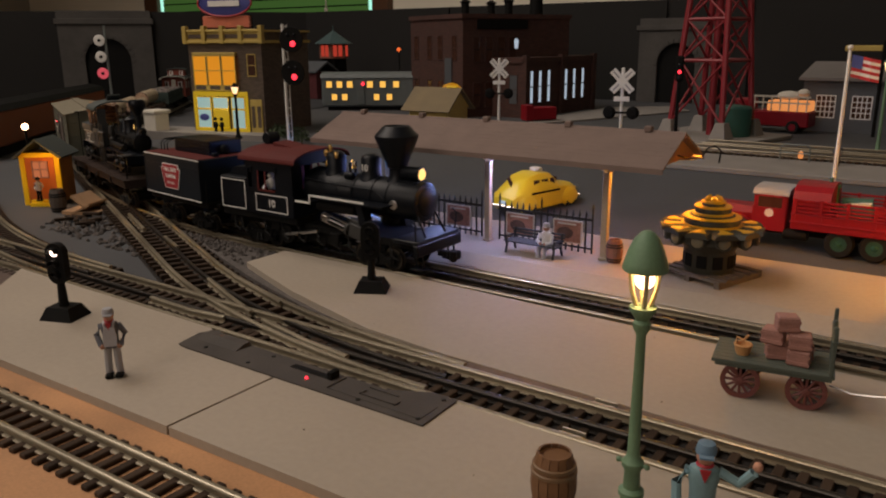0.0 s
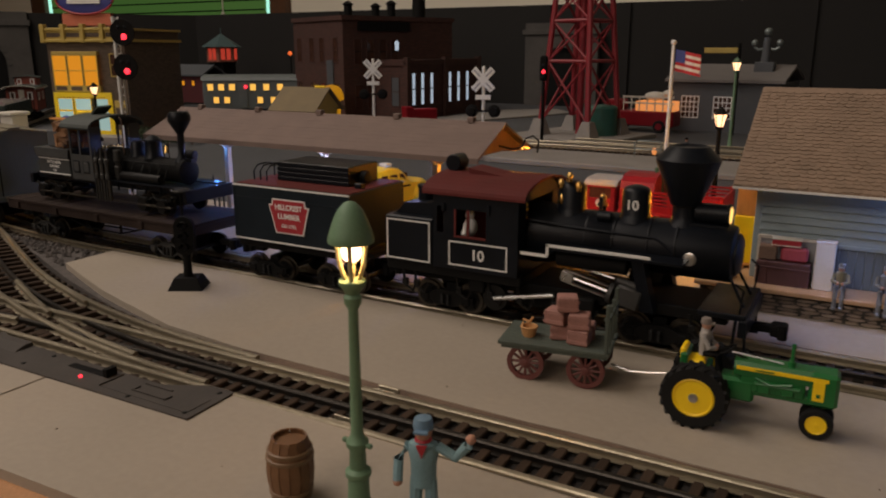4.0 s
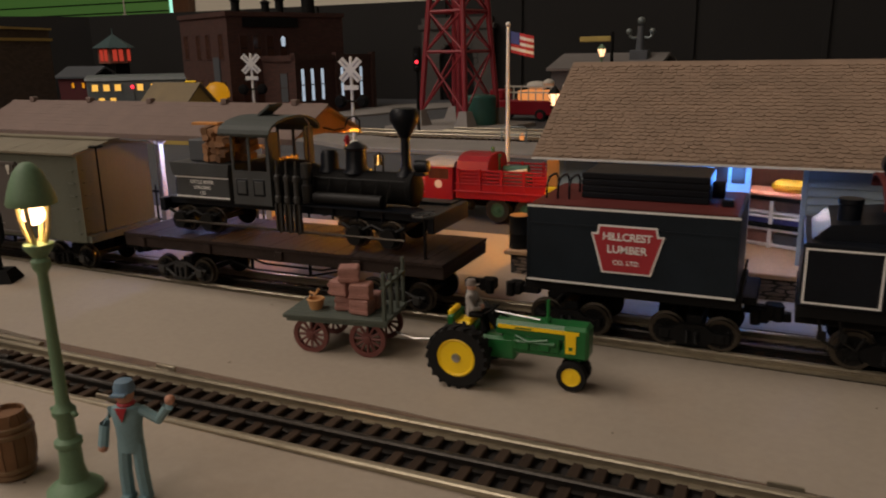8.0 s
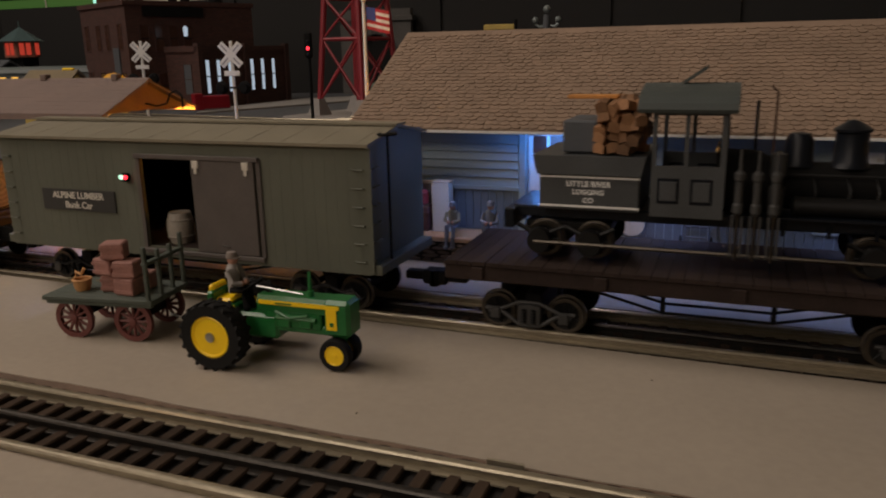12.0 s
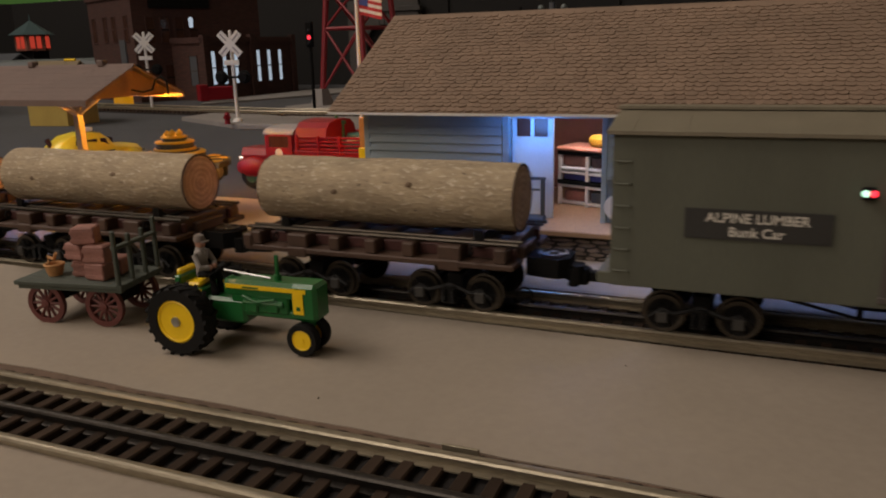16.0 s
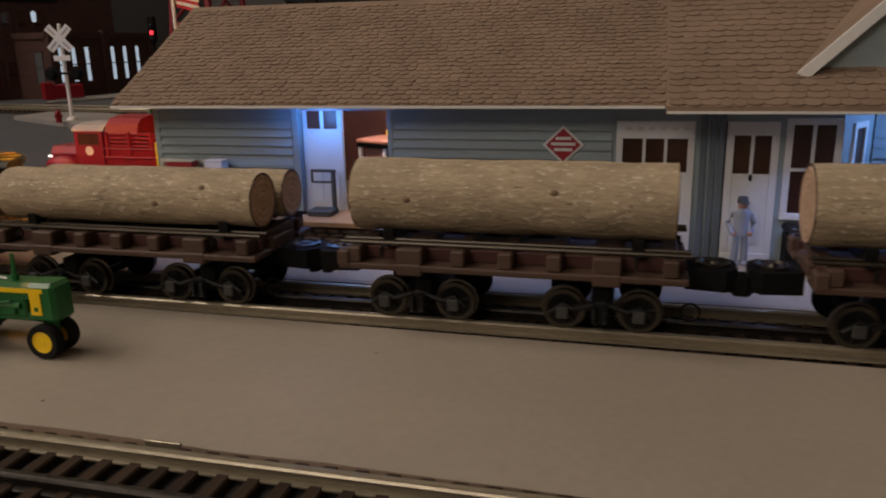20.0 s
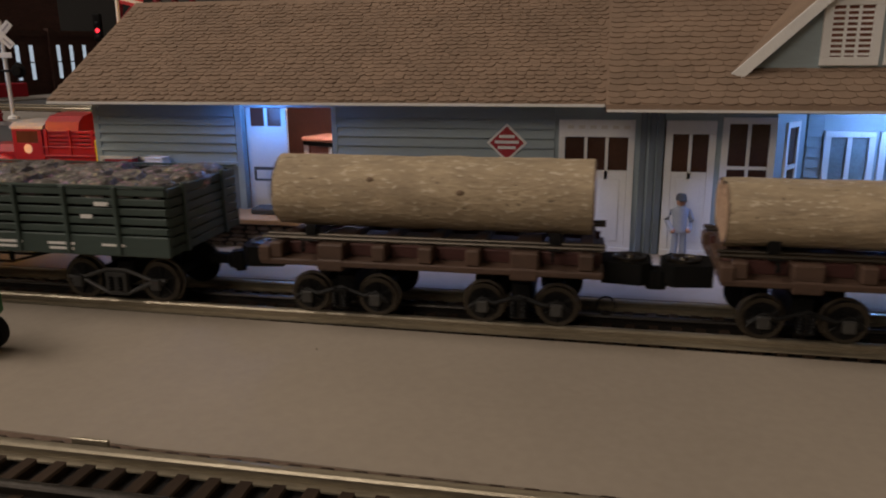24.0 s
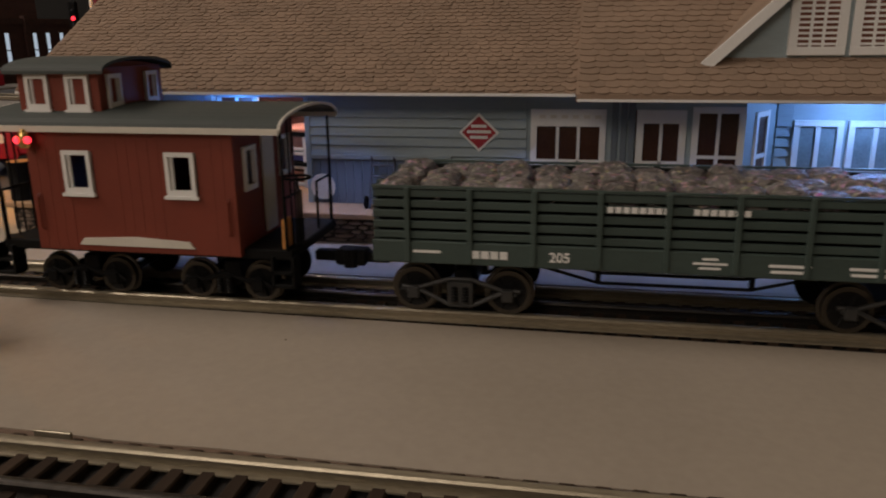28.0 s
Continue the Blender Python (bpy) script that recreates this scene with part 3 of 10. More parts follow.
YA, YB = 43.3, 28.78
MAIN = [(70.0, YA), (-46.0, YA)] + arc(-46.0, YA, 180, 105, 23.5)[1:]
ex, ey = MAIN[-1]
MAIN.append((ex - 14 * math.cos(radians(23.5)), ey + 14 * math.sin(radians(23.5))))
ex, ey = MAIN[-1]
MAIN += arc(ex, ey, 156.5, 70, 21.5)[1:]
ex, ey = MAIN[-1]
MAIN.append((ex + 95 * math.cos(radians(135)), ey + 95 * math.sin(radians(135))))
CUM = [0.0]
for (ax, ay), (bx, by) in zip(MAIN, MAIN[1:]):
    CUM.append(CUM[-1] + math.hypot(bx - ax, by - ay))


def on_main(s):
    """Place and heading on the main line; s is x on its straight."""
    d = 70.0 - s
    if d <= 0:
        return Vector((s, YA)), 0.0
    for i in range(len(MAIN) - 1):
        if d <= CUM[i + 1] or i == len(MAIN) - 2:
            k = (d - CUM[i]) / (CUM[i + 1] - CUM[i])
            a, b = Vector(MAIN[i]), Vector(MAIN[i + 1])
            return a.lerp(b, k), math.degrees(math.atan2(a.y - b.y, a.x - b.x))


def resample(pts, step):
    out, left = [], 0.0
    for (ax, ay), (bx, by) in zip(pts, pts[1:]):
        d = math.hypot(bx - ax, by - ay)
        while left < d:
            k = left / d
            out.append((ax + (bx - ax) * k, ay + (by - ay) * k, math.degrees(math.atan2(by - ay, bx - ax))))
            left += step
        left -= d
    return out


HEADP = [(-0.25, -0.45), (0.25, -0.45), (0.25, -0.40), (0.05, -0.35), (0.05, -0.22), (0.15, -0.17), (0.165, -0.08), (0.12, -0.02), (0.045, 0), (-0.045, 0), (-0.12, -0.02), (-0.165, -0.08), (-0.15, -0.17), (-0.05, -0.22), (-0.05, -0.35), (-0.25, -0.40)]


def shifted(pts, side):
    out = []
    for i, p in enumerate(pts):
        a, b = pts[max(i - 1, 0)], pts[min(i + 1, len(pts) - 1)]
        d = Vector((b[0] - a[0], b[1] - a[1])).normalized()
        out.append((p[0] - d.y * side, p[1] + d.x * side))
    return out


TIES = []


def track(name, pts, ztop, label, bed=True, gauge=1.67, width=5.0):
    t = tagged(new(name), label, "track", "", "structure")
    for side, m, nm, w in ((-gauge, RAIL, "rail", 1.0), (gauge, RAIL, "rail", 1.0), (0, RAILDARK, "centre_rail", 0.9))[:3 if width > 4 else 2]:
        p3 = [(x, y, ztop - (0.06 if side == 0 else 0)) for x, y in shifted(pts, side)]
        part(nm, Shape().sweep([(u * w, v) for u, v in HEADP], p3), m, t, "dark centre rail" if side == 0 else "")
    if bed:
        part("trackbed", Shape().sweep([(-2.7, -1.2), (2.7, -1.2), (2.35, -0.62), (-2.35, -0.62)], [(x, y, ztop) for x, y in pts]), BALLAST, t, "near-black trackbed")
    TIES.append((t, pts, ztop, width))
    return t


track("main_track", MAIN, -0.08, "three-rail main track with dark brown ties")
track("near_track", [(70.0, YB), (-92.0, YB - 0.8)], 0.06, "three-rail track with dark brown ties between the platforms")
cross = arc(-20.3, YB, 180, 70, 23.5)
qx, qy = cross[-1]
dm = (-88 - qx) / math.cos(radians(156.5))
cross.append((qx + (dm - 6) * math.cos(radians(156.5)), qy + (dm - 6) * math.sin(radians(156.5))))
xt = track("crossover_track", cross, 0.07, "three-rail crossover track joining the two lines", bed=False)
part("trackbed", Shape().sweep([(-2.6, -1.2), (2.6, -1.2), (2.3, -0.76), (-2.3, -0.76)], [(x, y, 0.07) for x, y in cross]), BALLAST, xt, "near-black trackbed")
for run in ([(-67.2, 42.1), (-60.5, 39.2)], [(-42.8, 30.15), (-40.9, 30.2), (-38.4, 30.05)], [(-43.2, 28.0), (-39.1, 27.9), (-36.2, 28.25)], [(-42.4, 34.2), (-39.0, 33.2), (-35.4, 32.1)], [(-43.4, 32.75), (-39.5, 31.2), (-35.6, 29.8)], [(-34.0, 29.3), (-29.5, 28.35), (-26.0, 27.95)], [(-56.5, 38.5), (-52.6, 36.9)]):
    part("guard_rail", Shape().sweep(HEADP, [(x, y - 0.17, 0.06) for x, y in run]), RAIL, xt)
track("yard_track", [(-52, YB)] + arc(-52, YB, 180, 85, 25)[1:], 0.05, "three-rail yard track curving away", bed=False)
track("front_track", [(70.0, 15.4), (-8, 15.3), (-20.5, 14.9), (-110, 11.8)], 0.12, "narrow two-rail track along the table's front edge", bed=False, gauge=0.86, width=3.1)
track("back_track", [(60, 96.5), (-36, 96.5), (-80, 104)], 3.3, "three-rail track behind the street")
track("back_track", [(60, 101.5), (-30, 101.5)], 3.3, "three-rail track behind the street")

solid("gravel_bank", Shape().prism([(-60, 41.0), (-50, 38.3), (-42, 35.3), (-34, 32.8), (-28, 31.4), (-24, 34), (-43, 40.9), (-52, 41.4)], "z", -1.2, -0.46), GRAVEL, "dark grey gravel bank between the two tracks", "gravel", kind="structure")


# ---- the station ----
ZF = 1.9
st_floor = solid("station_platform", Shape().box(-3.0, 19.2, 48.3, 66, 1.62, ZF, 0.05), PLANKFLOOR, "wooden plank floor of the station platform", "platform", kind="structure")
found = solid("station_foundation", Shape().box(-2.7, 19.1, 48.75, 65.7, 0.38, 1.6), MORTAR, "low rubble stone foundation under the station", "wall", kind="structure")

solid("station_ramp", Shape().prism([(19.21, 0.39), (19.21, ZF - 0.01), (22.9, 0.5), (22.9, 0.39)], "y", 48.35, 50.55), WAINSCOT, "slate-grey wooden ramp down from the station platform", "ramp", kind="structure")
station = thing("station", 0, 0, 0, "blue-grey clapboard station with a brown shingle roof", "building")
WALLY = 50.6


def clapboards(x0, x1, z0, z1, y, step=0.46, material=SIDING):
    n = max(1, round((z1 - z0) / step))
    h = (z1 - z0) / n
    for i in range(n):
        a = z0 + i * h
        s = Shape().prism([(y, a), (y, a + h), (y - 0.02, a + h), (y - 0.16, a + 0.02), (y - 0.16, a)], "x", x0, x1)
        part("clapboard", s, material, station)


# front wall pieces between the openings
for x0, x1, z0, z1 in ((-0.2, 8.0, ZF, 7.6), (8.0, 12.8, 7.05, 7.6), (12.8, 23.7, 0.4, 7.6), (23.7, 27.1, 6.6, 7.6), (27.1, 28.4, 0.4, 7.6), (28.4, 30.6, 6.6, 7.6), (30.6, 30.85, 0.4, 7.6), (30.85, 33.1, 6.75, 7.6), (30.85, 33.1, 0.4, 2.3)):
    part("wall", Shape().box(x0, x1, WALLY, WALLY + 0.3, z0, z1), SIDING, station)
part("wall", Shape().box(-0.2, 0.1, WALLY + 0.3, 64, ZF, 7.6), SIDING, station)
part("gable_wall", Shape().prism([(50.6, 7.6), (64, 7.6), (57.3, 11.6)], "x", -0.2, 0.1), SIDING, station)
for q in ((34.7, 56, 53.6, 54, 0.4, 7.6), (0.1, 56, 63.7, 64, ZF, 7.6)):
    part("wall", Shape().box(*q), SIDING, station)
part("room_wall", Shape().box(0.15, 56, 59.5, 59.8, ZF, 8), INTERIOR, station, "red-brown inner wall")
part("room_wall", Shape().box(22.8, 23.1, 50.95, 59.5, ZF, 8), INTERIOR, station, "red-brown inner wall")
part("ceiling_board", Shape().box(0.15, 34, 50.95, 59.5, 8.0, 8.2), OFFWHITE, station)
clapboards(-0.1, 7.6, 4.35, 7.5, WALLY)
clapboards(13.0, 23.5, 4.35, 7.5, WALLY)
clapboards(35.05, 35.75, 0.4, 7.5, 53.6)
for x0, x1 in ((-0.1, 7.7), (13.0, 20.0)):
    part("belt_rail", Shape().box(x0, x1, WALLY - 0.2, WALLY - 0.01, 4.1, 4.35, 0.04), SIDING, station)
for x0, x1, z0, z1 in ((19.8, 20.0, 3.4, 4.1), (20.0, 22.0, 3.4, 3.62), (21.8, 22.0, 2.7, 3.4), (22.0, 23.6, 2.7, 2.92)):
    part("belt_step", Shape().box(x0, x1, WALLY - 0.2, WALLY - 0.01, z0, z1, 0.03), SIDING, station)
clapboards(20.0, 23.5, 3.62, 4.35, WALLY)
for x0, x1 in ((-0.1, 7.7), (13.0, 23.6)):
    n = int((x1 - x0) / 0.42)
    for i in range(n):
        a = x0 + (x1 - x0) * i / n
        part("wainscot_board", Shape().box(a + 0.02, a + (x1 - x0) / n - 0.02, WALLY - 0.08, WALLY - 0.005, (ZF if a < 19.2 else 0.4) + 0.02, 4.1 if a < 19.8 else (3.4 if a < 21.8 else 2.7)), WAINSCOT, station)
part("corner_post", Shape().box(-0.32, 0.02, WALLY - 0.14, WALLY + 0.1, ZF, 7.5, 0.03), SIDING, station)
part("corner_post", Shape().box(12.72, 13.0, WALLY - 0.14, WALLY + 0.1, ZF, 7.5, 0.03), SIDING, station)
part("corner_post", Shape().box(7.62, 8.0, WALLY - 0.14, WALLY + 0.1, ZF, 7.5, 0.03), SIDING, station)
for a in (27.35, 27.75, 28.1):
    part("pilaster", Shape().box(a, a + 0.28, WALLY - 0.1, WALLY + 0.02, 0.4, 7.4, 0.03), WAINSCOT, station)


def sash(name, x0, x1, z0, z1, y, cols, rows, frame_w=0.28, bar=0.14, pane=DARKGLASS, trim=WHITE, head=0.0):
    w = part(name, Shape().box(x0, x1, y - 0.14, y + 0.16, z1 - frame_w - head, z1, 0.02).box(x0, x1, y - 0.2, y + 0.16, z0, z0 + frame_w, 0.02).box(x0, x0 + frame_w, y - 0.14, y + 0.16, z0 + frame_w, z1 - frame_w - head).box(x1 - frame_w, x1, y - 0.14, y + 0.16, z0 + frame_w, z1 - frame_w - head), trim, station)
    gx0, gx1, gz0, gz1 = x0 + frame_w, x1 - frame_w, z0 + frame_w, z1 - frame_w - head
    pw, ph = (gx1 - gx0) / cols, (gz1 - gz0) / rows
    for i in range(cols):
        for j in range(rows):
            part("pane", Shape().box(gx0 + i * pw, gx0 + (i + 1) * pw, y + 0.02, y + 0.05, gz0 + j * ph, gz0 + (j + 1) * ph), pane, w, "window glass")
    for i in range(1, cols):
        part("glazing_bar", Shape().box(gx0 + i * pw - bar / 2, gx0 + i * pw + bar / 2, y - 0.1, y + 0.02, gz0, gz1), trim, w)
    for j in range(1, rows):
        part("glazing_bar", Shape().box(gx0, gx1, y - 0.09, y + 0.01, gz0 + j * ph - bar / 2, gz0 + j * ph + bar / 2), trim, w)
    return w


w = sash("double_door", 23.7, 27.1, 0.4, 6.6, WALLY, 3, 1, head=0.5)
part("lower_panel", Shape().box(23.98, 26.82, WALLY - 0.1, WALLY + 0.03, 0.68, 4.3, 0.03).box(24.3, 25.2, WALLY - 0.14, WALLY - 0.1, 1.0, 3.9, 0.02).box(25.6, 26.5, WALLY - 0.14, WALLY - 0.1, 1.0, 3.9, 0.02), WHITE, w)
d = sash("door", 28.45, 30.6, 0.4, 6.6, WALLY, 2, 1, frame_w=0.3, head=0.3)
part("lower_panel", Shape().box(28.75, 30.3, WALLY - 0.1, WALLY + 0.03, 0.7, 4.3, 0.03).box(29.0, 30.05, WALLY - 0.14, WALLY - 0.1, 1.1, 4.0, 0.02), WHITE, d)
for k, (zz, zt) in enumerate(((6.2, 6.35),)):
    for i in range(6):
        part("transom_dentil", Shape().box(24.1 + i * 0.5, 24.38 + i * 0.5, WALLY - 0.2, WALLY - 0.14, zz, zt), OFFWHITE, w)
sash("window_frame", 30.85, 33.1, 2.3, 6.75, WALLY, 2, 2)
# lighter copy of the pane colour; porch light is put into it
PALEGLASS = mat("lightened_glass", (0.20, 0.24, 0.25), 0.2, var=0.3)
sash("window_frame", 35.8, 38.0, 1.1, 5.9, 53.5, 2, 2, bar=0.2, pane=PALEGLASS)
sash("window_frame", 38.2, 40.6, 1.1, 5.9, 53.5, 2, 2, bar=0.2, pane=PALEGLASS)
part("bay_side", Shape().prism([(33.1, WALLY), (33.1, 54.0), (35.0, 54.0), (35.0, 53.6)], "z", 0.4, 7.45), SIDING, station, "blue-grey canted side of the bay")
bay_at = Matrix.LocRotScale((34.05, 52.1, 0), Euler((0, 0, math.atan2(3.0, 1.9))), None)
sw_ = part("side_window", Shape(bay_at).box(-0.75, 0.75, -0.12, 0.0, 2.3, 2.55).box(-0.75, 0.75, -0.12, 0.0, 6.2, 6.45).box(-0.75, -0.5, -0.12, 0.0, 2.55, 6.2).box(0.5, 0.75, -0.12, 0.0, 2.55, 6.2).box(-0.5, 0.5, -0.1, 0.0, 4.3, 4.5), WHITE, station, "white window frame on the canted bay side")
part("side_pane", Shape(bay_at).box(-0.5, 0.5, -0.05, -0.01, 2.55, 6.2), DARKGLASS, sw_)
# sliding freight door, half open
BROWNPANE = mat("brown_pane", (0.10, 0.032, 0.022), 0.3, var=0.2)
fd = part("freight_door", Shape().box(8.02, 10.2, WALLY + 0.32, WALLY + 0.5, ZF, 7.0, 0.02), WHITE, station, "white freight door standing half open")
for x0 in (8.3, 9.2):
    part("door_pane", Shape().box(x0, x0 + 0.7, WALLY + 0.29, WALLY + 0.33, 6.1, 7.0), BROWNPANE, fd)
    part("door_panel", Shape().box(x0, x0 + 0.7, WALLY + 0.28, WALLY + 0.32, 2.3, 4.0, 0.01), WHITE, fd)
# red diamond sign with a white rim
sg = part("diamond_sign", Shape().prism([(20.35, 5.5), (21.3, 6.4), (22.25, 5.5), (21.3, 4.6)], "y", WALLY - 0.17, WALLY - 0.12), WHITE, station, "white-edged red diamond sign")
part("sign_face", Shape().prism([(20.5, 5.5), (21.3, 6.26), (22.1, 5.5), (21.3, 4.74)], "y", WALLY - 0.185, WALLY - 0.17), SIGNRED, sg)
for dz, hw in ((0.3, 0.36), (0.04, 0.56), (-0.22, 0.42)):
    part("sign_bar", Shape().box(21.3 - hw, 21.3 + hw, WALLY - 0.195, WALLY - 0.185, 5.5 + dz - 0.07, 5.5 + dz + 0.07), WHITE, sg)

# roofs: boards, then rows of shingles
EY, EZ, RY, RZ = 48.6, 7.52, 57.2, 12.5
SL = (RZ - EZ) / (RY - EY)


def roof_z(y):
    return EZ + (y - EY) * SL


roof = part("roof", Shape().prism([(EY, EZ), (RY, RZ), (65.8, EZ), (65.8, EZ - 0.15), (RY, RZ - 0.2), (EY, EZ - 0.15)], "x", -1.4, 25.75), SHINGLE2, station, "brown shingled main roof")
e2 = 47.95
roof2 = part("roof", Shape().prism([(e2, roof_z(e2) + 0.32), (RY, RZ + 0.32), (65.8, EZ + 0.3), (65.8, EZ), (RY, RZ), (e2, roof_z(e2))], "x", 25.75, 56), SHINGLE2, station, "brown shingled roof over the waiting room")
part("fascia", Shape().box(-1.4, 25.7, EY - 0.06, EY + 0.02, EZ - 0.2, EZ - 0.08), WHITE, station, "white eave board")
part("fascia", Shape().box(25.8, 56, e2 - 0.06, e2 + 0.02, roof_z(e2) + 0.02, roof_z(e2) + 0.12), WHITE, station, "white eave board")
part("soffit", Shape().box(-1.3, 34, EY + 0.05, 50.58, 7.30, 7.38), WHITE, station)
# dormer gable with louvred windows
gb = part("dormer", Shape().prism([(31.6, 8.75), (46.4, 8.75), (39.0, 15.6)], "y", 50.3, 56), SIDING, station, "blue-grey dormer gable")
for x0 in (34.4, 36.85, 39.3):
    v = part("louvred_window", Shape().box(x0, x0 + 2.25, 50.12, 50.32, 8.95, 9.3, 0.02).box(x0, x0 + 2.25, 50.12, 50.32, 11.35, 11.7, 0.02).box(x0, x0 + 0.35, 50.12, 50.32, 9.3, 11.35).box(x0 + 1.9, x0 + 2.25, 50.12, 50.32, 9.3, 11.35), WHITE, station, "white louvred dormer window")
    part("louvre_back", Shape().box(x0 + 0.35, x0 + 1.9, 50.26, 50.29, 9.3, 11.35), INTERIOR, v)
    for i in range(9):
        z = 9.36 + i * 0.22
        part("slat", Shape().box(x0 + 0.35, x0 + 1.9, 50.18, 50.25, z, z + 0.1), WHITE, v)
    for xx in (0.8, 1.3):
        part("mullion", Shape().box(x0 + xx, x0 + xx + 0.12, 50.15, 50.2, 9.3, 11.35), WHITE, v)
for s in (1, -1):
    part("barge_board", Shape().prism([(39 - s * 8.1, 8.65), (39 - s * 7.65, 8.45), (39, 15.75), (39, 16.3)], "y", 49.7, 49.95), WHITE, station, "white barge board")
    part("dormer_roof", Shape().prism([(39 - s * 7.95, 8.55), (39, 16.05), (39, 16.3), (39 - s * 8.05, 8.68)], "y", 49.96, 57), SHINGLE2, station)


def shingle_mesh(w, h, thick, round_, seed):
    """A shingle with a rounded lower edge, lying on the slope: x across, y up the slope."""
    rnd = random.Random(seed)
    n = 6
    low = []
    for i in range(n + 1):
        q = i / n
        drop = round_ * (abs(2 * q - 1) ** 2.6)
        low.append(((q - 0.5) * w * 0.96, drop + rnd.uniform(-0.012, 0.012)))
    v = [(x, y, thick) for x, y in low] + [(x, y, -0.02) for x, y in low] + [(w * 0.49, h, 0.0), (-w * 0.49, h, 0.0)]
    f = [list(range(n + 1)) + [2 * n + 2, 2 * n + 3]]
    f += [(i, i + n + 1, i + n + 2, i + 1) for i in range(n)]
    f += [(0, 2 * n + 3, n + 1), (n, 2 * n + 1, 2 * n + 2)]
    return v, f


def shingle_rows(parent, x0, x1, ya, yb, lift, rise, wide, near_rows):
    """Rows of rounded shingles up a slope; the lowest rows are parts, the rest one mesh."""
    ang = math.atan(SL)
    step = rise / math.cos(ang)
    kinds = [shingle_mesh(wide * q, step * 1.25, 0.036 + 0.013 * (k % 3), 0.10, k) for k, q in enumerate((0.75, 0.88, 1.0, 1.12, 1.3, 0.95))]
    shared = []
    for (v, f), q in zip(kinds, (0.75, 0.88, 1.0, 1.12, 1.3, 0.95)):
        me = Shape().add(v, f).mesh("shingle")
        me.materials.append(SHINGLE)
        shared.append((me, wide * q))
    rest = Shape()
    count = 0
    for j in range(int((yb - ya) / rise)):
        y = ya + j * rise
        x = x0 + random.uniform(0, 0.1)
        while x < x1 - wide * 0.4:
            k = random.randrange(6)
            w = shared[k][1]
            if x + w > x1:
                k, w = 0, wide * 0.75
                if x + w > x1 + 0.1:
                    break
            yy = y + random.uniform(-0.05, 0.04)
            at = Matrix.LocRotScale((x + w / 2, yy, roof_z(yy) + lift), Euler((ang, 0, random.uniform(-0.03, 0.03))), None)
            if j < near_rows and count < 300:
                part("shingle", shared[k][0], SHINGLE, parent, at=Matrix.Translation(at.translation * U) @ at.to_3x3().to_4x4())
                count += 1
            else:
                rest.at = at
                rest.add(*kinds[k])
            x += w
    tagged(part("shingles", rest, SHINGLE2, parent), kind="stuff")


shingle_rows(roof, -1.4, 25.72, EY, RY - 0.1, 0.01, 0.295, 0.47, 5)
shingle_rows(roof2, 25.78, 56, e2, RY - 0.1, 0.33, 0.42, 0.66, 6)


# ---- the train: every vehicle's origin lies between its trucks, x forward ----
VEHICLES, WHEELSETS = [], []
TRAIN = "vehicles of the moving log train"


def vehicle(name, u, base, label, category):
    ob = thing(name, 0, 0, 0, label, category, TRAIN)
    VEHICLES.append((ob, u, base))
    return ob


def wheelset_mesh(r):
    s = Shape()
    for y in (-1.62, 1.62):
        o = -1 if y < 0 else 1
        s.lathe([(0.16, 0.13 * o), (r * 0.62, 0.10 * o), (r * 0.80, 0.16 * o), (r, 0.16 * o), (r, -0.10 * o), (r * 1.12, -0.12 * o), (r * 1.12, -0.2 * o), (0.2, -0.2 * o)], (0, y, 0), 22, "y")
        for k in range(6):
            a = k * math.pi / 3
            c, n = math.cos(a), math.sin(a)
            s.cyl((0.2 * c, y + 0.12 * o, 0.2 * n), (r * 0.78 * c, y + 0.15 * o, r * 0.78 * n), 0.07, 0.05, 6)
    s.cyl((0, -2.2, 0), (0, 2.2, 0), 0.16, n=8)
    me = s.mesh("wheelset")
    me.materials.append(IRON)
    me.materials.append(RIM)
    for f in me.polygons:
        if min(math.hypot(me.vertices[i].co.x, me.vertices[i].co.z) for i in f.vertices) > r * 0.79 * U:
            f.material_index = 1
    return me


WS = {0.75: wheelset_mesh(0.75), 0.85: wheelset_mesh(0.85)}


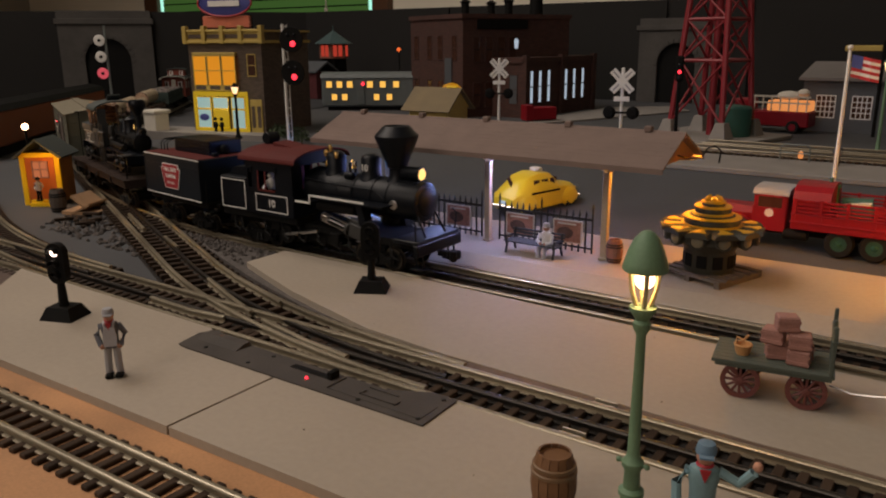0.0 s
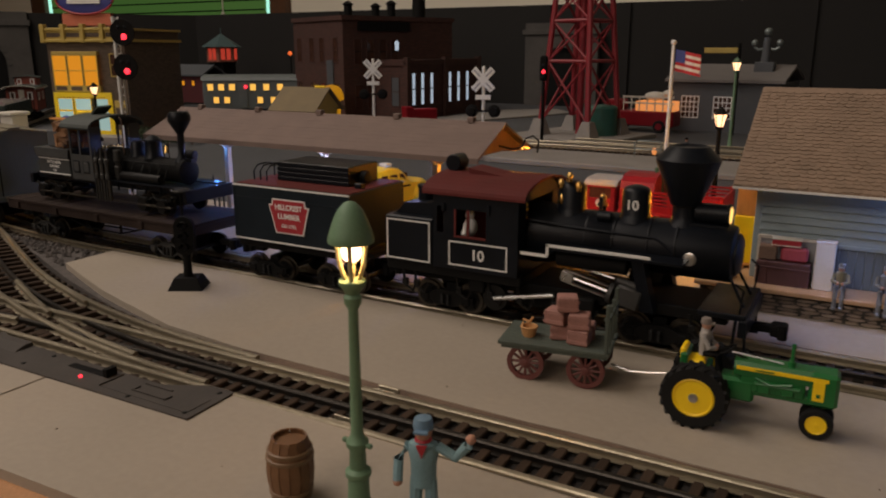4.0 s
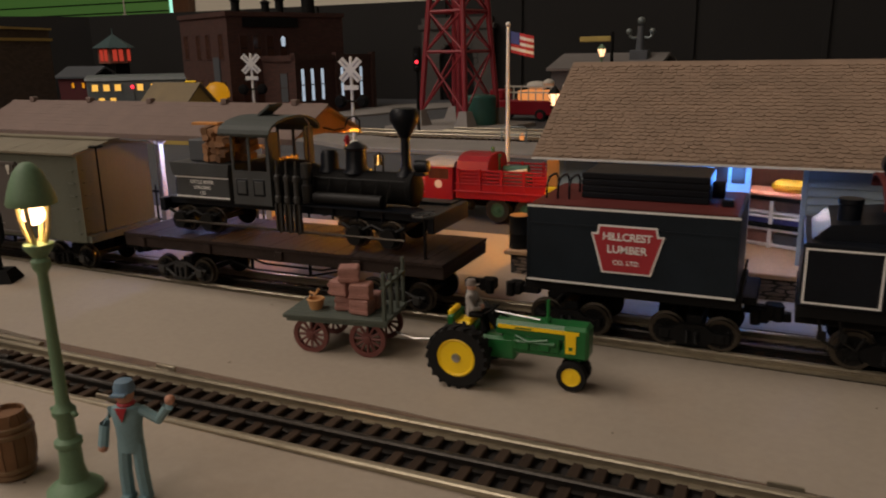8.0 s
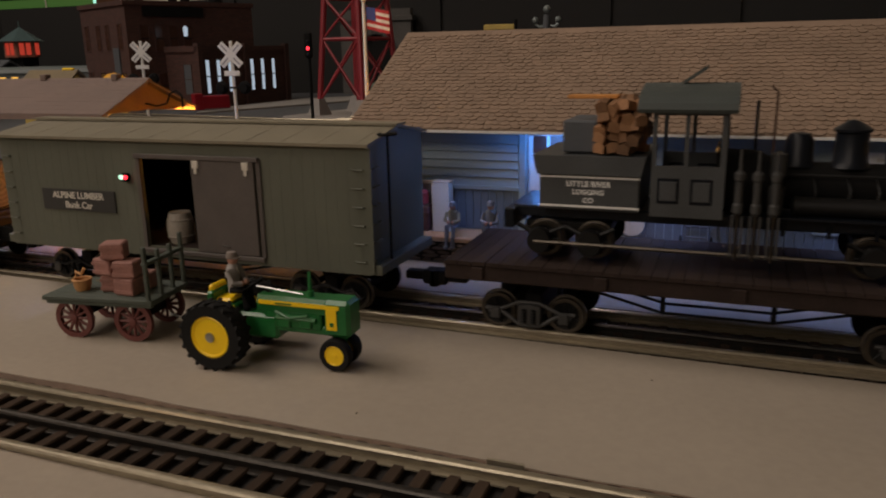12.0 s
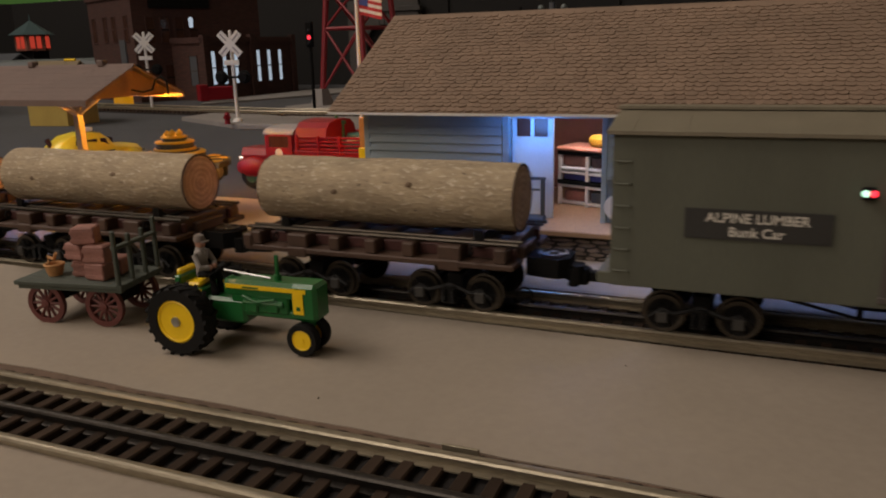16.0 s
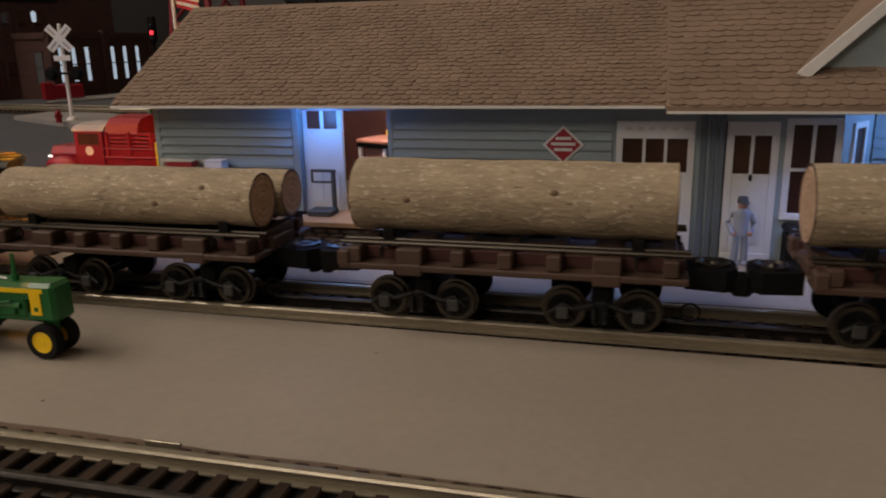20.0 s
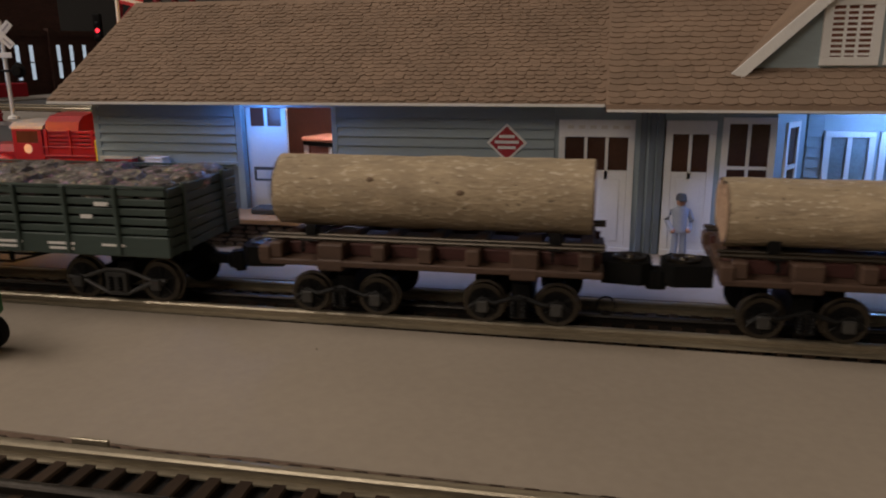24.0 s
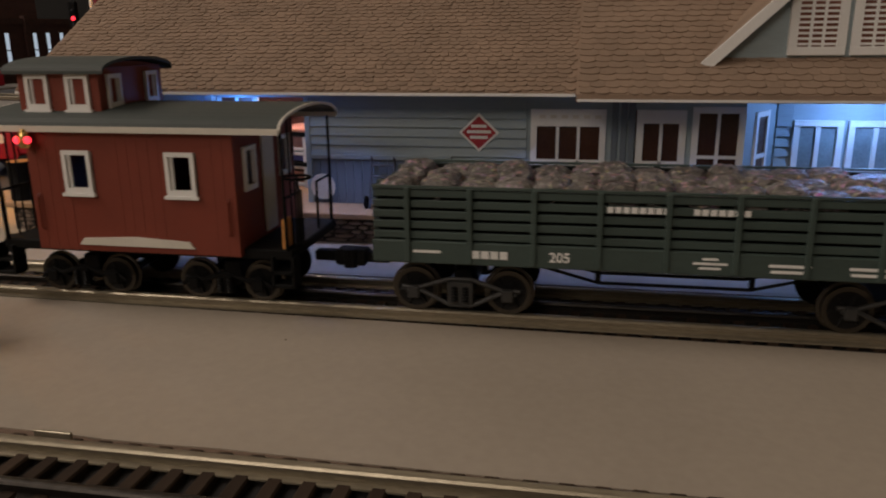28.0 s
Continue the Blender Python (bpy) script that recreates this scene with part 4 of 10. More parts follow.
def truck(car, x, axle=1.25, r=0.75, style="archbar", material=IRON):
    """A two-axle truck under a car at x; its wheelsets turn."""
    zc = r - 0.1
    t = part("truck", Shape().box(x - 0.35, x + 0.35, -1.5, 1.5, zc - 0.25, zc + 0.75, 0.05).cyl((x, 0, zc + 0.7), (x, 0, 1.9), 0.4, n=10), IRON, car)
    for o in (-1, 1):
        y = 2.05 * o
        f = Shape()
        if style == "archbar":
            up = [(x - axle - 0.45, y, zc + 0.15), (x - axle + 0.2, y, zc + 0.15), (x - 0.42, y, zc + 0.52), (x + 0.42, y, zc + 0.52), (x + axle - 0.2, y, zc + 0.15), (x + axle + 0.45, y, zc + 0.15)]
            lo = [(x - axle - 0.3, y, zc + 0.02), (x - axle + 0.3, y, zc + 0.02), (x - 0.42, y, zc - 0.48), (x + 0.42, y, zc - 0.48), (x + axle - 0.3, y, zc + 0.02), (x + axle + 0.3, y, zc + 0.02)]
            f.tube(up, 0.085, 6).tube(lo, 0.085, 6)
            f.box(x - 0.48, x + 0.48, y - 0.16, y + 0.16, zc - 0.42, zc + 0.46, 0.05)
        elif style == "cast":
            pts = [(x - axle - 0.4, zc - 0.2), (x - axle - 0.4, zc + 0.22), (x - axle + 0.3, zc + 0.25), (x - 0.55, zc + 0.52), (x + 0.55, zc + 0.52), (x + axle - 0.3, zc + 0.25), (x + axle + 0.4, zc + 0.22), (x + axle + 0.4, zc - 0.2), (x + axle - 0.25, zc - 0.15), (x + 0.6, zc - 0.45), (x - 0.6, zc - 0.45), (x - axle + 0.25, zc - 0.15)]
            f.prism(pts, "y", y - 0.12, y + 0.12)
        else:
            f.tube([(x - axle - 0.5, y, zc - 0.1), (x - axle, y, zc + 0.28), (x - axle + 0.4, y, zc + 0.1), (x, y, zc + 0.42), (x + axle - 0.4, y, zc + 0.1), (x + axle, y, zc + 0.28), (x + axle + 0.5, y, zc - 0.1)], 0.1, 6)
            f.box(x - 0.3, x + 0.3, y - 0.15, y + 0.15, zc - 0.4, zc + 0.4, 0.04)
        sf = part("side_frame", f, material, t)
        for ax in (-axle, axle):
            part("journal_box", Shape().box(x + ax - 0.22, x + ax + 0.22, y - 0.2 if o < 0 else y + 0.02, y - 0.02 if o < 0 else y + 0.2, zc - 0.24, zc + 0.22, 0.05), JOURNAL if style != "archbar" and material is not BLACKMAT else material, t)
        for k in (-0.2, 0.2):
            s = Shape()
            for j in range(5):
                s.lathe([(0.07, 0), (0.13, 0.06), (0.07, 0.12)], (x + k, y + 0.2 * o, zc - 0.32 + j * 0.12), 8)
            part("spring", s, IRON, t)
    for ax in (-axle, axle):
        w = part("wheelset", WS[r], IRON, t, at=cm(x + ax, 0, zc))
        WHEELSETS.append((w, x + ax, zc, r, car))
    return t


def coupler(car, x, o, z=1.35, big=False):
    """A knuckle coupler pointing along o."""
    s = Shape().box(min(x, x + 1.2 * o), max(x, x + 1.2 * o), -0.25, 0.25, z - 0.2, z + 0.2, 0.05)
    s.box(min(x + 0.9 * o, x + 1.7 * o), max(x + 0.9 * o, x + 1.7 * o), -0.45, 0.4, z - 0.32, z + 0.32, 0.1)
    s.cyl((x + 1.5 * o, -0.4, z - 0.36), (x + 1.5 * o, -0.4, z + 0.36), 0.24, n=10)
    if big:
        s.box(min(x, x + 1.3 * o), max(x, x + 1.3 * o), -0.7, 0.7, z + 0.05, z + 0.8, 0.15)
        s.torus((x + 0.9 * o, -0.2, z + 0.85), 0.3, 0.06, "z", 14, 6)
    return part("coupler", s, BLACKMAT, car, "black knuckle coupler")


def panel_outline(parent, x0, x1, z0, z1, y, w=0.07, name="white_outline"):
    s = Shape()
    for a in ((x0, x1, z0, z0 + w), (x0, x1, z1 - w, z1), (x0, x0 + w, z0 + w, z1 - w), (x1 - w, x1, z0 + w, z1 - w)):
        s.box(a[0], a[1], y - 0.02, y, a[2], a[3])
    return part(name, s, WHITE, parent, "thin white painted outline")




def words(body, size, parent, x, y, z, material=WHITE, spread=1.0, name="lettering"):
    return lettering(body, size, material, parent, cm(x, y, z, 90, 0, 0), name, spread)


def blurbs(parent, x, y, z, widths, h=0.1, material=WHITE):
    for i, w in enumerate(widths):
        part("unreadable_line", Shape().box(x - w / 2, x + w / 2, y - 0.012, y, z - i * h * 2, z - i * h * 2 + h), material, parent)


# locomotive -----------------------------------------------------------
loco = vehicle("steam_locomotive", -41.3, 12.0, "black geared steam locomotive with a red cab roof", "locomotive")
part("frame", Shape().box(-9.9, 9.3, -1.9, 1.9, 1.75, 2.35, 0.06).box(-9.9, -1.3, -2.75, 2.75, 2.3, 2.85, 0.05), BLACKMAT, loco)
part("pilot_deck", Shape().box(8.0, 10.2, -2.6, 2.6, 2.3, 2.6, 0.05).box(9.9, 10.3, -2.7, 2.7, 1.5, 2.35, 0.06), BLACK, loco, "black front deck and buffer beam")
for o in (-1, 1):
    part("foot_step", Shape().box(9.4, 10.4, 1.9 * o - 0.5, 1.9 * o + 0.5, 0.45, 0.6, 0.03).cyl((9.6, 1.9 * o, 0.5), (9.7, 1.9 * o, 2.2), 0.08, n=6).cyl((10.2, 1.9 * o, 0.5), (10.1, 1.9 * o, 2.2), 0.08, n=6), BLACK, loco)
    part("grab_iron", Shape().tube([(9.9, 2.4 * o, 2.6), (10.0, 2.5 * o, 3.8), (9.6, 2.55 * o, 4.1)], 0.06, 6), BLACK, loco)
    part("smokebox_brace", Shape().cyl((9.9, 1.2 * o, 2.6), (8.6, 0.95 * o, 4.9), 0.08, n=6), BLACK, loco)
coupler(loco, 10.2, 1)
coupler(loco, -10.0, -1)
boiler = part("boiler", Shape().lathe([(1.75, -1.4), (1.70, -0.9), (1.52, 0.1), (1.48, 3.2), (1.44, 3.25), (1.44, 9.0), (1.38, 9.1), (1.1, 9.2), (0.2, 9.32)], (0, 0, 4.9), 32, "x"), BLACK, loco, "black boiler and smokebox")
for x in (0.3, 1.7, 3.2, 5.0, 6.4):
    part("boiler_band", Shape().lathe([(1.46, -0.06), (1.515, -0.05), (1.515, 0.05), (1.46, 0.06)], (x, 0, 4.9), 32, "x"), BLACK, boiler)
part("smokebox_door", Shape().lathe([(1.1, 9.15), (1.1, 9.28), (0.9, 9.42), (0.15, 9.5)], (0, 0, 4.9), 24, "x"), BLACK, boiler)
part("builder_plate", Shape().lathe([(0.34, 0), (0.34, -0.05), (0.28, -0.08)], (7.2, -1.42, 4.72), 20, "y"), STEEL, boiler, "round pale maker's plate")
for o in (-1, 1):
    part("running_board", Shape().box(-1.3, 0.2, 2.0 * o - 0.8, 2.0 * o + 0.8, 4.18, 4.3).box(0.2, 7.2, 2.0 * o - 0.8, 2.0 * o + 0.8, 4.62, 4.74), BLACK, loco)
    y0 = 2.82 * o
    part("white_edge", Shape().box(-1.3, 0.25, y0 - 0.03, y0 + 0.03, 4.22, 4.38).box(0.15, 0.3, y0 - 0.03, y0 + 0.03, 4.3, 4.95).box(0.15, 5.6, y0 - 0.03, y0 + 0.03, 4.80, 4.95), WHITE, loco, "white stepped stripe along the running board")
    part("air_tank", Shape().lathe([(0.1, 0.5), (0.42, 0.6), (0.42, 4.3), (0.1, 4.4)], (0, 2.1 * o, 4.1), 16, "x"), BLACKMAT, loco)
    cyl_at = cm(3.7, 2.15 * o, 2.75, 0, 13, 0)
    cy = part("cylinder", Shape().box(0.2, 1.5, -0.52, 0.52, -0.5, 0.6, 0.1).lathe([(0.5, -0.25), (0.55, -0.2), (0.55, 0)], (0, 0, -0.15), 14, "x"), IRONGREY, loco, "inclined grey cylinder block", cyl_at)
    part("valve_chest", Shape().lathe([(0.2, 0.0), (0.24, 1.6), (0.15, 1.65)], (0, 0, 0.62), 12, "x"), IRONGREY, cy)
    part("piston_rod", Shape().cyl((-2.6, 0, -0.15), (-0.2, 0, -0.15), 0.09, n=8).box(-2.9, -2.2, -0.2, 0.2, -0.4, 0.1, 0.04), STEEL, cy, "bright piston rod and crosshead")
    part("slide_bar", Shape().box(-2.8, 0, -0.12, 0.12, 0.12, 0.2).box(-2.8, 0, -0.12, 0.12, -0.5, -0.42), STEEL, cy)
    part("valve_rod", Shape().cyl((-2.4, 0.1, 0.5), (-0.2, 0.1, 0.6), 0.06, n=6), STEEL, cy)
    part("main_rod", Shape().cyl((-3.0, 2.4 * o, 1.35), (0.5, 2.35 * o, 2.05), 0.13, n=8), STEEL, loco, "connecting rod")
    part("crank_disc", Shape().lathe([(0.2, -0.12), (0.75, -0.12), (0.75, 0.12), (0.2, 0.12)], (-3.0, 2.2 * o, 1.35), 18, "y"), IRON, loco)
    part("steps", Shape().prism([(5.2, 2.0), (5.9, 2.0), (5.2, 4.6), (4.6, 4.6)], "y", 2.2 * o - 0.4, 2.2 * o + 0.4), BLACK, loco)
    part("pipe", Shape().tube([(-1.3, 1.75 * o, 5.9), (1.0, 1.5 * o, 5.7), (5.5, 1.45 * o, 5.6), (6.3, 1.4 * o, 5.0)], 0.07, 6), BLACK, loco)
stk = part("smokestack", Shape().lathe([(0.85, 6.1), (0.7, 6.35), (0.6, 6.6), (0.6, 7.15), (0.72, 7.2), (1.56, 9.3), (1.60, 9.5), (1.0, 10.12), (0.95, 10.16), (0.8, 10.05)], (6.5, 0, 0), 30), BLACK, loco, "flared balloon smokestack")
sd = part("dome", Shape().lathe([(0.95, 6.05), (0.85, 6.35), (0.78, 6.5), (0.78, 7.55), (0.62, 7.8), (0.3, 7.95), (0.05, 7.98)], (0.5, 0, 0), 22), BLACK, loco)
for a, z in ((-0.78, 7.75), (-0.65, 6.95), (0.8, 7.65), (0.0, 8.15)):
    part("brass_fitting", Shape().lathe([(0.1, -0.25), (0.17, -0.15), (0.17, 0.15), (0.08, 0.32)], (0.5 + a * 0.6, -0.6 if a < 0.5 else -0.5, z), 10), BRASS, sd, "brass valve")
dm2 = part("dome", Shape().lathe([(0.95, 6.05), (0.82, 6.35), (0.74, 6.5), (0.74, 7.65), (0.6, 7.85), (0.25, 7.97), (0.05, 7.98)], (4.0, 0, 0), 22), BLACK, loco)
words("10", 0.52, dm2, 4.0, -0.77, 7.0, name="number")
bell = part("bell_stand", Shape().box(2.1, 2.3, -0.35, -0.25, 6.2, 7.2).box(2.1, 2.3, 0.25, 0.35, 6.2, 7.2), BLACK, loco)
part("bell", Shape().lathe([(0.05, 7.35), (0.16, 7.25), (0.2, 6.95), (0.32, 6.75), (0.3, 6.72)], (2.2, 0, 0), 14), BRASS, bell, "polished brass bell")
part("generator", Shape().lathe([(0.1, -0.4), (0.28, -0.35), (0.28, 0.35), (0.1, 0.4)], (2.6, -0.8, 6.3), 12, "x"), BLACK, loco)
hl = part("headlight", Shape().lathe([(0.25, 7.3), (0.5, 7.4), (0.5, 8.9), (0.56, 8.92), (0.56, 9.05)], (-0.3, 0, 6.85), 20, "x").box(6.9, 8.7, -0.6, 0.6, 6.22, 6.36), BLACK, loco, "black drum headlight")
part("lens", Shape().lathe([(0.48, 9.0), (0.4, 9.08), (0.05, 9.12)], (-0.3, 0, 6.85), 18, "x"), G_HEAD, hl, "glowing amber headlight lens")
# cab: hollow, with side windows
cabw, cab_sides = Shape(), {-1: Shape(), 1: Shape()}
for o in (-1, 1):
    y0, y1 = sorted((2.95 * o, 2.80 * o))
    for x0, x1, z0, z1 in ((-6.6, -1.4, 2.85, 4.75), (-6.6, -6.35, 4.75, 7.2), (-5.95, -5.25, 4.75, 7.2), (-3.3, -1.4, 4.75, 7.2), (-6.35, -5.95, 6.4, 7.2), (-5.25, -3.3, 6.3, 7.2), (-6.35, -5.95, 4.75, 4.9)):
        cab_sides[o].box(x0, x1, y0, y1, z0, z1)
cabr = Shape()
cabw.box(-1.55, -1.4, -2.8, 2.8, 2.85, 5.0).box(-1.55, -1.4, -2.8, -1.9, 5.0, 6.95).box(-1.55, -1.4, 1.9, 2.8, 5.0, 6.95)
cabr.box(-6.6, -6.45, -2.8, 2.8, 2.85, 4.9).box(-6.6, -6.45, -2.8, -1.0, 4.9, 6.95).box(-6.6, -6.45, 1.0, 2.8, 4.9, 6.95)
arch = [(3.15 * math.sin(radians(a)), 7.2 + 0.82 * (math.cos(radians(a * 0.9)) - math.cos(radians(81))) / (1 - math.cos(radians(81)))) for a in range(-90, 91, 12)]
cabw.prism([(y * 0.93, z - 0.1) for y, z in arch] + [(2.85, 6.85), (-2.85, 6.85)], "x", -1.58, -1.45)
cabr.prism([(y * 0.93, z - 0.1) for y, z in arch] + [(2.85, 6.85), (-2.85, 6.85)], "x", -6.55, -6.42)
cab = part("cab", cabw, BLACK, loco, "black cab with open side windows")
part("rear_wall", cabr, BLACK, cab)
for o in (-1, 1):
    part("side_wall", cab_sides[o], BLACK, cab)
part("cab_roof", Shape().prism(arch + [(y, z - 0.14) for y, z in arch[::-1]], "x", -7.2, -0.95), CABRED, loco, "oxide red arched cab roof")
part("roof_vent", Shape().prism([(-5.4, 7.9), (-3.2, 7.9), (-3.2, 7.98), (-5.4, 8.3)], "y", -0.95, 0.75), CABRED, cab, "red roof hatch")
part("roof_turret", Shape().lathe([(0.45, -0.55), (0.5, -0.5), (0.5, 0.5), (0.42, 0.55)], (-6.65, 0, 8.45), 16, "y").box(-7.0, -6.3, -0.3, 0.3, 7.8, 8.2), BLACK, cab, "round black roof ventilator")
for o in (-1, 1):
    y = 2.955 * o
    panel_outline(cab, -5.6, -2.0, 3.1, 4.5, y if o < 0 else y + 0.02, 0.08)
    if o < 0:
        words("10", 0.62, cab, -3.8, -2.97, 3.78, name="number")
    part("awning_bracket", Shape().box(-6.0, -5.8, y - 0.12, y, 6.15, 6.6), BLACK, cab)
    part("awning_bracket", Shape().box(-3.2, -3.05, y - 0.12, y, 6.2, 6.7), BLACK, cab)
    part("window_sash", Shape().box(-5.25, -3.3, y - 0.05, y + 0.05, 4.72, 4.84).box(-5.25, -5.13, y - 0.04, y + 0.04, 4.8, 6.3).box(-4.45, -4.3, y - 0.04, y + 0.04, 4.8, 6.3), CABRED, cab, "red window sash")
part("cab_bulkhead", Shape().box(-5.0, -4.9, -1.8, 1.8, 2.9, 6.8), mat("red_lining", (0.25, 0.03, 0.03), 0.7), cab, "red cab lining")
solid_doll = Shape().ball((-4.75, -2.0, 5.85), 0.28).ball((-4.75, -1.95, 5.15), 0.42, sz=1.3).cyl((-4.85, -2.3, 5.4), (-4.7, -2.85, 4.85), 0.14)
part("driver_doll", solid_doll, WHITE, loco, "small white-shirted driver doll at the cab window")
# fuel bunker behind the cab
bk = part("bunker", Shape().box(-9.85, -6.65, -2.9, 2.9, 2.85, 5.55, 0.08).prism([(-9.6, 5.5), (-6.65, 5.5), (-6.65, 6.4), (-8.9, 6.2)], "y", -2.2, 2.2), BLACK, loco, "black fuel bunker with a white outline")
for o in (-1, 1):
    panel_outline(bk, -9.75, -6.85, 2.98, 5.35, -2.905 if o < 0 else 2.925, 0.08)
part("filler_cap", Shape().lathe([(0.45, 6.1), (0.45, 6.9), (0.5, 6.95), (0.5, 7.15), (0.1, 7.2)], (-8.2, -1.0, 0), 14), BLACK, bk)
truck(loco, -6.2, 1.35, 0.85, "cast", BLACKMAT)
truck(loco, 6.0, 1.35, 0.85, "cast", BLACKMAT)
part("underframe_gear", Shape().cyl((-5, -0.6, 1.0), (6, -0.6, 1.0), 0.18, n=8).box(-2.2, 1.6, -1.6, 1.6, 0.9, 1.8, 0.1).box(-4.6, -3.6, -2.5, 2.5, 1.5, 2.3, 0.1).box(1.9, 2.8, -2.6, 2.6, 1.2, 2.2, 0.1), BLACKMAT, loco)
for i, x in enumerate((-9.0, -8.2, -5.4, -3.4, -1.6, 0.4, 2.0, 3.6, 7.6)):
    part("brake_rigging", Shape().tube([(x, -2.35, 2.2), (x + 0.2, -2.45, 1.3), (x + 0.7, -2.4, 1.0), (x + 1.0, -2.45, 1.6)], 0.08, 6).box(x, x + 0.35, -2.5, -2.3, 1.3, 1.7, 0.03), IRON, loco)

# tender ---------------------------------------------------------------
tender = vehicle("locomotive_tender", -58.25, 5.6, "black tender with a red keystone sign", "tender")
tb = part("tank", Shape().box(-4.65, 4.65, -3.05, 3.05, 2.75, 6.42, 0.06), BLUEBLACK, tender, "black riveted tank with white edge lines")
part("deck", Shape().box(-4.5, 4.5, -2.9, 2.9, 6.40, 6.47), CABRED, tender, "oxide red tank top")
ob_ = part("oil_bunker", Shape().box(-2.6, 3.1, -0.95, 2.3, 6.47, 7.7, 0.05), BLACK, tender, "raised black board-sided box on the tank")
for i in range(4):
    part("bunker_board", Shape().box(-2.64, 3.14, -1.0, -0.94, 6.5 + i * 0.31, 6.76 + i * 0.31, 0.03), BLACK, ob_)
part("hatch_light", Shape().lathe([(0.35, 0), (0.4, 0.05), (0.4, 0.5), (0.32, 0.55)], (3.15, 0.4, 6.95), 14, "x"), BLACKMAT, tender)
part("filler", Shape().box(3.7, 4.2, -1.2, -0.7, 6.47, 6.8, 0.05), BLACK, tender)
for o in (-1, 1):
    y = -3.06 if o < 0 else 3.08
    part("white_line", Shape().box(-4.66, 4.66, y, y + 0.02 - 0.0, 6.32, 6.42).box(-4.66, 4.66, y, y + 0.02, 2.80, 2.90), WHITE, tb)
for x in (-4.2, -3.65, -3.1):
    part("hoop", Shape().tube([(x, -1.5, 6.45), (x, -1.5, 7.1), (x, -1.1, 7.4), (x, -0.5, 7.45), (x, 0.1, 7.4), (x, 0.5, 7.1), (x, 0.5, 6.45)], 0.055, 6), BLACK, tender)
part("rivet_strip", Shape().box(-4.66, 4.66, -3.08, -3.05, 5.55, 5.62).box(-4.66, -4.55, -3.08, -3.05, 2.9, 6.3).box(4.55, 4.66, -3.08, -3.05, 2.9, 6.3), BLUEBLACK, tb)


ks = part("keystone_sign", Shape().prism([(x, z + 4.62) for x, z in [(-1.1, -1.1), (1.1, -1.1), (1.62, 0.72), (1.36, 0.72), (1.3, 1.1), (-1.3, 1.1), (-1.36, 0.72), (-1.62, 0.72)]], "y", -3.12, -3.05), WHITE, tender, "red keystone sign with white rim and letters")
part("sign_face", Shape().prism([(x, z + 4.62) for x, z in [(-1.03, -1.02), (1.03, -1.02), (1.52, 0.65), (1.28, 0.65), (1.22, 1.03), (-1.22, 1.03), (-1.28, 0.65), (-1.52, 0.65)]], "y", -3.135, -3.11), SIGNRED, ks)
words("HILLCREST", 0.36, ks, 0, -3.14, 5.2, spread=0.92)
words("LUMBER", 0.36, ks, 0, -3.14, 4.62)
words("CO. LTD.", 0.22, ks, 0, -3.14, 4.02)
part("frame", Shape().box(-4.9, 4.9, -2.6, 2.6, 2.2, 2.75, 0.06), BLACKMAT, tender)
truck(tender, -2.9, 1.2, 0.75, "cast", BLACKMAT)
truck(tender, 2.9, 1.2, 0.75, "cast", BLACKMAT)
coupler(tender, -4.9, -1)
coupler(tender, 4.9, 1, 1.6)
part("end_platform", Shape().box(4.6, 5.5, -1.8, 1.8, 2.3, 2.6, 0.05).tube([(4.8, -2.6, 2.6), (5.0, -2.7, 4.6)], 0.06, 6), BLACKMAT, tender)


# flat car and the small locomotive standing on it ----------------------
def truss_rods(car, x0, x1, ztop, zlow, posts, material=BLACKMAT):
    for y in (-1.9, -0.7, 0.7, 1.9):
        part("truss_rod", Shape().tube([(x0, y, ztop), (posts[0], y, zlow), (posts[-1], y, zlow), (x1, y, ztop)], 0.06, 6), material, car)
    for p in posts:
        part("queen_post", Shape().box(p - 0.12, p + 0.12, -2.1, 2.1, ztop - 0.15, ztop + 0.1).cyl((p, -1.9, zlow), (p, -1.9, ztop), 0.1, n=6).cyl((p, 1.9, zlow), (p, 1.9, ztop), 0.1, n=6), material, car)


flat = vehicle("flat_car", -78.0, 15.0, "dark brown flat car carrying a small locomotive", "flat car")
part("deck_frame", Shape().box(-10.7, 10.7, -2.95, 2.95, 2.2, 2.86, 0.05), DECKWOOD, flat, "dark brown side sills")
for i in range(36):
    x = -10.7 + i * 21.4 / 36
    part("deck_plank", Shape().box(x + 0.015, x + 21.4 / 36 - 0.015, -3.05, 3.05, 2.86, 3.02 + random.uniform(-0.01, 0.015)), DECKWOOD, flat)
truss_rods(flat, -6.0, 6.0, 2.2, 1.25, (-2.0, 2.0))
truck(flat, -7.3, 1.45, 0.75, "archbar", IRONGREY)
truck(flat, 7.3, 1.45, 0.75, "archbar", IRONGREY)
coupler(flat, -10.7, -1)
coupler(flat, 10.7, 1)
part("brake_staff", Shape().cyl((9.4, -2.3, 3.0), (9.4, -2.3, 5.3), 0.09, n=8), BLACKMAT, flat)
part("brake_wheel", Shape().torus((9.4, -2.3, 5.32), 0.6, 0.07, "z").box(8.85, 9.95, -2.36, -2.24, 5.28, 5.36).box(9.34, 9.46, -2.85, -1.75, 5.28, 5.36), IRONGREY, flat, "flat brake wheel on a post")
for x in (-9.5, -4.5, 0.5, 5.5):
    part("stake_pocket", Shape().box(x, x + 0.5, -3.12, -2.95, 2.25, 2.8, 0.03), DECKWOOD, flat)

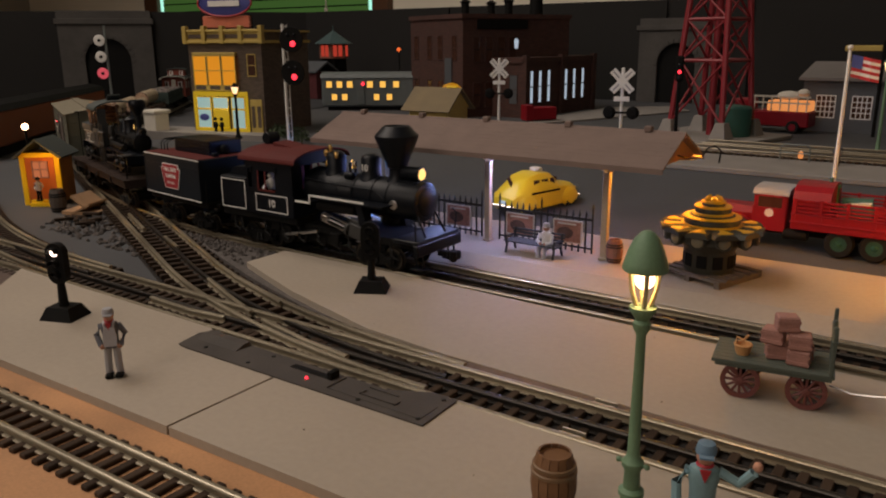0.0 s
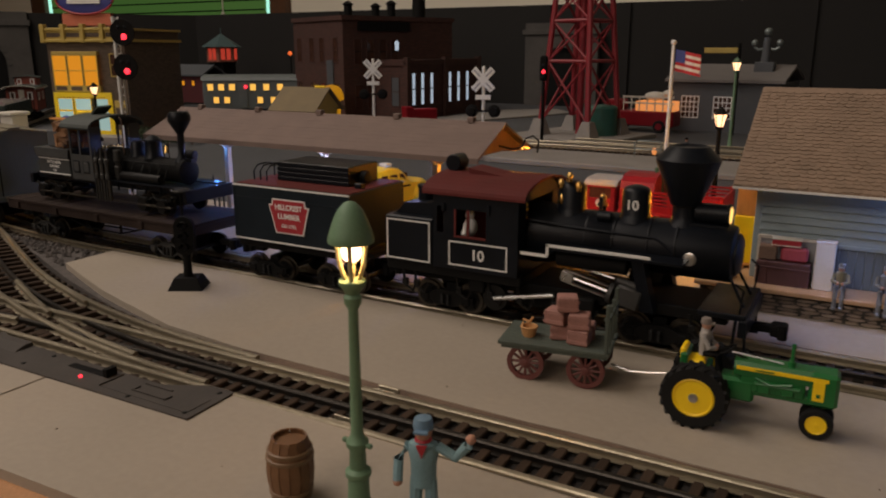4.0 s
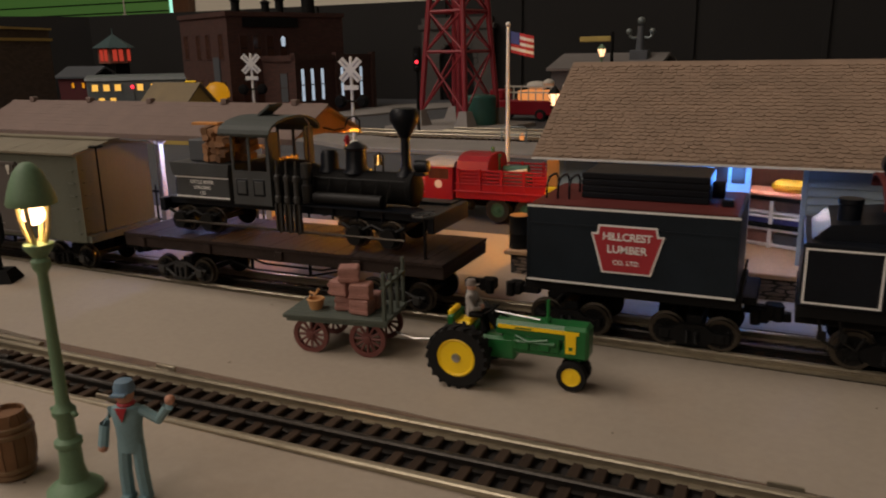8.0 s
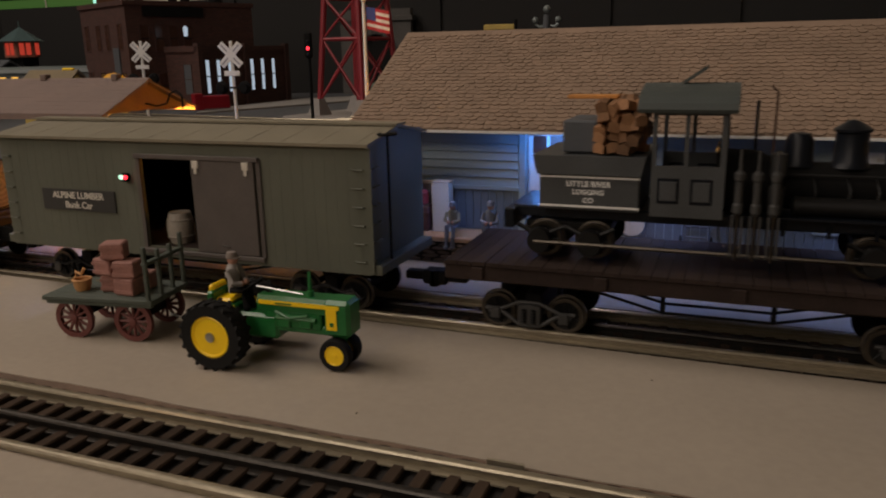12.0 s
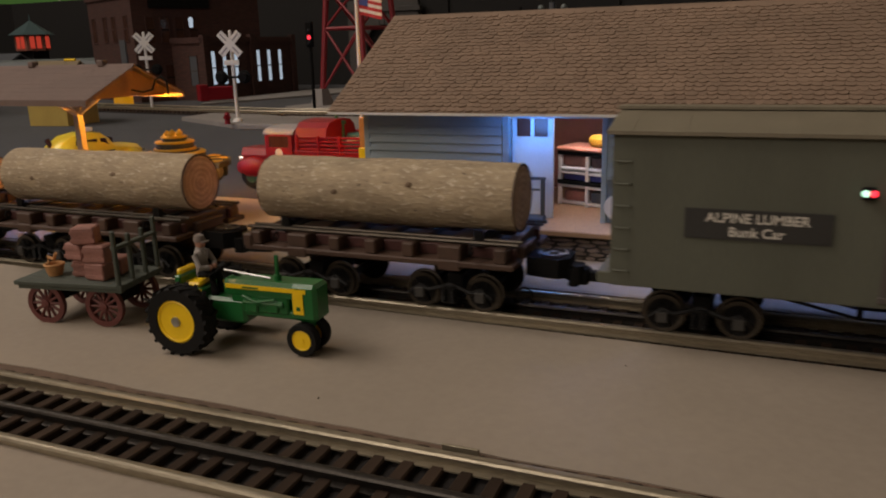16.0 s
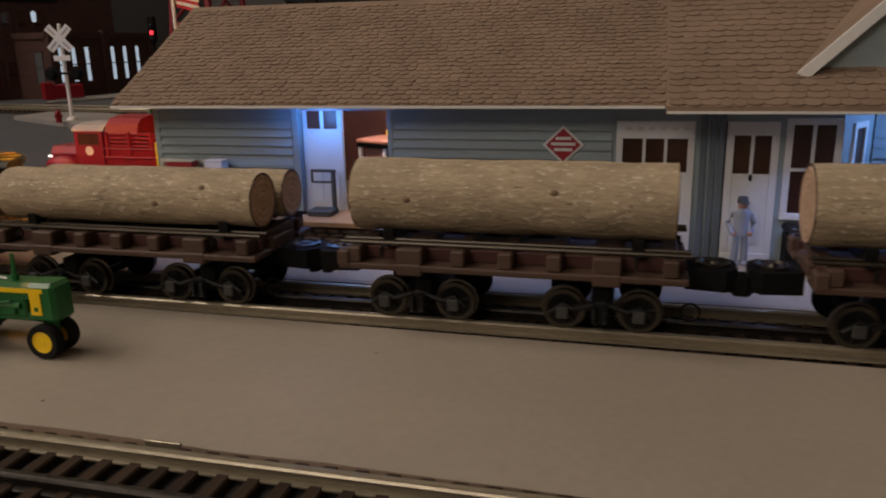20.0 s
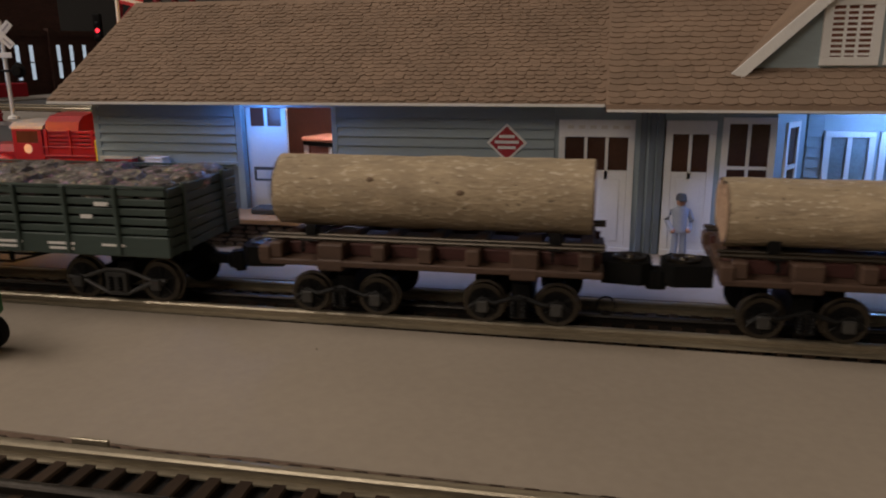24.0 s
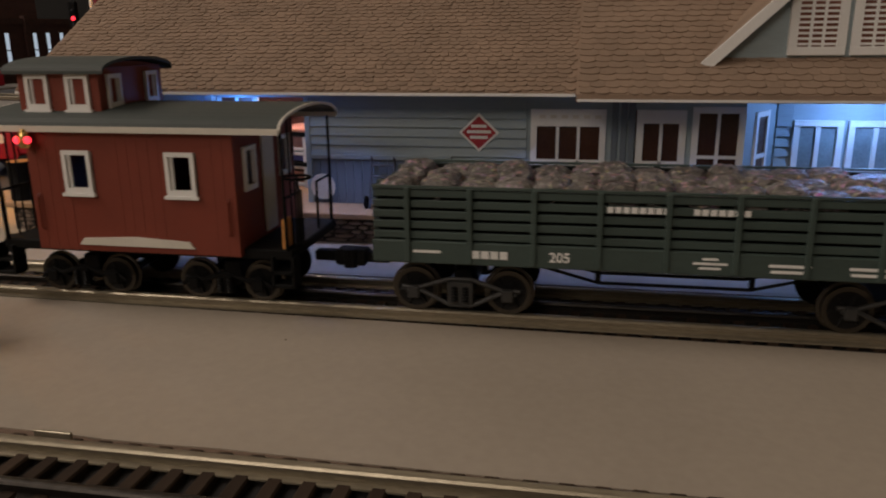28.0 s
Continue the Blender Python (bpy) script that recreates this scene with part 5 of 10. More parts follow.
CABGREY = mat("dark_grey_cab", (0.042, 0.046, 0.048), 0.55, var=0.2)
shay = thing("small_locomotive", 0, 0, 0, "small black logging locomotive carried on a flat car", "locomotive")
VEHICLES.append((shay, -78.0, 15.0))
part("frame", Shape().box(-8.0, 9.6, -1.5, 1.5, 4.55, 4.95, 0.05).box(-8.2, -7.8, -2.0, 2.0, 4.2, 4.9, 0.04).box(9.3, 9.7, -2.1, 2.1, 4.2, 5.0, 0.04), BLACK, shay)
tk = part("water_tank", Shape().box(-6.8, -3.0, -1.95, 1.95, 4.95, 6.3, 0.05).prism([(-6.85, 6.2), (-2.95, 6.2), (-2.8, 6.85), (-7.05, 6.85)], "y", -2.1, 2.1), CABGREY, shay, "black water tank with white lines")
part("white_line", Shape().box(-6.81, -2.99, -1.985, -1.955, 6.08, 6.15).box(-6.81, -2.99, -1.985, -1.955, 5.06, 5.13), WHITE, tk)
words("LITTLE RIVER", 0.22, tk, -5.0, -2.12, 6.24)
words("LOGGING", 0.2, tk, -5.0, -2.12, 5.92)
words("CO", 0.2, tk, -5.0, -2.12, 5.6)
fw = part("fuel_box", Shape().box(-6.0, -4.7, -1.6, 1.0, 6.9, 8.0, 0.06), SLATE, shay, "grey tool box on the tank")
random.seed(11)
for i in range(5):
    for j in range(4):
        for k in range(4):
            if random.random() < 0.12:
                continue
            y, z = -1.45 + j * 0.62 + random.uniform(-0.08, 0.08), 7.05 + i * 0.36 + random.uniform(-0.06, 0.06)
            x = -4.5 + k * 0.42 + random.uniform(-0.1, 0.1)
            part("firewood_log", Shape(Matrix.LocRotScale((x, y, z), Euler((random.uniform(-0.3, 0.3), random.uniform(-0.3, 0.3), random.uniform(-0.4, 0.4))), None)).prism([(-0.22, -0.16), (0.2, -0.18), (0.24, 0.1), (0.02, 0.2), (-0.2, 0.14)], "y", -0.38, 0.38), FIREWOOD, shay, "split firewood")
part("plank", Shape().box(-5.9, -4.0, -1.3, -0.7, 8.72, 8.85, 0.02), WOODORANGE, shay, "pale loose plank on the wood pile")
scab = part("cab", Shape().box(-0.6, -0.5, -1.95, 1.95, 4.9, 6.3), CABGREY, shay, "open-sided dark grey cab")
for o in (-1, 1):
    y0, y1 = sorted((2.05 * o, 1.95 * o))
    part("side_wall", Shape().box(-3.8, -0.5, y0, y1, 4.9, 6.6), CABGREY, scab)
    for x0, x1, z0, z1 in ((-3.8, -3.6, 6.6, 8.25), (-2.35, -2.15, 6.6, 8.25), (-0.75, -0.5, 6.6, 8.25)):
        part("window_post", Shape().box(x0, x1, y0, y1, z0, z1), CABGREY, scab)
    part("header", Shape().box(-3.8, -0.5, y0, y1, 8.25, 8.5), CABGREY, scab)
    for x in (-3.5, -2.0):
        part("door_panel", Shape().box(x, x + 1.0, y0 - 0.03, y1 + 0.03, 5.35, 6.2, 0.02), BLACK, scab, "black panel moulding")
        part("panel_field", Shape().box(x + 0.12, x + 0.88, y0 - 0.05, y1 + 0.05, 5.45, 6.1, 0.02), CABGREY, scab)
    part("front_wall", Shape().box(-0.6, -0.5, min(1.2 * o, 1.95 * o), max(1.2 * o, 1.95 * o), 6.3, 8.5), CABGREY, scab)
sarch = [(2.35 * math.sin(radians(a)), 8.45 + 0.75 * math.cos(radians(a))) for a in range(-90, 91, 15)]
part("cab_roof", Shape().prism(sarch + [(y * 0.97, z - 0.12) for y, z in sarch[::-1]], "x", -4.5, -0.1), CABROOF, shay, "arched dark green cab roof")
part("roof_hatch", Shape(Matrix.LocRotScale((-2.2, 0, 9.45), Euler((0, -0.45, 0)), None)).box(-0.6, 0.6, -0.6, 0.6, -0.06, 0.06), CABROOF, scab, "open roof hatch")
sb = part("boiler", Shape().lathe([(1.2, -0.4), (1.15, 0.9), (0.8, 1.9), (0.78, 7.4), (0.84, 7.45), (0.84, 7.7), (0.55, 7.85), (0.1, 7.9)], (0, 0, 5.82), 24, "x"), BLACKMAT, shay)
part("headlight", Shape().lathe([(0.15, 7.9), (0.28, 8.0), (0.28, 8.7), (0.24, 8.72)], (-0.3, 0, 6.95), 14, "x").box(7.3, 8.3, -0.25, 0.25, 6.5, 6.68), BLACK, shay)
part("smokestack", Shape().lathe([(0.55, 6.45), (0.34, 6.75), (0.25, 7.0), (0.24, 8.25), (0.28, 8.3), (0.74, 9.02), (0.77, 9.08), (0.77, 9.42), (0.62, 9.62), (0.55, 9.58)], (7.1, 0, 0), 20), BLACK, shay)
part("dome", Shape().lathe([(0.72, 6.5), (0.58, 6.7), (0.55, 7.6), (0.64, 7.65), (0.64, 7.72), (0.2, 7.98), (0.05, 8.02)], (4.1, 0, 0), 18), BLACK, shay)
part("dome", Shape().lathe([(0.62, 6.5), (0.5, 6.7), (0.48, 7.35), (0.34, 7.55), (0.05, 7.6)], (2.4, 0, 0), 18), BLACK, shay)
part("bell", Shape().lathe([(0.05, 7.4), (0.12, 7.33), (0.15, 7.1), (0.24, 6.92)], (5.5, 0, 0), 12), BRASS, shay, "brass bell")
part("bell_yoke", Shape().tube([(5.25, 0, 6.5), (5.25, 0, 7.35), (5.5, 0, 7.5), (5.75, 0, 7.35), (5.75, 0, 6.5)], 0.05, 6), IRON, shay)
part("whistle", Shape().cyl((0.9, 0.2, 6.4), (0.9, 0.2, 8.6), 0.06, n=6), IRON, shay)
part("steam_pipe", Shape().tube([(1.5, -0.5, 6.4), (1.52, -0.5, 8.9), (1.3, -0.5, 9.1)], 0.05, 6), RUSTWOOD, shay)
for x in (0.45, 1.05, 1.65):
    part("engine_cylinder", Shape().lathe([(0.1, 5.1), (0.19, 5.2), (0.19, 5.45), (0.14, 5.5), (0.14, 6.2), (0.19, 6.25), (0.19, 6.45), (0.07, 6.55), (0.05, 7.2)], (x, -2.1, 0), 12).box(x - 0.2, x - 0.12, -2.2, -2.0, 3.7, 5.1).box(x + 0.12, x + 0.2, -2.2, -2.0, 3.7, 5.1), IRONGREY, shay, "upright engine cylinder")
    part("crosshead", Shape().cyl((x, -2.1, 3.6), (x, -2.1, 5.1), 0.06, n=8), RIM, shay)
part("line_shaft", Shape().cyl((-7.0, -2.0, 3.75), (8.0, -2.0, 3.75), 0.08, n=8), RIM, shay, "bright drive shaft")
for xc in (-5.8, 6.0):
    stt = part("truck", Shape().box(xc - 1.7, xc + 1.7, -1.3, 1.3, 4.1, 4.4, 0.04).tube([(xc - 1.9, -1.75, 4.3), (xc - 1.0, -1.75, 3.9), (xc, -1.75, 4.3), (xc + 1.0, -1.75, 3.9), (xc + 1.9, -1.75, 4.3)], 0.09, 6), IRON, shay)
    for ax in (-1.0, 1.0):
        part("wheelset", WS[0.75], IRON, stt, at=cm(xc + ax, 0, 3.78) @ Matrix.Scale(0.95, 4))
        part("bevel_gear", Shape().lathe([(0.1, -0.1), (0.45, -0.1), (0.5, 0.1), (0.1, 0.15)], (xc + ax, -1.95, 3.78), 14, "y"), IRON, stt, "dark bevel gear")
        part("journal", Shape().box(xc + ax - 0.3, xc + ax + 0.3, -1.95, -1.65, 3.5, 4.2, 0.05), IRONGREY, stt)
part("running_board", Shape().box(1.8, 9.2, -1.9, -1.0, 4.98, 5.06).box(1.8, 9.2, 1.0, 1.9, 4.98, 5.06), BLACK, shay)
for i, x in enumerate((1.9, 2.9, 4.0, 4.9, 5.8, 6.6)):
    part("pipe", Shape().tube([(x, -0.8, 6.3), (x + 0.1, -1.15, 5.8), (x - 0.1, -1.3, 5.1)], 0.05, 6), IRON, shay)
part("air_tank", Shape().lathe([(0.1, 2.2), (0.32, 2.3), (0.32, 6.4), (0.1, 6.5)], (0, -1.35, 5.35), 12, "x"), IRON, shay)
part("pump", Shape().lathe([(0.26, 5.0), (0.28, 5.9), (0.18, 6.0), (0.18, 6.2), (0.28, 6.3), (0.28, 7.0), (0.1, 7.05)], (1.7, -1.25, 0), 10), IRONGREY, shay)
for x in (2.0, 3.5, 5.0, 6.5):
    part("truss_post", Shape().cyl((x, -1.6, 4.4), (x, -1.6, 5.0), 0.07, n=6), BLACK, shay)
for k in range(5):
    part("gauge", Shape().lathe([(0.16, 0), (0.16, -0.08), (0.05, -0.1)], (-0.9 + 0.0 * k, -0.8 + k * 0.4, 7.0), 10, "x"), BRASS, scab)
part("handrail", Shape().tube([(1.8, -0.98, 6.3), (7.5, -0.98, 6.3)], 0.045, 6), IRON, shay)

for ob in [scab, *scab.children] + [q for q in shay.children if q.name.startswith("cab_roof")]:
    ob.data.transform(Matrix.Translation((0.0034, 0, 0)) @ Matrix.Diagonal((0.773, 1, 1, 1)))
for ob in shay.children_recursive:
    if ob.data in WS.values():
        ob.location.z = 0.0302 + (ob.location.z - 0.0302) * 1.13
    elif ob.matrix_basis.translation.length < 1e-9:
        ob.data.transform(Matrix.Translation((0, 0, 0.0302)) @ Matrix.Diagonal((1.02, 1.08, 1.13, 1)) @ Matrix.Translation((0, 0, -0.0302)))

# box car ---------------------------------------------------------------
box = vehicle("box_car", -102.35, 15.2, "olive wooden bunk box car with half-open doors", "box car")
body = part("body", Shape().box(-10.6, -10.45, -2.85, 2.85, 2.0, 7.62).prism([(-2.95, 7.6), (2.95, 7.6), (0, 8.07)], "x", -10.6, -10.45), OLIVE, box, "olive board-sided body")
part("end_wall", Shape().box(10.1, 10.25, -2.85, 2.85, 2.0, 7.62), OLIVE, body)
part("end_gable", Shape().prism([(-2.95, 7.62), (2.95, 7.62), (0, 8.07)], "x", 10.1, 10.25), OLIVE, body)
for x0, x1, z0, z1 in ((-10.6, -1.65, 2.0, 7.62), (4.85, 10.25, 2.0, 7.62), (-1.65, 4.85, 6.95, 7.62), (-1.65, 4.85, 2.0, 2.5), (1.35, 4.85, 2.5, 6.95)):
    part("side_wall", Shape().box(x0, x1, -3.0, -2.85, z0, z1), OLIVE, body)
for x0, x1, z0, z1 in ((-10.6, -1.35, 2.0, 7.62), (1.65, 10.25, 2.0, 7.62), (-1.35, 1.65, 6.95, 7.62)):
    part("side_wall", Shape().box(x0, x1, 2.85, 3.0, z0, z1), OLIVE, body)
part("floor", Shape().box(-10.45, 10.1, -2.85, 2.85, 2.1, 2.5), DECKWOOD, box)
for q in ((-10.4, -1.7, -2.84, -2.8), (-10.4, -1.4, 2.8, 2.84), (1.7, 10.05, 2.8, 2.84)):
    part("lining", Shape().box(*q, 2.5, 7.6), BLACKMAT, box)
for i in range(38):
    x = -10.45 + i * 0.55
    if not -1.8 < x < 4.9:
        part("board_batten", Shape().box(x, x + 0.54, -3.008, -2.99, 2.05, 7.5), OLIVE, body)
part("roof", Shape().prism([(-3.25, 7.55), (0, 8.1), (3.25, 7.55), (3.25, 7.68), (0, 8.23), (-3.25, 7.68)], "x", -10.8, 10.45), OLIVEROOF, box, "tan-olive pitched roof")
part("running_walk", Shape().box(-10.9, 10.55, -0.5, 0.5, 8.2, 8.3), OLIVEROOF, box)
for i in range(12):
    x = -10.0 + i * 1.8
    for o in (-1, 1):
        part("roof_seam", Shape().prism([(3.2 * o, 7.67), (0.5 * o, 8.13), (0.5 * o, 8.155), (3.2 * o, 7.70)], "x", x, x + 0.08), OLIVEROOF, box)
dr = part("sliding_door", Shape().box(1.35, 4.75, -3.16, -3.03, 2.45, 6.75, 0.03), DOORBROWN, box, "grey-brown sliding door, half open")
for z in (6.86, 2.31):
    part("door_rail", Shape().box(-1.9, 5.0, -3.2, -3.03, z - 0.11, z + 0.11, 0.03), DOORBROWN, box)
for x in (-1.75, 4.95):
    part("door_post", Shape().box(x - 0.1, x + 0.1, -3.1, -2.98, 2.4, 6.9), DOORBROWN, box)
for x in (1.65, 4.35):
    part("hanger", Shape().box(x - 0.16, x + 0.16, -3.22, -3.16, 6.4, 6.75).box(x - 0.07, x + 0.07, -3.22, -3.16, 6.15, 6.45), OFFWHITE, dr, "pale door hanger")
part("door_handle", Shape().box(2.8, 3.2, -3.2, -3.16, 2.8, 2.86), STEEL, dr)
sp = part("sign_board", Shape().box(-8.05, -3.4, -3.08, -3.02, 4.0, 5.05), mat("dark_olive_sign", (0.03, 0.03, 0.028), 0.6), box, "dark sign board with pale letters")
words("ALPINE LUMBER", 0.34, sp, -5.72, -3.09, 4.75, OFFWHITE)
words("Bunk Car", 0.34, sp, -5.72, -3.09, 4.27, OFFWHITE)
ml = part("marker_lamp", Shape().box(-2.7, -2.3, -3.3, -3.03, 5.62, 6.02, 0.05), BLACKMAT, box, "small black marker lamp")
part("red_lens", Shape().ball((-2.37, -3.3, 5.84), 0.11), G_RED, ml, "glowing red lens")
part("green_lens", Shape().ball((-2.61, -3.3, 5.84), 0.12), G_GREENLENS, ml, "glowing green lens")
for x in (-10.2, 9.85):
    for i in range(6):
        part("ladder_rung", Shape().tube([(x - 0.25, -3.0, 2.6 + i * 0.8), (x - 0.25, -3.14, 2.6 + i * 0.8), (x + 0.25, -3.14, 2.6 + i * 0.8), (x + 0.25, -3.0, 2.6 + i * 0.8)], 0.04, 6), OLIVE, box)
for i in range(6):
    part("ladder_rung", Shape().tube([(10.25, -2.6, 2.6 + i * 0.8), (10.4, -2.6, 2.6 + i * 0.8), (10.4, -2.0, 2.6 + i * 0.8), (10.25, -2.0, 2.6 + i * 0.8)], 0.04, 6), OLIVE, box)
for x in (10.4, -10.75):
    part("end_sill", Shape().box(x - 0.35, x + 0.35, -2.9, 2.9, 2.0, 2.45, 0.04), OLIVE, box)
part("brake_wheel", Shape().torus((10.6, -1.6, 7.95), 0.4, 0.05, "z").cyl((10.6, -1.6, 2.4), (10.6, -1.6, 8.0), 0.06, n=6).box(10.2, 11, -1.64, -1.56, 7.92, 7.98), BLACKMAT, box)
truss_rods(box, -6.0, 6.0, 2.0, 1.2, (-2.2, 2.2))
truck(box, -7.4, 1.35, 0.75, "wave", IRON)
truck(box, 7.4, 1.35, 0.75, "wave", IRON)
coupler(box, -11.0, -1)
coupler(box, 10.65, 1)


def keg(name, x, y, z, h, r, wood, hoop, label, parent=None, category="barrel"):
    """A bulging stave barrel with hoops and a recessed head."""
    k = thing(name, x, y, z, label, category) if parent is None else None
    n = 14
    for i in range(n):
        a0, a1 = 2 * math.pi * i / n + 0.02, 2 * math.pi * (i + 1) / n - 0.02
        s = Shape()
        rings = []
        for q in (0, 0.17, 0.33, 0.5, 0.67, 0.83, 1.0):
            rr = r * (0.74 + 0.26 * math.sin(math.pi * q))
            rings.append([(rr * math.cos(a0), rr * math.sin(a0), q * h), (rr * math.cos(a1), rr * math.sin(a1), q * h), ((rr - 0.08) * math.cos(a1), (rr - 0.08) * math.sin(a1), q * h), ((rr - 0.08) * math.cos(a0), (rr - 0.08) * math.sin(a0), q * h)])
        s.ring(rings, True, False)
        part("stave", s, wood, k)
    part("barrel_head", Shape().lathe([(r * 0.73, h * 0.05), (r * 0.73, h * 0.93)], (0, 0, 0), 20), wood, k)
    for q in (0.07, 0.17, 0.70, 0.80):
        rr = r * (0.74 + 0.26 * math.sin(math.pi * q)) + 0.01
        part("hoop", Shape().lathe([(rr, q * h - 0.035 * h), (rr + 0.03, q * h - 0.025 * h), (rr + 0.03, q * h + 0.025 * h), (rr, q * h + 0.035 * h)], (0, 0, 0), 24), hoop, k)
    return k


part("cargo_barrel", Shape().lathe([(0.5, 2.5), (0.62, 2.9), (0.66, 3.25), (0.62, 3.6), (0.5, 4.0), (0.45, 3.95)], (-0.6, -1.9, 0), 18).torus((-0.6, -1.9, 2.85), 0.62, 0.04, "z").torus((-0.6, -1.9, 3.65), 0.61, 0.04, "z"), BARRELGREY, box, "small grey barrel inside the doorway")

# log cars ----------------------------------------------------------------
random.seed(3)


def log_shape(length, r, seed):
    rnd = random.Random(seed)
    n, m = 28, 22
    rings = []
    for i in range(m + 1):
        x = -length / 2 + length * i / m
        rings.append([(x, r * (1 + 0.05 * noise.noise((x * 0.5, 2 * math.cos(2 * math.pi * j / n), 2 * math.sin(2 * math.pi * j / n) + seed)) + rnd.uniform(-0.012, 0.012)) * math.cos(2 * math.pi * j / n), r * (1 + 0.05 * noise.noise((x * 0.5, 2 * math.cos(2 * math.pi * j / n), 2 * math.sin(2 * math.pi * j / n) + seed)) + rnd.uniform(-0.012, 0.012)) * math.sin(2 * math.pi * j / n)) for j in range(n)])
    return Shape().ring(rings, False, True)


KNOT = mat("knot_wood", (0.16, 0.11, 0.07), 0.85, var=0.3)


def log(length, r, x, y, z, seed, car, u):
    lg = thing("log", 0, 0, 0, "rough bark-covered log lying on a log car", "log", "logs on the log cars")
    VEHICLES.append((lg, u, 8.0))
    at = cm(x, y, z, 0, 0, 0)
    part("bark", log_shape(length, r, seed), BARK, lg, "grey-brown rough bark", at)
    for o in (-1, 1):
        e = Shape().lathe([(r * 0.93, 0), (r * 0.9, 0.04 * o), (r * 0.6, 0.05 * o), (r * 0.3, 0.05 * o), (0.02, 0.04 * o)], (o * length / 2, 0, 0), 26, "x")
        part("cut_end", e, LOGEND, lg, "pale sawn end", at)
        part("bark_rim", Shape().lathe([(r * 0.99, -0.02 * o), (r * 1.0, 0.03 * o), (r * 0.95, 0.035 * o), (r * 0.92, 0.0)], (o * length / 2, 0, 0), 26, "x"), RUSTWOOD, lg, "dark bark rim", at)
    rnd = random.Random(seed)
    for k in range(2):
        a, xx = rnd.uniform(-2.8, -1.0), rnd.uniform(-length * 0.4, length * 0.4)
        el = (0.15, 0.5, 0.85)[k] + 0.2 * math.sin(a * 7)
        part("knot", Shape().ball((xx, -r * 0.955 * math.cos(el), r * 0.955 * math.sin(el)), 0.13, 10, 6, sx=1.4), KNOT, lg, "dark knot", at)
    return lg


for k in range(4):
    u = (-123.1, -139.7, -155.9, -172.45)[k]
    lc = vehicle("log_car", u, 6.6, "skeleton log car of brown beams with black trucks", "log car")
    part("centre_sill", Shape().box(-6.3, 6.3, -1.0, 1.0, 2.05, 2.6, 0.06), RUSTWOOD, lc, "brown wooden centre beam")
    for o in (-1, 1):
        part("side_sill", Shape().box(-6.35, 6.35, min(1.3 * o, 2.68 * o), max(1.3 * o, 2.68 * o), 2.02, 2.26, 0.05), RUSTWOOD, lc, "orange-brown bottom plank")
        part("sill_web", Shape().box(-6.2, 6.2, 1.75 * o - 0.1, 1.75 * o + 0.1, 2.26, 2.72, 0.03), REDBEAM, lc, "dark red inner beam")
        for y, r in ((2.2, 0.085), (1.65, 0.07)):
            part("rod", Shape().cyl((-6.4, y * o, 2.98), (6.4, y * o, 2.98), r, n=8), RIM, lc, "bright steel rod")
        part("end_block", Shape().box(-6.4, -5.9, min(2.0 * o, 2.72 * o), max(2.0 * o, 2.72 * o), 2.1, 2.75, 0.08), RUSTWOOD, lc)
    for x in (-5.75, -3.6, -1.75, 0.0, 1.75, 3.6, 5.75):
        big = abs(x) == 3.6
        w = 0.5 if big else 0.26
        part("cross_beam", Shape().box(x - w, x + w, -2.62, 2.62, 2.26, 2.86, 0.06), RUSTWOOD, lc)
        if big:
            part("bolster", Shape().box(x - w, x + w, -2.7, 2.7, 1.85, 2.3, 0.06), RUSTWOOD, lc)
    for x in (-4.6, 4.6):
        part("bunk", Shape().box(x - 0.25, x + 0.25, -2.3, 2.3, 2.86, 2.93, 0.02), IRON, lc, "dark iron log bunk")
        for o in (-1, 1):
            part("chock", Shape().prism([(1.25 * o, 2.94), (1.9 * o, 2.94), (1.9 * o, 3.45)], "x", x - 0.2, x + 0.2), IRON, lc)
            part("chain_eye", Shape().torus((x, 2.66 * o, 2.75), 0.16, 0.05, "x", 10, 5), BLACKMAT, lc)
    truck(lc, -3.4, 1.35, 0.75, "wave", IRON)
    truck(lc, 3.4, 1.35, 0.75, "wave", IRON)
    for o in (-1, 1):
        dk = part("drawbar_box", Shape().prism([(6.3 * o, -0.75), (7.7 * o, -0.95), (8.1 * o, -0.5), (8.1 * o, 0.5), (7.7 * o, 0.95), (6.3 * o, 0.75)], "z", 1.35, 2.15), BLACKMAT, lc, "black drawbar box with a ringed top")
        # lighter metal puts the light on the black top into the ring
        part("top_ring", Shape().lathe([(0.62, 2.15), (0.62, 2.24), (0.5, 2.26), (0.42, 2.18), (0.2, 2.18), (0.16, 2.28), (0.03, 2.28)], (7.3 * o, 0, 0), 22), RIM, dk, "ring in lighter steel, for light on the black top")
        coupler(lc, 6.9 * o, o, 1.5)
    part("hose", Shape().torus((6.5, -1.6, 0.75), 0.33, 0.04, "y", 16, 5), BLACKMAT, lc)
    if k == 2:
        log(12.1, 1.12, -0.1, -0.95, 4.17, 20, lc, u)
        log(12.2, 1.0, 0.1, 1.2, 4.08, 21, lc, u)
    else:
        r = (1.45, 1.42, 1, 1.40)[k]
        log(12.2, r, -0.2, 0, (4.46, 4.42, 4, 4.44)[k], 30 + k, lc, u)

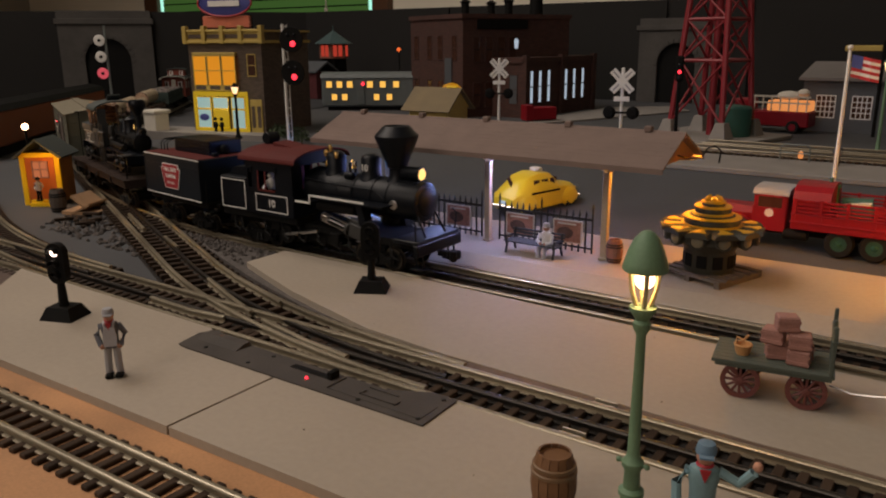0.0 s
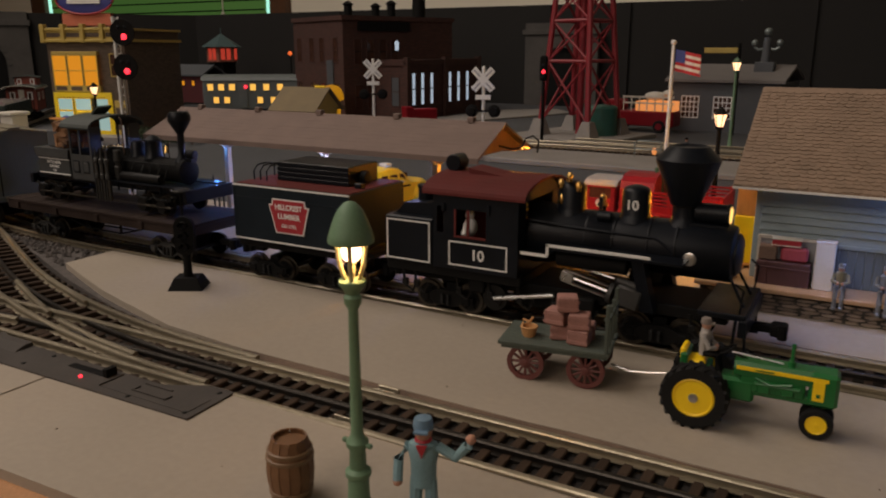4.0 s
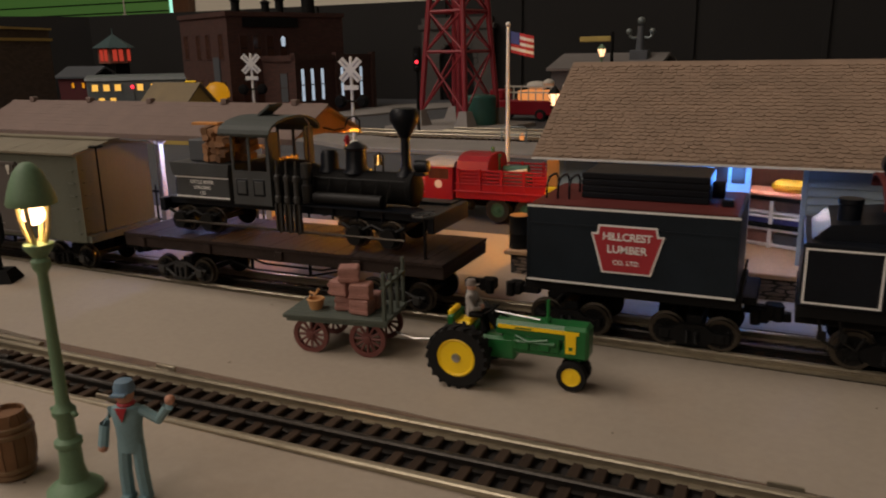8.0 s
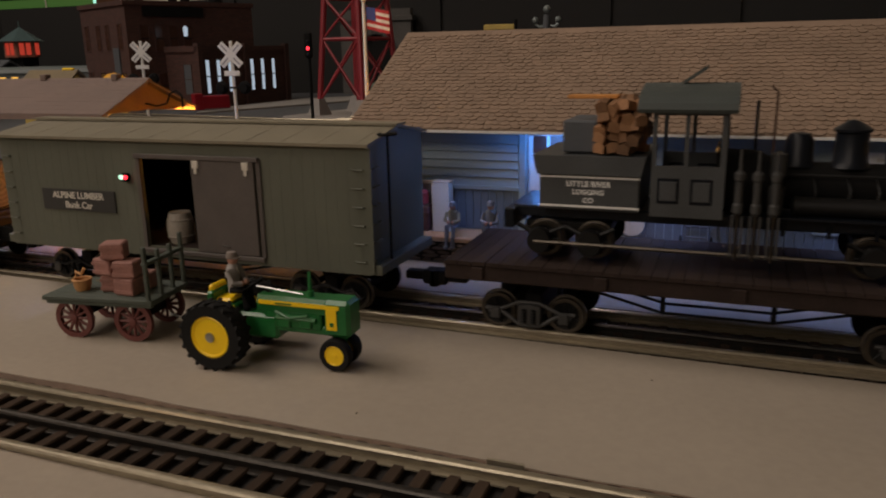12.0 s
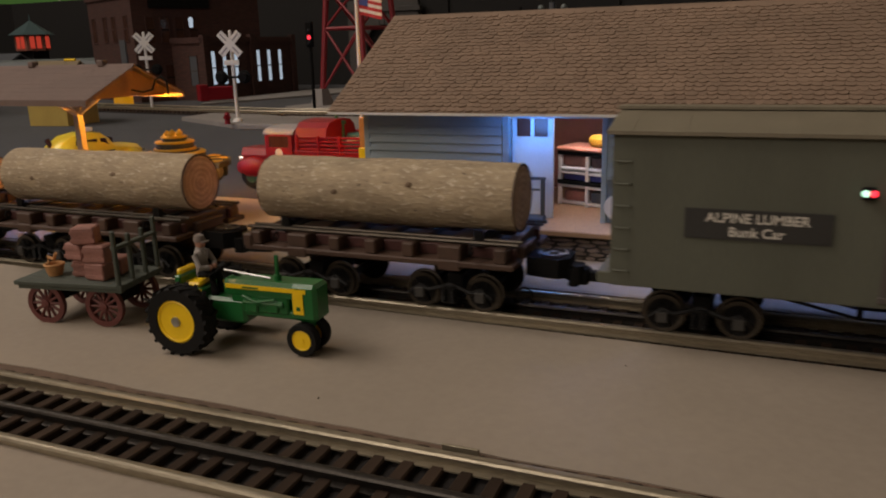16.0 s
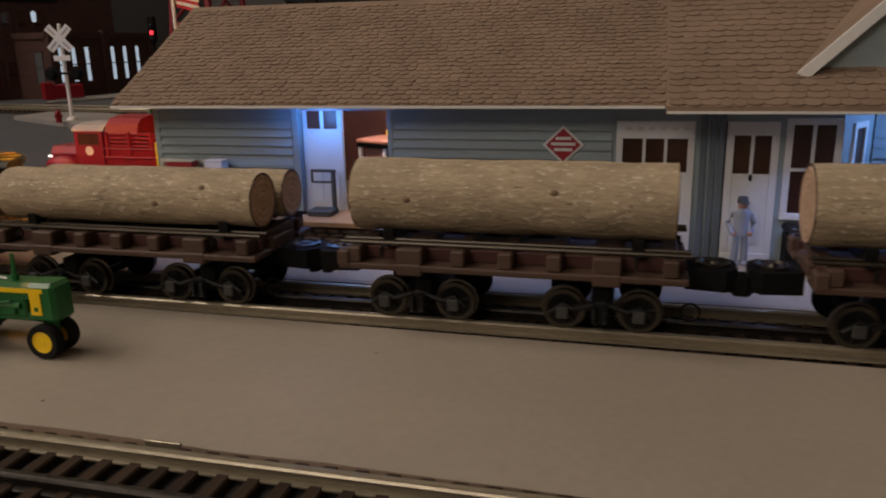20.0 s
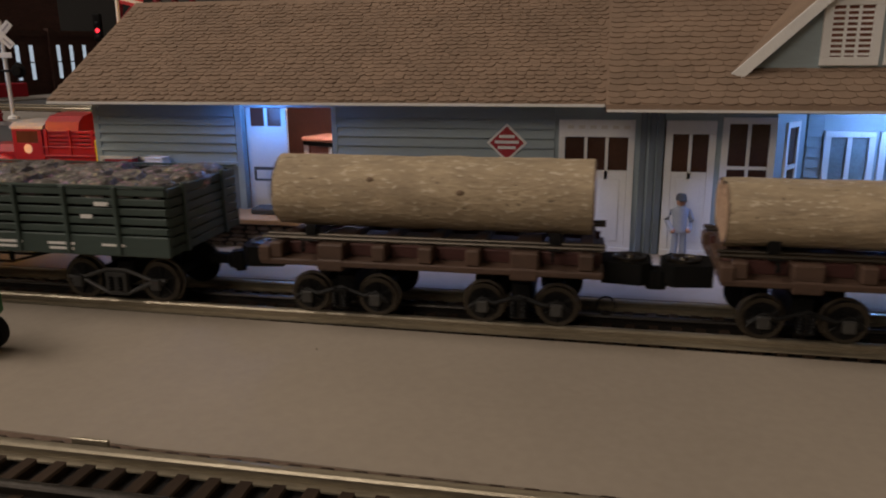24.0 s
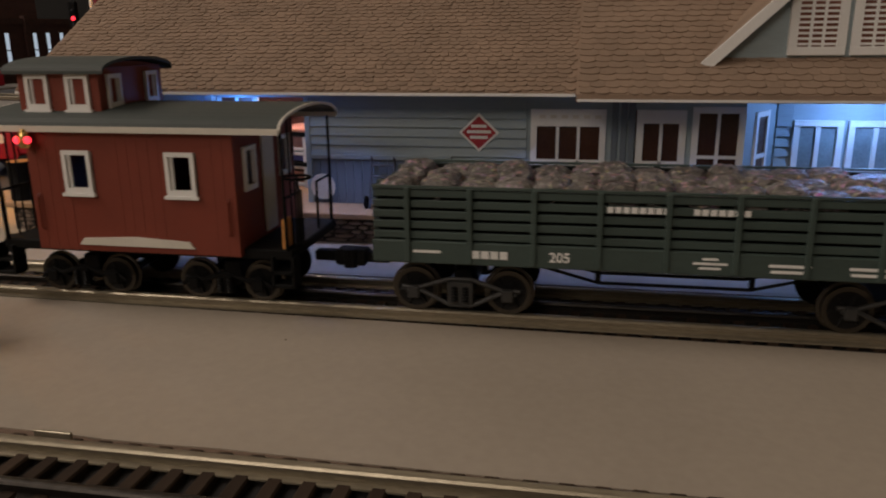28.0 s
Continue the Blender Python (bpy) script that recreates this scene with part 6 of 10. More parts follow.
# gondola ---------------------------------------------------------------
gon = vehicle("gondola_car", -192.95, 15.2, "grey-green slatted gondola car filled with stone", "gondola car")
part("floor", Shape().box(-10.5, 10.5, -2.7, 2.7, 2.1, 2.5), BLACKMAT, gon)
for o in (-1, 1):
    y0, y1 = sorted((2.95 * o, 2.75 * o))
    part("side_sill", Shape().box(-10.6, 10.6, y0, y1, 2.1, 2.92, 0.04), GONDOLA, gon)
    for i in range(5):
        z = 2.99 + i * 0.375
        part("side_plank", Shape().box(-10.55, 10.55, y0 + (0.04 if o < 0 else 0), y1 - (0.04 if o > 0 else 0), z, z + 0.265, 0.025), GONDOLA, gon)
    # black sheet stands in for the shade behind the plank gaps
    part("lining", Shape().box(-10.4, 10.4, 2.62 * o - 0.04, 2.62 * o + 0.04, 2.5, 4.75), BLACKMAT, gon, "black sheet that darkens the gaps between planks")
    part("top_rail", Shape().box(-10.6, 10.6, y0, y1, 4.8, 4.88), GONDOLA, gon)
    for i in range(9):
        x = -9.3 + i * 2.22
        part("rib", Shape().box(x - 0.1, x + 0.1, 2.95 * o - 0.09, 2.95 * o + 0.09, 2.15, 4.85, 0.03), GONDOLA, gon)
for o in (-1, 1):
    x0, x1 = sorted((10.6 * o, 10.4 * o))
    for i in range(7):
        part("end_plank", Shape().box(x0, x1, -2.75, 2.75, 2.15 + i * 0.38, 2.47 + i * 0.38, 0.02), GONDOLA, gon)
    for y in (-1.6, 1.6):
        part("end_rib", Shape().box(10.6 * o - 0.1, 10.6 * o + 0.1, y - 0.14, y + 0.14, 2.1, 4.85, 0.03), GONDOLA, gon)
    coupler(gon, 10.7 * o, o, 1.4)
rnd = random.Random(8)
for i in range(16):
    for j in range(3):
        x, y = -9.75 + i * 1.3 + rnd.uniform(-0.25, 0.25), -1.8 + j * 1.75 + rnd.uniform(-0.2, 0.2)
        m, n = 9, 12
        rings = []
        for q in range(m + 1):
            a = math.pi * (0.02 + 0.96 * q / m)
            ring = []
            for k in range(n):
                b = 2 * math.pi * k / n
                d = Vector((math.sin(a) * math.cos(b), math.sin(a) * math.sin(b), -math.cos(a)))
                d = Vector([math.copysign(abs(c) ** 0.7, c) for c in d])
                h = 1 + 0.16 * noise.noise(d * 2.2 + Vector((i * 3, j * 5, 0))) + rnd.uniform(-0.07, 0.07)
                ring.append((x + 0.72 * h * d.x, y + 0.85 * h * d.y, 4.52 + (0.46 + 0.12 * math.sin(i * 2.1 + j)) * h * d.z))
            rings.append(ring)
        part("lump", Shape().ring(rings, True, False), LOAD, gon, "rough lump of the load with glints painted in")
part("load_base", Shape().box(-10.4, 10.4, -2.55, 2.55, 2.5, 4.6), LOAD, gon)
for x0, n in ((-2.42, 8), (0.36, 7)):
    for i in range(n):
        part("name_bar", Shape().box(x0 + i * 0.262, x0 + i * 0.262 + 0.2, -2.97, -2.92, 4.16, 4.36), WHITE, gon, "small white painted bar")
for i in range(4):
    part("mark_bar", Shape().box(-7.0 + i * 0.33, -6.73 + i * 0.33, -2.99, -2.94, 2.37, 2.64), WHITE, gon)
words("205", 0.36, gon, -3.95, -2.97, 2.5, name="number")
blurbs(gon, 1.0, -2.96, 2.65, (0.5, 1.1, 0.7), 0.08)
for x, w in ((-8.6, 1.0), (3.5, 1.3), (5.9, 1.2), (8.2, 1.0)):
    blurbs(gon, x, -2.96, 2.5, (w,) if w < 1.2 else (w, w * 0.9), 0.1)
blurbs(gon, 7.9, -3.0, 4.1, (0.6,), 0.16)
blurbs(gon, 7.2, -3.0, 3.6, (0.5,), 0.16)
truss_rods(gon, -5.5, 5.5, 2.1, 1.35, (-2.6, 2.6))
truck(gon, -7.55, 1.75, 0.85, "archbar", IRONGREY)
truck(gon, 7.55, 1.75, 0.85, "archbar", IRONGREY)

# caboose -----------------------------------------------------------------
cabo = vehicle("caboose", -212.85, 6.2, "red wooden caboose with a cupola", "caboose")
part("platform_frame", Shape().box(-6.1, 6.1, -2.6, 2.6, 1.85, 2.25, 0.05), BLACKMAT, cabo)
cab_wall, cab_end = {-1: Shape(), 1: Shape()}, {-1: Shape(), 1: Shape()}
for o in (-1, 1):
    y0, y1 = sorted((2.9 * o, 2.75 * o))
    for x0, x1, z0, z1 in ((-4.2, -2.75, 2.0, 6.95), (-1.45, 1.45, 2.0, 6.95), (2.75, 4.2, 2.0, 6.95), (-2.75, -1.45, 2.0, 4.3), (-2.75, -1.45, 5.85, 6.95), (1.45, 2.75, 2.0, 4.3), (1.45, 2.75, 5.85, 6.95)):
        cab_wall[o].box(x0, x1, y0, y1, z0, z1)
    cab_end[o].box(4.05 * o if o > 0 else -4.2, 4.2 if o > 0 else -4.05, -2.75, 2.75, 2.0, 6.95)
carc = [(3.2 * math.sin(radians(a)), 6.78 + 0.66 * max(0.0, math.cos(radians(a))) ** 0.9) for a in range(-90, 91, 12)]
cab_end[-1].prism([(y * 0.9, z - 0.08) for y, z in carc], "x", -4.2, -4.05)
cab_end[1].prism([(y * 0.9, z - 0.08) for y, z in carc], "x", 4.05, 4.2)
cbody = part("body", cab_wall[-1], CABOOSE, cabo, "red board body")
part("side_wall", cab_wall[1], CABOOSE, cbody)
for o in (-1, 1):
    part("end_wall", cab_end[o], CABOOSE, cbody)
for i in range(20):
    x = -4.2 + i * 0.42
    if not (-2.9 < x < -1.2 or 1.2 < x < 2.9):
        part("board", Shape().box(x + 0.004, x + 0.412, -2.912, -2.88, 2.05, 6.85), CABOOSE, cbody)
part("roof", Shape().prism(carc + [(y, z - 0.12) for y, z in carc[::-1]], "x", -6.1, 6.1), CABROOF, cabo, "dark green arched roof")
part("roof_edge", Shape().box(-6.1, 6.1, -3.24, -3.14, 6.6, 6.82).box(-6.1, 6.1, 3.14, 3.24, 6.6, 6.82), OFFWHITE, cabo, "cream roof edge")
for e in (-6.12, 6.12):
    part("end_arch", Shape().prism([(y * 1.01, z + 0.0) for y, z in carc] + [(y * 0.99, z - 0.1) for y, z in carc[::-1]], "x", e - 0.04, e + 0.04), OFFWHITE, cabo, "cream arched roof end")
part("inner_floor", Shape().box(-4.1, 4.1, -2.75, 2.75, 2.25, 2.4), DECKWOOD, cabo)


def small_window(parent, x, z, w, h, y, axis="y"):
    f = Shape()
    t = 0.16
    for a in ((x - w / 2 - t, x + w / 2 + t, z - h / 2 - t * 1.3, z - h / 2), (x - w / 2 - t, x + w / 2 + t, z + h / 2, z + h / 2 + t), (x - w / 2 - t, x - w / 2, z - h / 2, z + h / 2), (x + w / 2, x + w / 2 + t, z - h / 2, z + h / 2)):
        if axis == "y":
            f.box(a[0], a[1], y - 0.1, y + 0.06, a[2], a[3])
        else:
            f.box(y - 0.06, y + 0.1, a[0], a[1], a[2], a[3])
    wf = part("window_frame", f, WHITE, parent, "white window frame")
    b = Shape()
    if axis == "y":
        b.box(x - w / 2, x - w / 2 + 0.12, y + 0.0, y + 0.1, z - h / 2, z + h / 2).box(x - w / 2 - 0.25, x + w / 2 + 0.25, y - 0.16, y, z - h / 2 - 0.32, z - h / 2 - 0.2)
    else:
        b.box(y - 0.06, y + 0.02, x + w / 2 - 0.1, x + w / 2, z - h / 2, z + h / 2)
    part("glazing_bar", b, WHITE, wf)
    return wf


for x in (-2.1, 2.1):
    small_window(cabo, x, 5.1, 0.85, 1.25, -2.92)
    small_window(cabo, x, 5.1, 0.85, 1.25, 2.94)
for y in (-1.7, 1.7):
    w = small_window(cabo, y, 5.2, 0.7, 1.3, 4.22, "x")
    part("pane", Shape().box(4.2, 4.215, y - 0.35, y + 0.35, 4.55, 5.85), DARKGLASS, w)
part("end_door", Shape().box(4.2, 4.3, -0.55, 0.55, 2.4, 6.5, 0.03), OFFWHITE, cabo, "cream end door")
cup = part("cupola", Shape().box(-4.7, -1.3, -2.2, -2.05, 7.0, 8.85).box(-4.7, -1.3, 2.05, 2.2, 7.0, 8.85).box(-4.7, -4.55, -2.05, 2.05, 7.0, 8.85).box(-1.45, -1.3, -2.05, 2.05, 7.0, 8.85).prism([(y * 0.7, 8.62 + (z - 6.75) * 0.6) for y, z in carc], "x", -4.6, -1.4), CABOOSE, cabo, "red cupola")
part("cupola_roof", Shape().prism([(y * 0.78, 8.75 + (z - 6.75) * 0.7) for y, z in carc] + [(y * 0.78, 8.63 + (z - 6.75) * 0.7) for y, z in carc[::-1]], "x", -5.1, -0.9), CABROOF, cup, "dark green cupola roof")
for x in (-3.85, -2.15):
    small_window(cup, x, 8.0, 0.65, 0.95, -2.22)
for y in (-1.3, 1.3):
    small_window(cup, y, 8.0, 0.55, 0.9, -1.28, "x")
part("truss_board", Shape().prism([(-2.4, 2.25), (-2.2, 2.5), (0, 2.62), (2.2, 2.5), (2.4, 2.25)], "y", -3.0, -2.9), OFFWHITE, cabo, "cream curved truss board")
for x in (-3.9, 3.9):
    part("grab_iron", Shape().tube([(x, -2.92, 2.8), (x, -3.05, 2.9), (x, -3.05, 4.1), (x, -2.92, 4.2)], 0.05, 6), CABOOSE, cabo)
mk = part("marker_lamp", Shape().lathe([(0.2, 6.0), (0.24, 6.1), (0.24, 6.5), (0.1, 6.7)], (-3.95, -3.2, 0), 12), BRASS, cabo, "brass marker lamp")
for dx in (-0.22, 0.22):
    part("red_lens", Shape().ball((-3.95 + dx, -3.35, 6.3), 0.14), G_RED, mk, "glowing red lens")
for o in (-1, 1):
    x = 5.9 * o
    for y in (-2.5, -0.9, 0.9, 2.5):
        part("railing_post", Shape().cyl((x, y, 2.2), (x, y, 4.2), 0.05, n=6), BLACKMAT, cabo)
    part("railing_bar", Shape().tube([(x, -2.5, 4.2), (x, -0.9, 4.2)], 0.05, 6).tube([(x, 0.9, 4.2), (x, 2.5, 4.2)], 0.05, 6), BLACKMAT, cabo)
    part("roof_post", Shape().cyl((x, -2.6, 2.2), (x, -2.6, 6.7), 0.06, n=6), BLACKMAT, cabo)
    part("roof_post", Shape().cyl((x, 2.6, 2.2), (x, 2.6, 6.7), 0.06, n=6), BLACKMAT, cabo)
    part("end_ladder", Shape().tube([(x, -1.9, 2.2), (x, -1.9, 7.0)], 0.04, 6).tube([(x, -1.5, 2.2), (x, -1.5, 7.0)], 0.04, 6), BLACKMAT, cabo)
    part("step", Shape().box(x - 0.6, x + 0.3, -2.8, -2.1, 0.8, 0.95, 0.03).box(x - 0.6, x - 0.5, -2.8, -2.1, 0.8, 2.0).box(x + 0.2, x + 0.3, -2.8, -2.1, 0.8, 2.0).box(x - 0.6, x + 0.3, -2.8, -2.2, 1.35, 1.45), BLACKMAT, cabo)
    coupler(cabo, 6.1 * o, o, 1.4)
part("brake_wheel", Shape().torus((5.9, -1.2, 4.75), 0.5, 0.05, "z").cyl((5.9, -1.2, 2.2), (5.9, -1.2, 4.8), 0.06, n=6), BLACKMAT, cabo)
# orange light on this board is put into its colour
part("end_panel", Shape().box(5.75, 5.85, -2.6, -1.9, 2.3, 3.4), WOODORANGE, cabo, "end board with orange light put into its colour")
truck(cabo, -3.1, 1.35, 0.75, "wave", BLACKMAT)
truck(cabo, 3.1, 1.35, 0.75, "wave", BLACKMAT)


# ---- things on the platforms ----
def multi(name, pieces):
    """One mesh of several coloured pieces."""
    v, f, s, mi, mats = [], [], [], [], []
    for sh, m in pieces:
        if m not in mats:
            mats.append(m)
        k = len(v)
        v += sh.v
        f += [[k + i for i in q] for q in sh.f]
        s += sh.s
        mi += [mats.index(m)] * len(sh.f)
    big = Shape()
    big.v, big.f, big.s = v, f, s
    me = big.mesh(name)
    for m in mats:
        me.materials.append(m)
    me.polygons.foreach_set("material_index", mi)
    return me


def doll(name, x, y, z, rz, label, coat, trousers, hat, wave=False, sit=False, h=3.75, group="painted figures", tied=False, apron=None):
    k = h / 3.75
    body, legs, skin, top = Shape(), Shape(), Shape(), Shape()
    drop = 1.0 if sit else 0.0
    for o in (-1, 1):
        if sit:
            legs.tube([(0.25 * o, 0, 1.75 - drop), (0.27 * o, -0.75, 1.75 - drop), (0.27 * o, -0.85, 0.9 - drop), (0.27 * o, -0.85, 0.1 - drop)], 0.2, 8)
            legs.box(0.27 * o - 0.16, 0.27 * o + 0.16, -1.3, -0.65, -0.05 - drop, 0.2 - drop, 0.05)
        else:
            legs.tube([(0.2 * o, 0, 1.85), (0.24 * o, -0.04, 0.95), (0.27 * o, 0.02, 0.12)], 0.19, 8)
            legs.box(0.25 * o - 0.17, 0.25 * o + 0.17, -0.45, 0.2, 0, 0.22, 0.06)
    rings = []
    for zz, a, b in ((1.6, 0.36, 0.27), (1.9, 0.37, 0.28), (2.3, 0.38, 0.28), (2.7, 0.46, 0.30), (2.92, 0.42, 0.26), (3.05, 0.16, 0.15)):
        rings.append([(a * math.cos(q * math.pi / 6), b * math.sin(q * math.pi / 6), zz - drop) for q in range(12)])
    body.ring(rings)
    for o in (-1, 1):
        if wave and o > 0:
            p = [(0.4, 0, 2.85), (0.95, -0.1, 2.6), (1.3, -0.2, 3.05), (1.38, -0.22, 3.25)]
        elif wave:
            p = [(-0.42, 0, 2.82), (-0.74, 0.06, 2.32), (-0.72, -0.2, 1.75)]
        elif sit:
            p = [(0.5 * o, 0, 2.8 - drop), (0.62 * o, -0.3, 2.2 - drop), (0.2 * o, -0.6, 2.1 - drop)]
        else:
            p = [(0.42 * o, 0, 2.82), (0.68 * o, 0.12, 2.28), (0.5 * o, -0.16, 1.85), (0.42 * o, -0.24, 1.75)]
        body.tube(p, 0.15, 8)
        skin.ball(p[-1], 0.15, 8, 6)
    skin.ball((0, -0.03, 3.3 - drop), 0.26, 12, 8, sz=1.15)
    top.lathe([(0.29, 3.38 - drop), (0.30, 3.5 - drop), (0.24, 3.7 - drop), (0.05, 3.75 - drop)], (0, 0, 0), 12).box(-0.2, 0.2, -0.45, -0.2, 3.38 - drop, 3.44 - drop)
    scarf = Shape().lathe([(0.2, 2.95 - drop), (0.26, 3.02 - drop), (0.2, 3.12 - drop)], (0, 0, 0), 10).prism([(-0.16, 3.0 - drop), (0.16, 3.0 - drop), (0, 2.6 - drop)], "y", -0.36, -0.3)
    bib, shoes = Shape(), Shape()
    if apron:
        bib.prism([(-0.30, 1.75), (0.30, 1.75), (0.34, 2.2), (0.24, 2.78), (-0.24, 2.78), (-0.34, 2.2)], "y", -0.36, -0.22)
        for o in (-1, 1):
            bib.tube([(0.2 * o, -0.31, 2.75), (0.22 * o, -0.27, 2.92), (0.24 * o, -0.05, 3.02)], 0.07, 6)
            shoes.box(0.25 * o - 0.19, 0.25 * o + 0.19, -0.48, 0.22, 0, 0.25, 0.07)
    for s in (body, legs, skin, top, scarf, bib, shoes):
        s.v = [p * k for p in s.v]
    me = multi(name, [(body, coat), (legs, trousers), (skin, SKIN), (top, hat), (scarf, SIGNRED if tied else coat)] + ([(bib, apron), (shoes, BLACKMAT)] if apron else []))
    ob = new(name, me)
    ob.matrix_basis = cm(x, y, z, 0, 0, rz)
    return tagged(ob, label, "figurine", group)


doll("figurine", -33.9, 19.4, 0, 50, "grey-painted engineer figurine in pale overalls on the platform", mat("doll_slate", (0.10, 0.105, 0.125), 0.7), mat("doll_overalls", (0.33, 0.32, 0.33), 0.7), DOLLGREY, h=3.6, tied=True, apron=mat("doll_bib", (0.42, 0.42, 0.45), 0.7))
doll("figurine", -5.8, 22.3, fore_z(-5.8), 20, "blue-green overalled figurine with a red scarf waving", DENIM, DENIM, mat("doll_cap_blue", (0.12, 0.2, 0.28), 0.7), wave=True, h=4.1, tied=True)
doll("figurine", -25.9, 49.75, 0.4, 0, "white-shirted figurine sitting on the platform bench", WHITE, DOLLGREY, DOLLWHITE, sit=True, h=3.5)
doll("figurine", 4.5, 48.9, 1.95, 0, "pale figurine sitting on the station platform's edge", mat("doll_khaki", (0.19, 0.17, 0.11), 0.7), DOLLDARK, DOLLDARK, sit=True, h=2.4)
doll("figurine", 6.6, 48.9, 1.95, 0, "grey figurine sitting on the station platform's edge", DOLLDARK, DOLLDARK, DOLLDARK, sit=True, h=2.6)
doll("figurine", 29.2, 49.6, 0.4, 10, "pale blue overalled figurine standing before the station door", mat("doll_pale_blue", (0.33, 0.36, 0.42), 0.7), mat("doll_faded_blue", (0.27, 0.30, 0.36), 0.7), SLATE, h=3.1)
doll("figurine", -12.9, 90.5, 2.95, 0, "small dark figurine standing beside the back track", SLATE, BLACKMAT, BLACKMAT, h=2.5)
doll("figurine", -82.4, 41.2, -0.35, 30, "small dark figurine on the shed's steps", DOLLGREY, BLACKMAT, BLACKMAT, h=2.6)

# tractor ----------------------------------------------------------------
tr = thing("toy_tractor", -0.1, 36.05, mid_z(0), "green toy tractor with yellow wheels on the platform", "tractor", rz=2.5)


def tyre_mesh(r, w, lugs):
    s = Shape().lathe([(r * 0.62, -w / 2), (r * 0.92, -w / 2), (r * 0.97, -w * 0.3), (r * 0.985, 0), (r * 0.97, w * 0.3), (r * 0.92, w / 2), (r * 0.62, w / 2), (r * 0.60, 0)], (0, 0, 0), 32, "y", True, True)
    return s


def tractor_wheel(parent, x, y, z, r, w, lugs, side):
    t = part("tyre", tyre_mesh(r, w, lugs), RUBBER, parent, "black treaded tyre", cm(x, y, z))
    lug = Shape().box(-0.07, 0.07, -w * 0.3, w * 0.3, -0.08, 0.035).mesh("lug")
    lug.materials.append(RUBBER)
    for i in range(lugs):
        for o in (-1, 1):
            a = 2 * math.pi * (i + (0.5 if o > 0 else 0)) / lugs
            part("lug", lug, RUBBER, t, at=Matrix.Rotation(-a, 4, "Y") @ Matrix.Translation((0, o * w * 0.24 * U, r * 0.97 * U)) @ Matrix.Rotation(o * 0.5, 4, "Z"))
    rim = part("rim", Shape().lathe([(r * 0.64, side * w * 0.42), (r * 0.57, side * w * 0.48), (r * 0.52, side * w * 0.44), (r * 0.47, side * w * 0.02), (r * 0.28, -side * w * 0.06), (r * 0.16, -side * w * 0.04), (r * 0.12, side * w * 0.22), (0.02, side * w * 0.24)], (0, 0, 0), 28, "y").lathe([(r * 0.64, -w * 0.4), (r * 0.64, w * 0.4), (r * 0.60, w * 0.4), (r * 0.60, -w * 0.4)], (0, 0, 0), 28, "y", True, True), YELLOW, t, "yellow wheel rim")
    part("hub", Shape().lathe([(0.16 * r, side * w * 0.2), (0.14 * r, side * w * 0.5), (0.05 * r, side * w * 0.52)], (0, 0, 0), 12, "y"), STEEL if lugs > 16 else YELLOW, t)
    for i in range(6 if lugs > 16 else 0):
        a = i * math.pi / 3
        part("wheel_bolt", Shape().ball((0.4 * r * math.cos(a), side * w * 0.22, 0.4 * r * math.sin(a)), 0.06, 6, 4), YELLOW, t)


tractor_wheel(tr, 0, -1.45, 1.36, 1.38, 0.8, 20, -1)
tractor_wheel(tr, 0, 1.45, 1.36, 1.38, 0.8, 20, 1)
tractor_wheel(tr, 4.62, -0.42, 0.64, 0.66, 0.42, 0, -1)
tractor_wheel(tr, 4.62, 0.42, 0.64, 0.66, 0.42, 0, 1)
part("axle", Shape().cyl((0, -1.4, 1.36), (0, 1.4, 1.36), 0.24, n=10).lathe([(0.5, -0.7), (0.6, -0.5), (0.6, 0.5), (0.5, 0.7)], (0, 0, 1.36), 14, "y"), GREEN, tr)
part("chassis", Shape().box(-0.5, 2.2, -0.5, 0.5, 1.0, 2.0, 0.12).box(2.0, 4.9, -0.42, 0.42, 1.35, 1.7, 0.06), GREEN, tr)
part("engine_block", Shape().box(1.6, 4.1, -0.48, 0.48, 1.5, 2.25, 0.08).cyl((2.2, -0.5, 1.95), (3.9, -0.5, 1.95), 0.12, n=8).box(2.3, 2.8, -0.6, -0.4, 1.55, 2.1, 0.05).box(3.2, 3.7, -0.6, -0.4, 1.6, 2.0, 0.05).tube([(2.2, -0.56, 2.2), (2.8, -0.62, 2.0), (3.6, -0.6, 2.15)], 0.06, 6), GREEN, tr)
part("hood", Shape().prism([(-0.5, 2.2), (-0.52, 2.5), (-0.4, 2.78), (0.4, 2.78), (0.52, 2.5), (0.5, 2.2)], "x", 1.35, 4.95), GREEN, tr, "green bonnet with yellow stripe")
part("grille", Shape().box(4.2, 5.3, -0.54, 0.54, 1.35, 2.8, 0.14), GREEN, tr)
part("stripe", Shape().box(1.45, 4.9, -0.56, -0.52, 2.46, 2.62).box(4.35, 4.78, -0.575, -0.54, 1.65, 2.46).box(1.45, 4.9, 0.52, 0.56, 2.46, 2.62), YELLOW, tr, "yellow side stripe")
part("maker_mark", Shape().box(2.2, 2.9, -0.575, -0.56, 2.5, 2.56).box(4.5, 4.65, -0.59, -0.575, 1.8, 1.95), GREEN, tr)
part("exhaust", Shape().cyl((3.5, -0.1, 2.7), (3.5, -0.1, 3.0), 0.14, n=10).cyl((3.5, -0.1, 3.0), (3.5, -0.1, 3.75), 0.075, n=8), GREEN, tr)
part("front_pedestal", Shape().box(4.4, 4.85, -0.2, 0.2, 0.55, 1.5, 0.06), GREEN, tr)
part("seat", Shape().box(-0.6, 0.2, -0.5, 0.5, 2.3, 2.5, 0.08).box(-0.85, -0.6, -0.5, 0.5, 2.4, 3.0, 0.08), YELLOW, tr, "yellow seat")
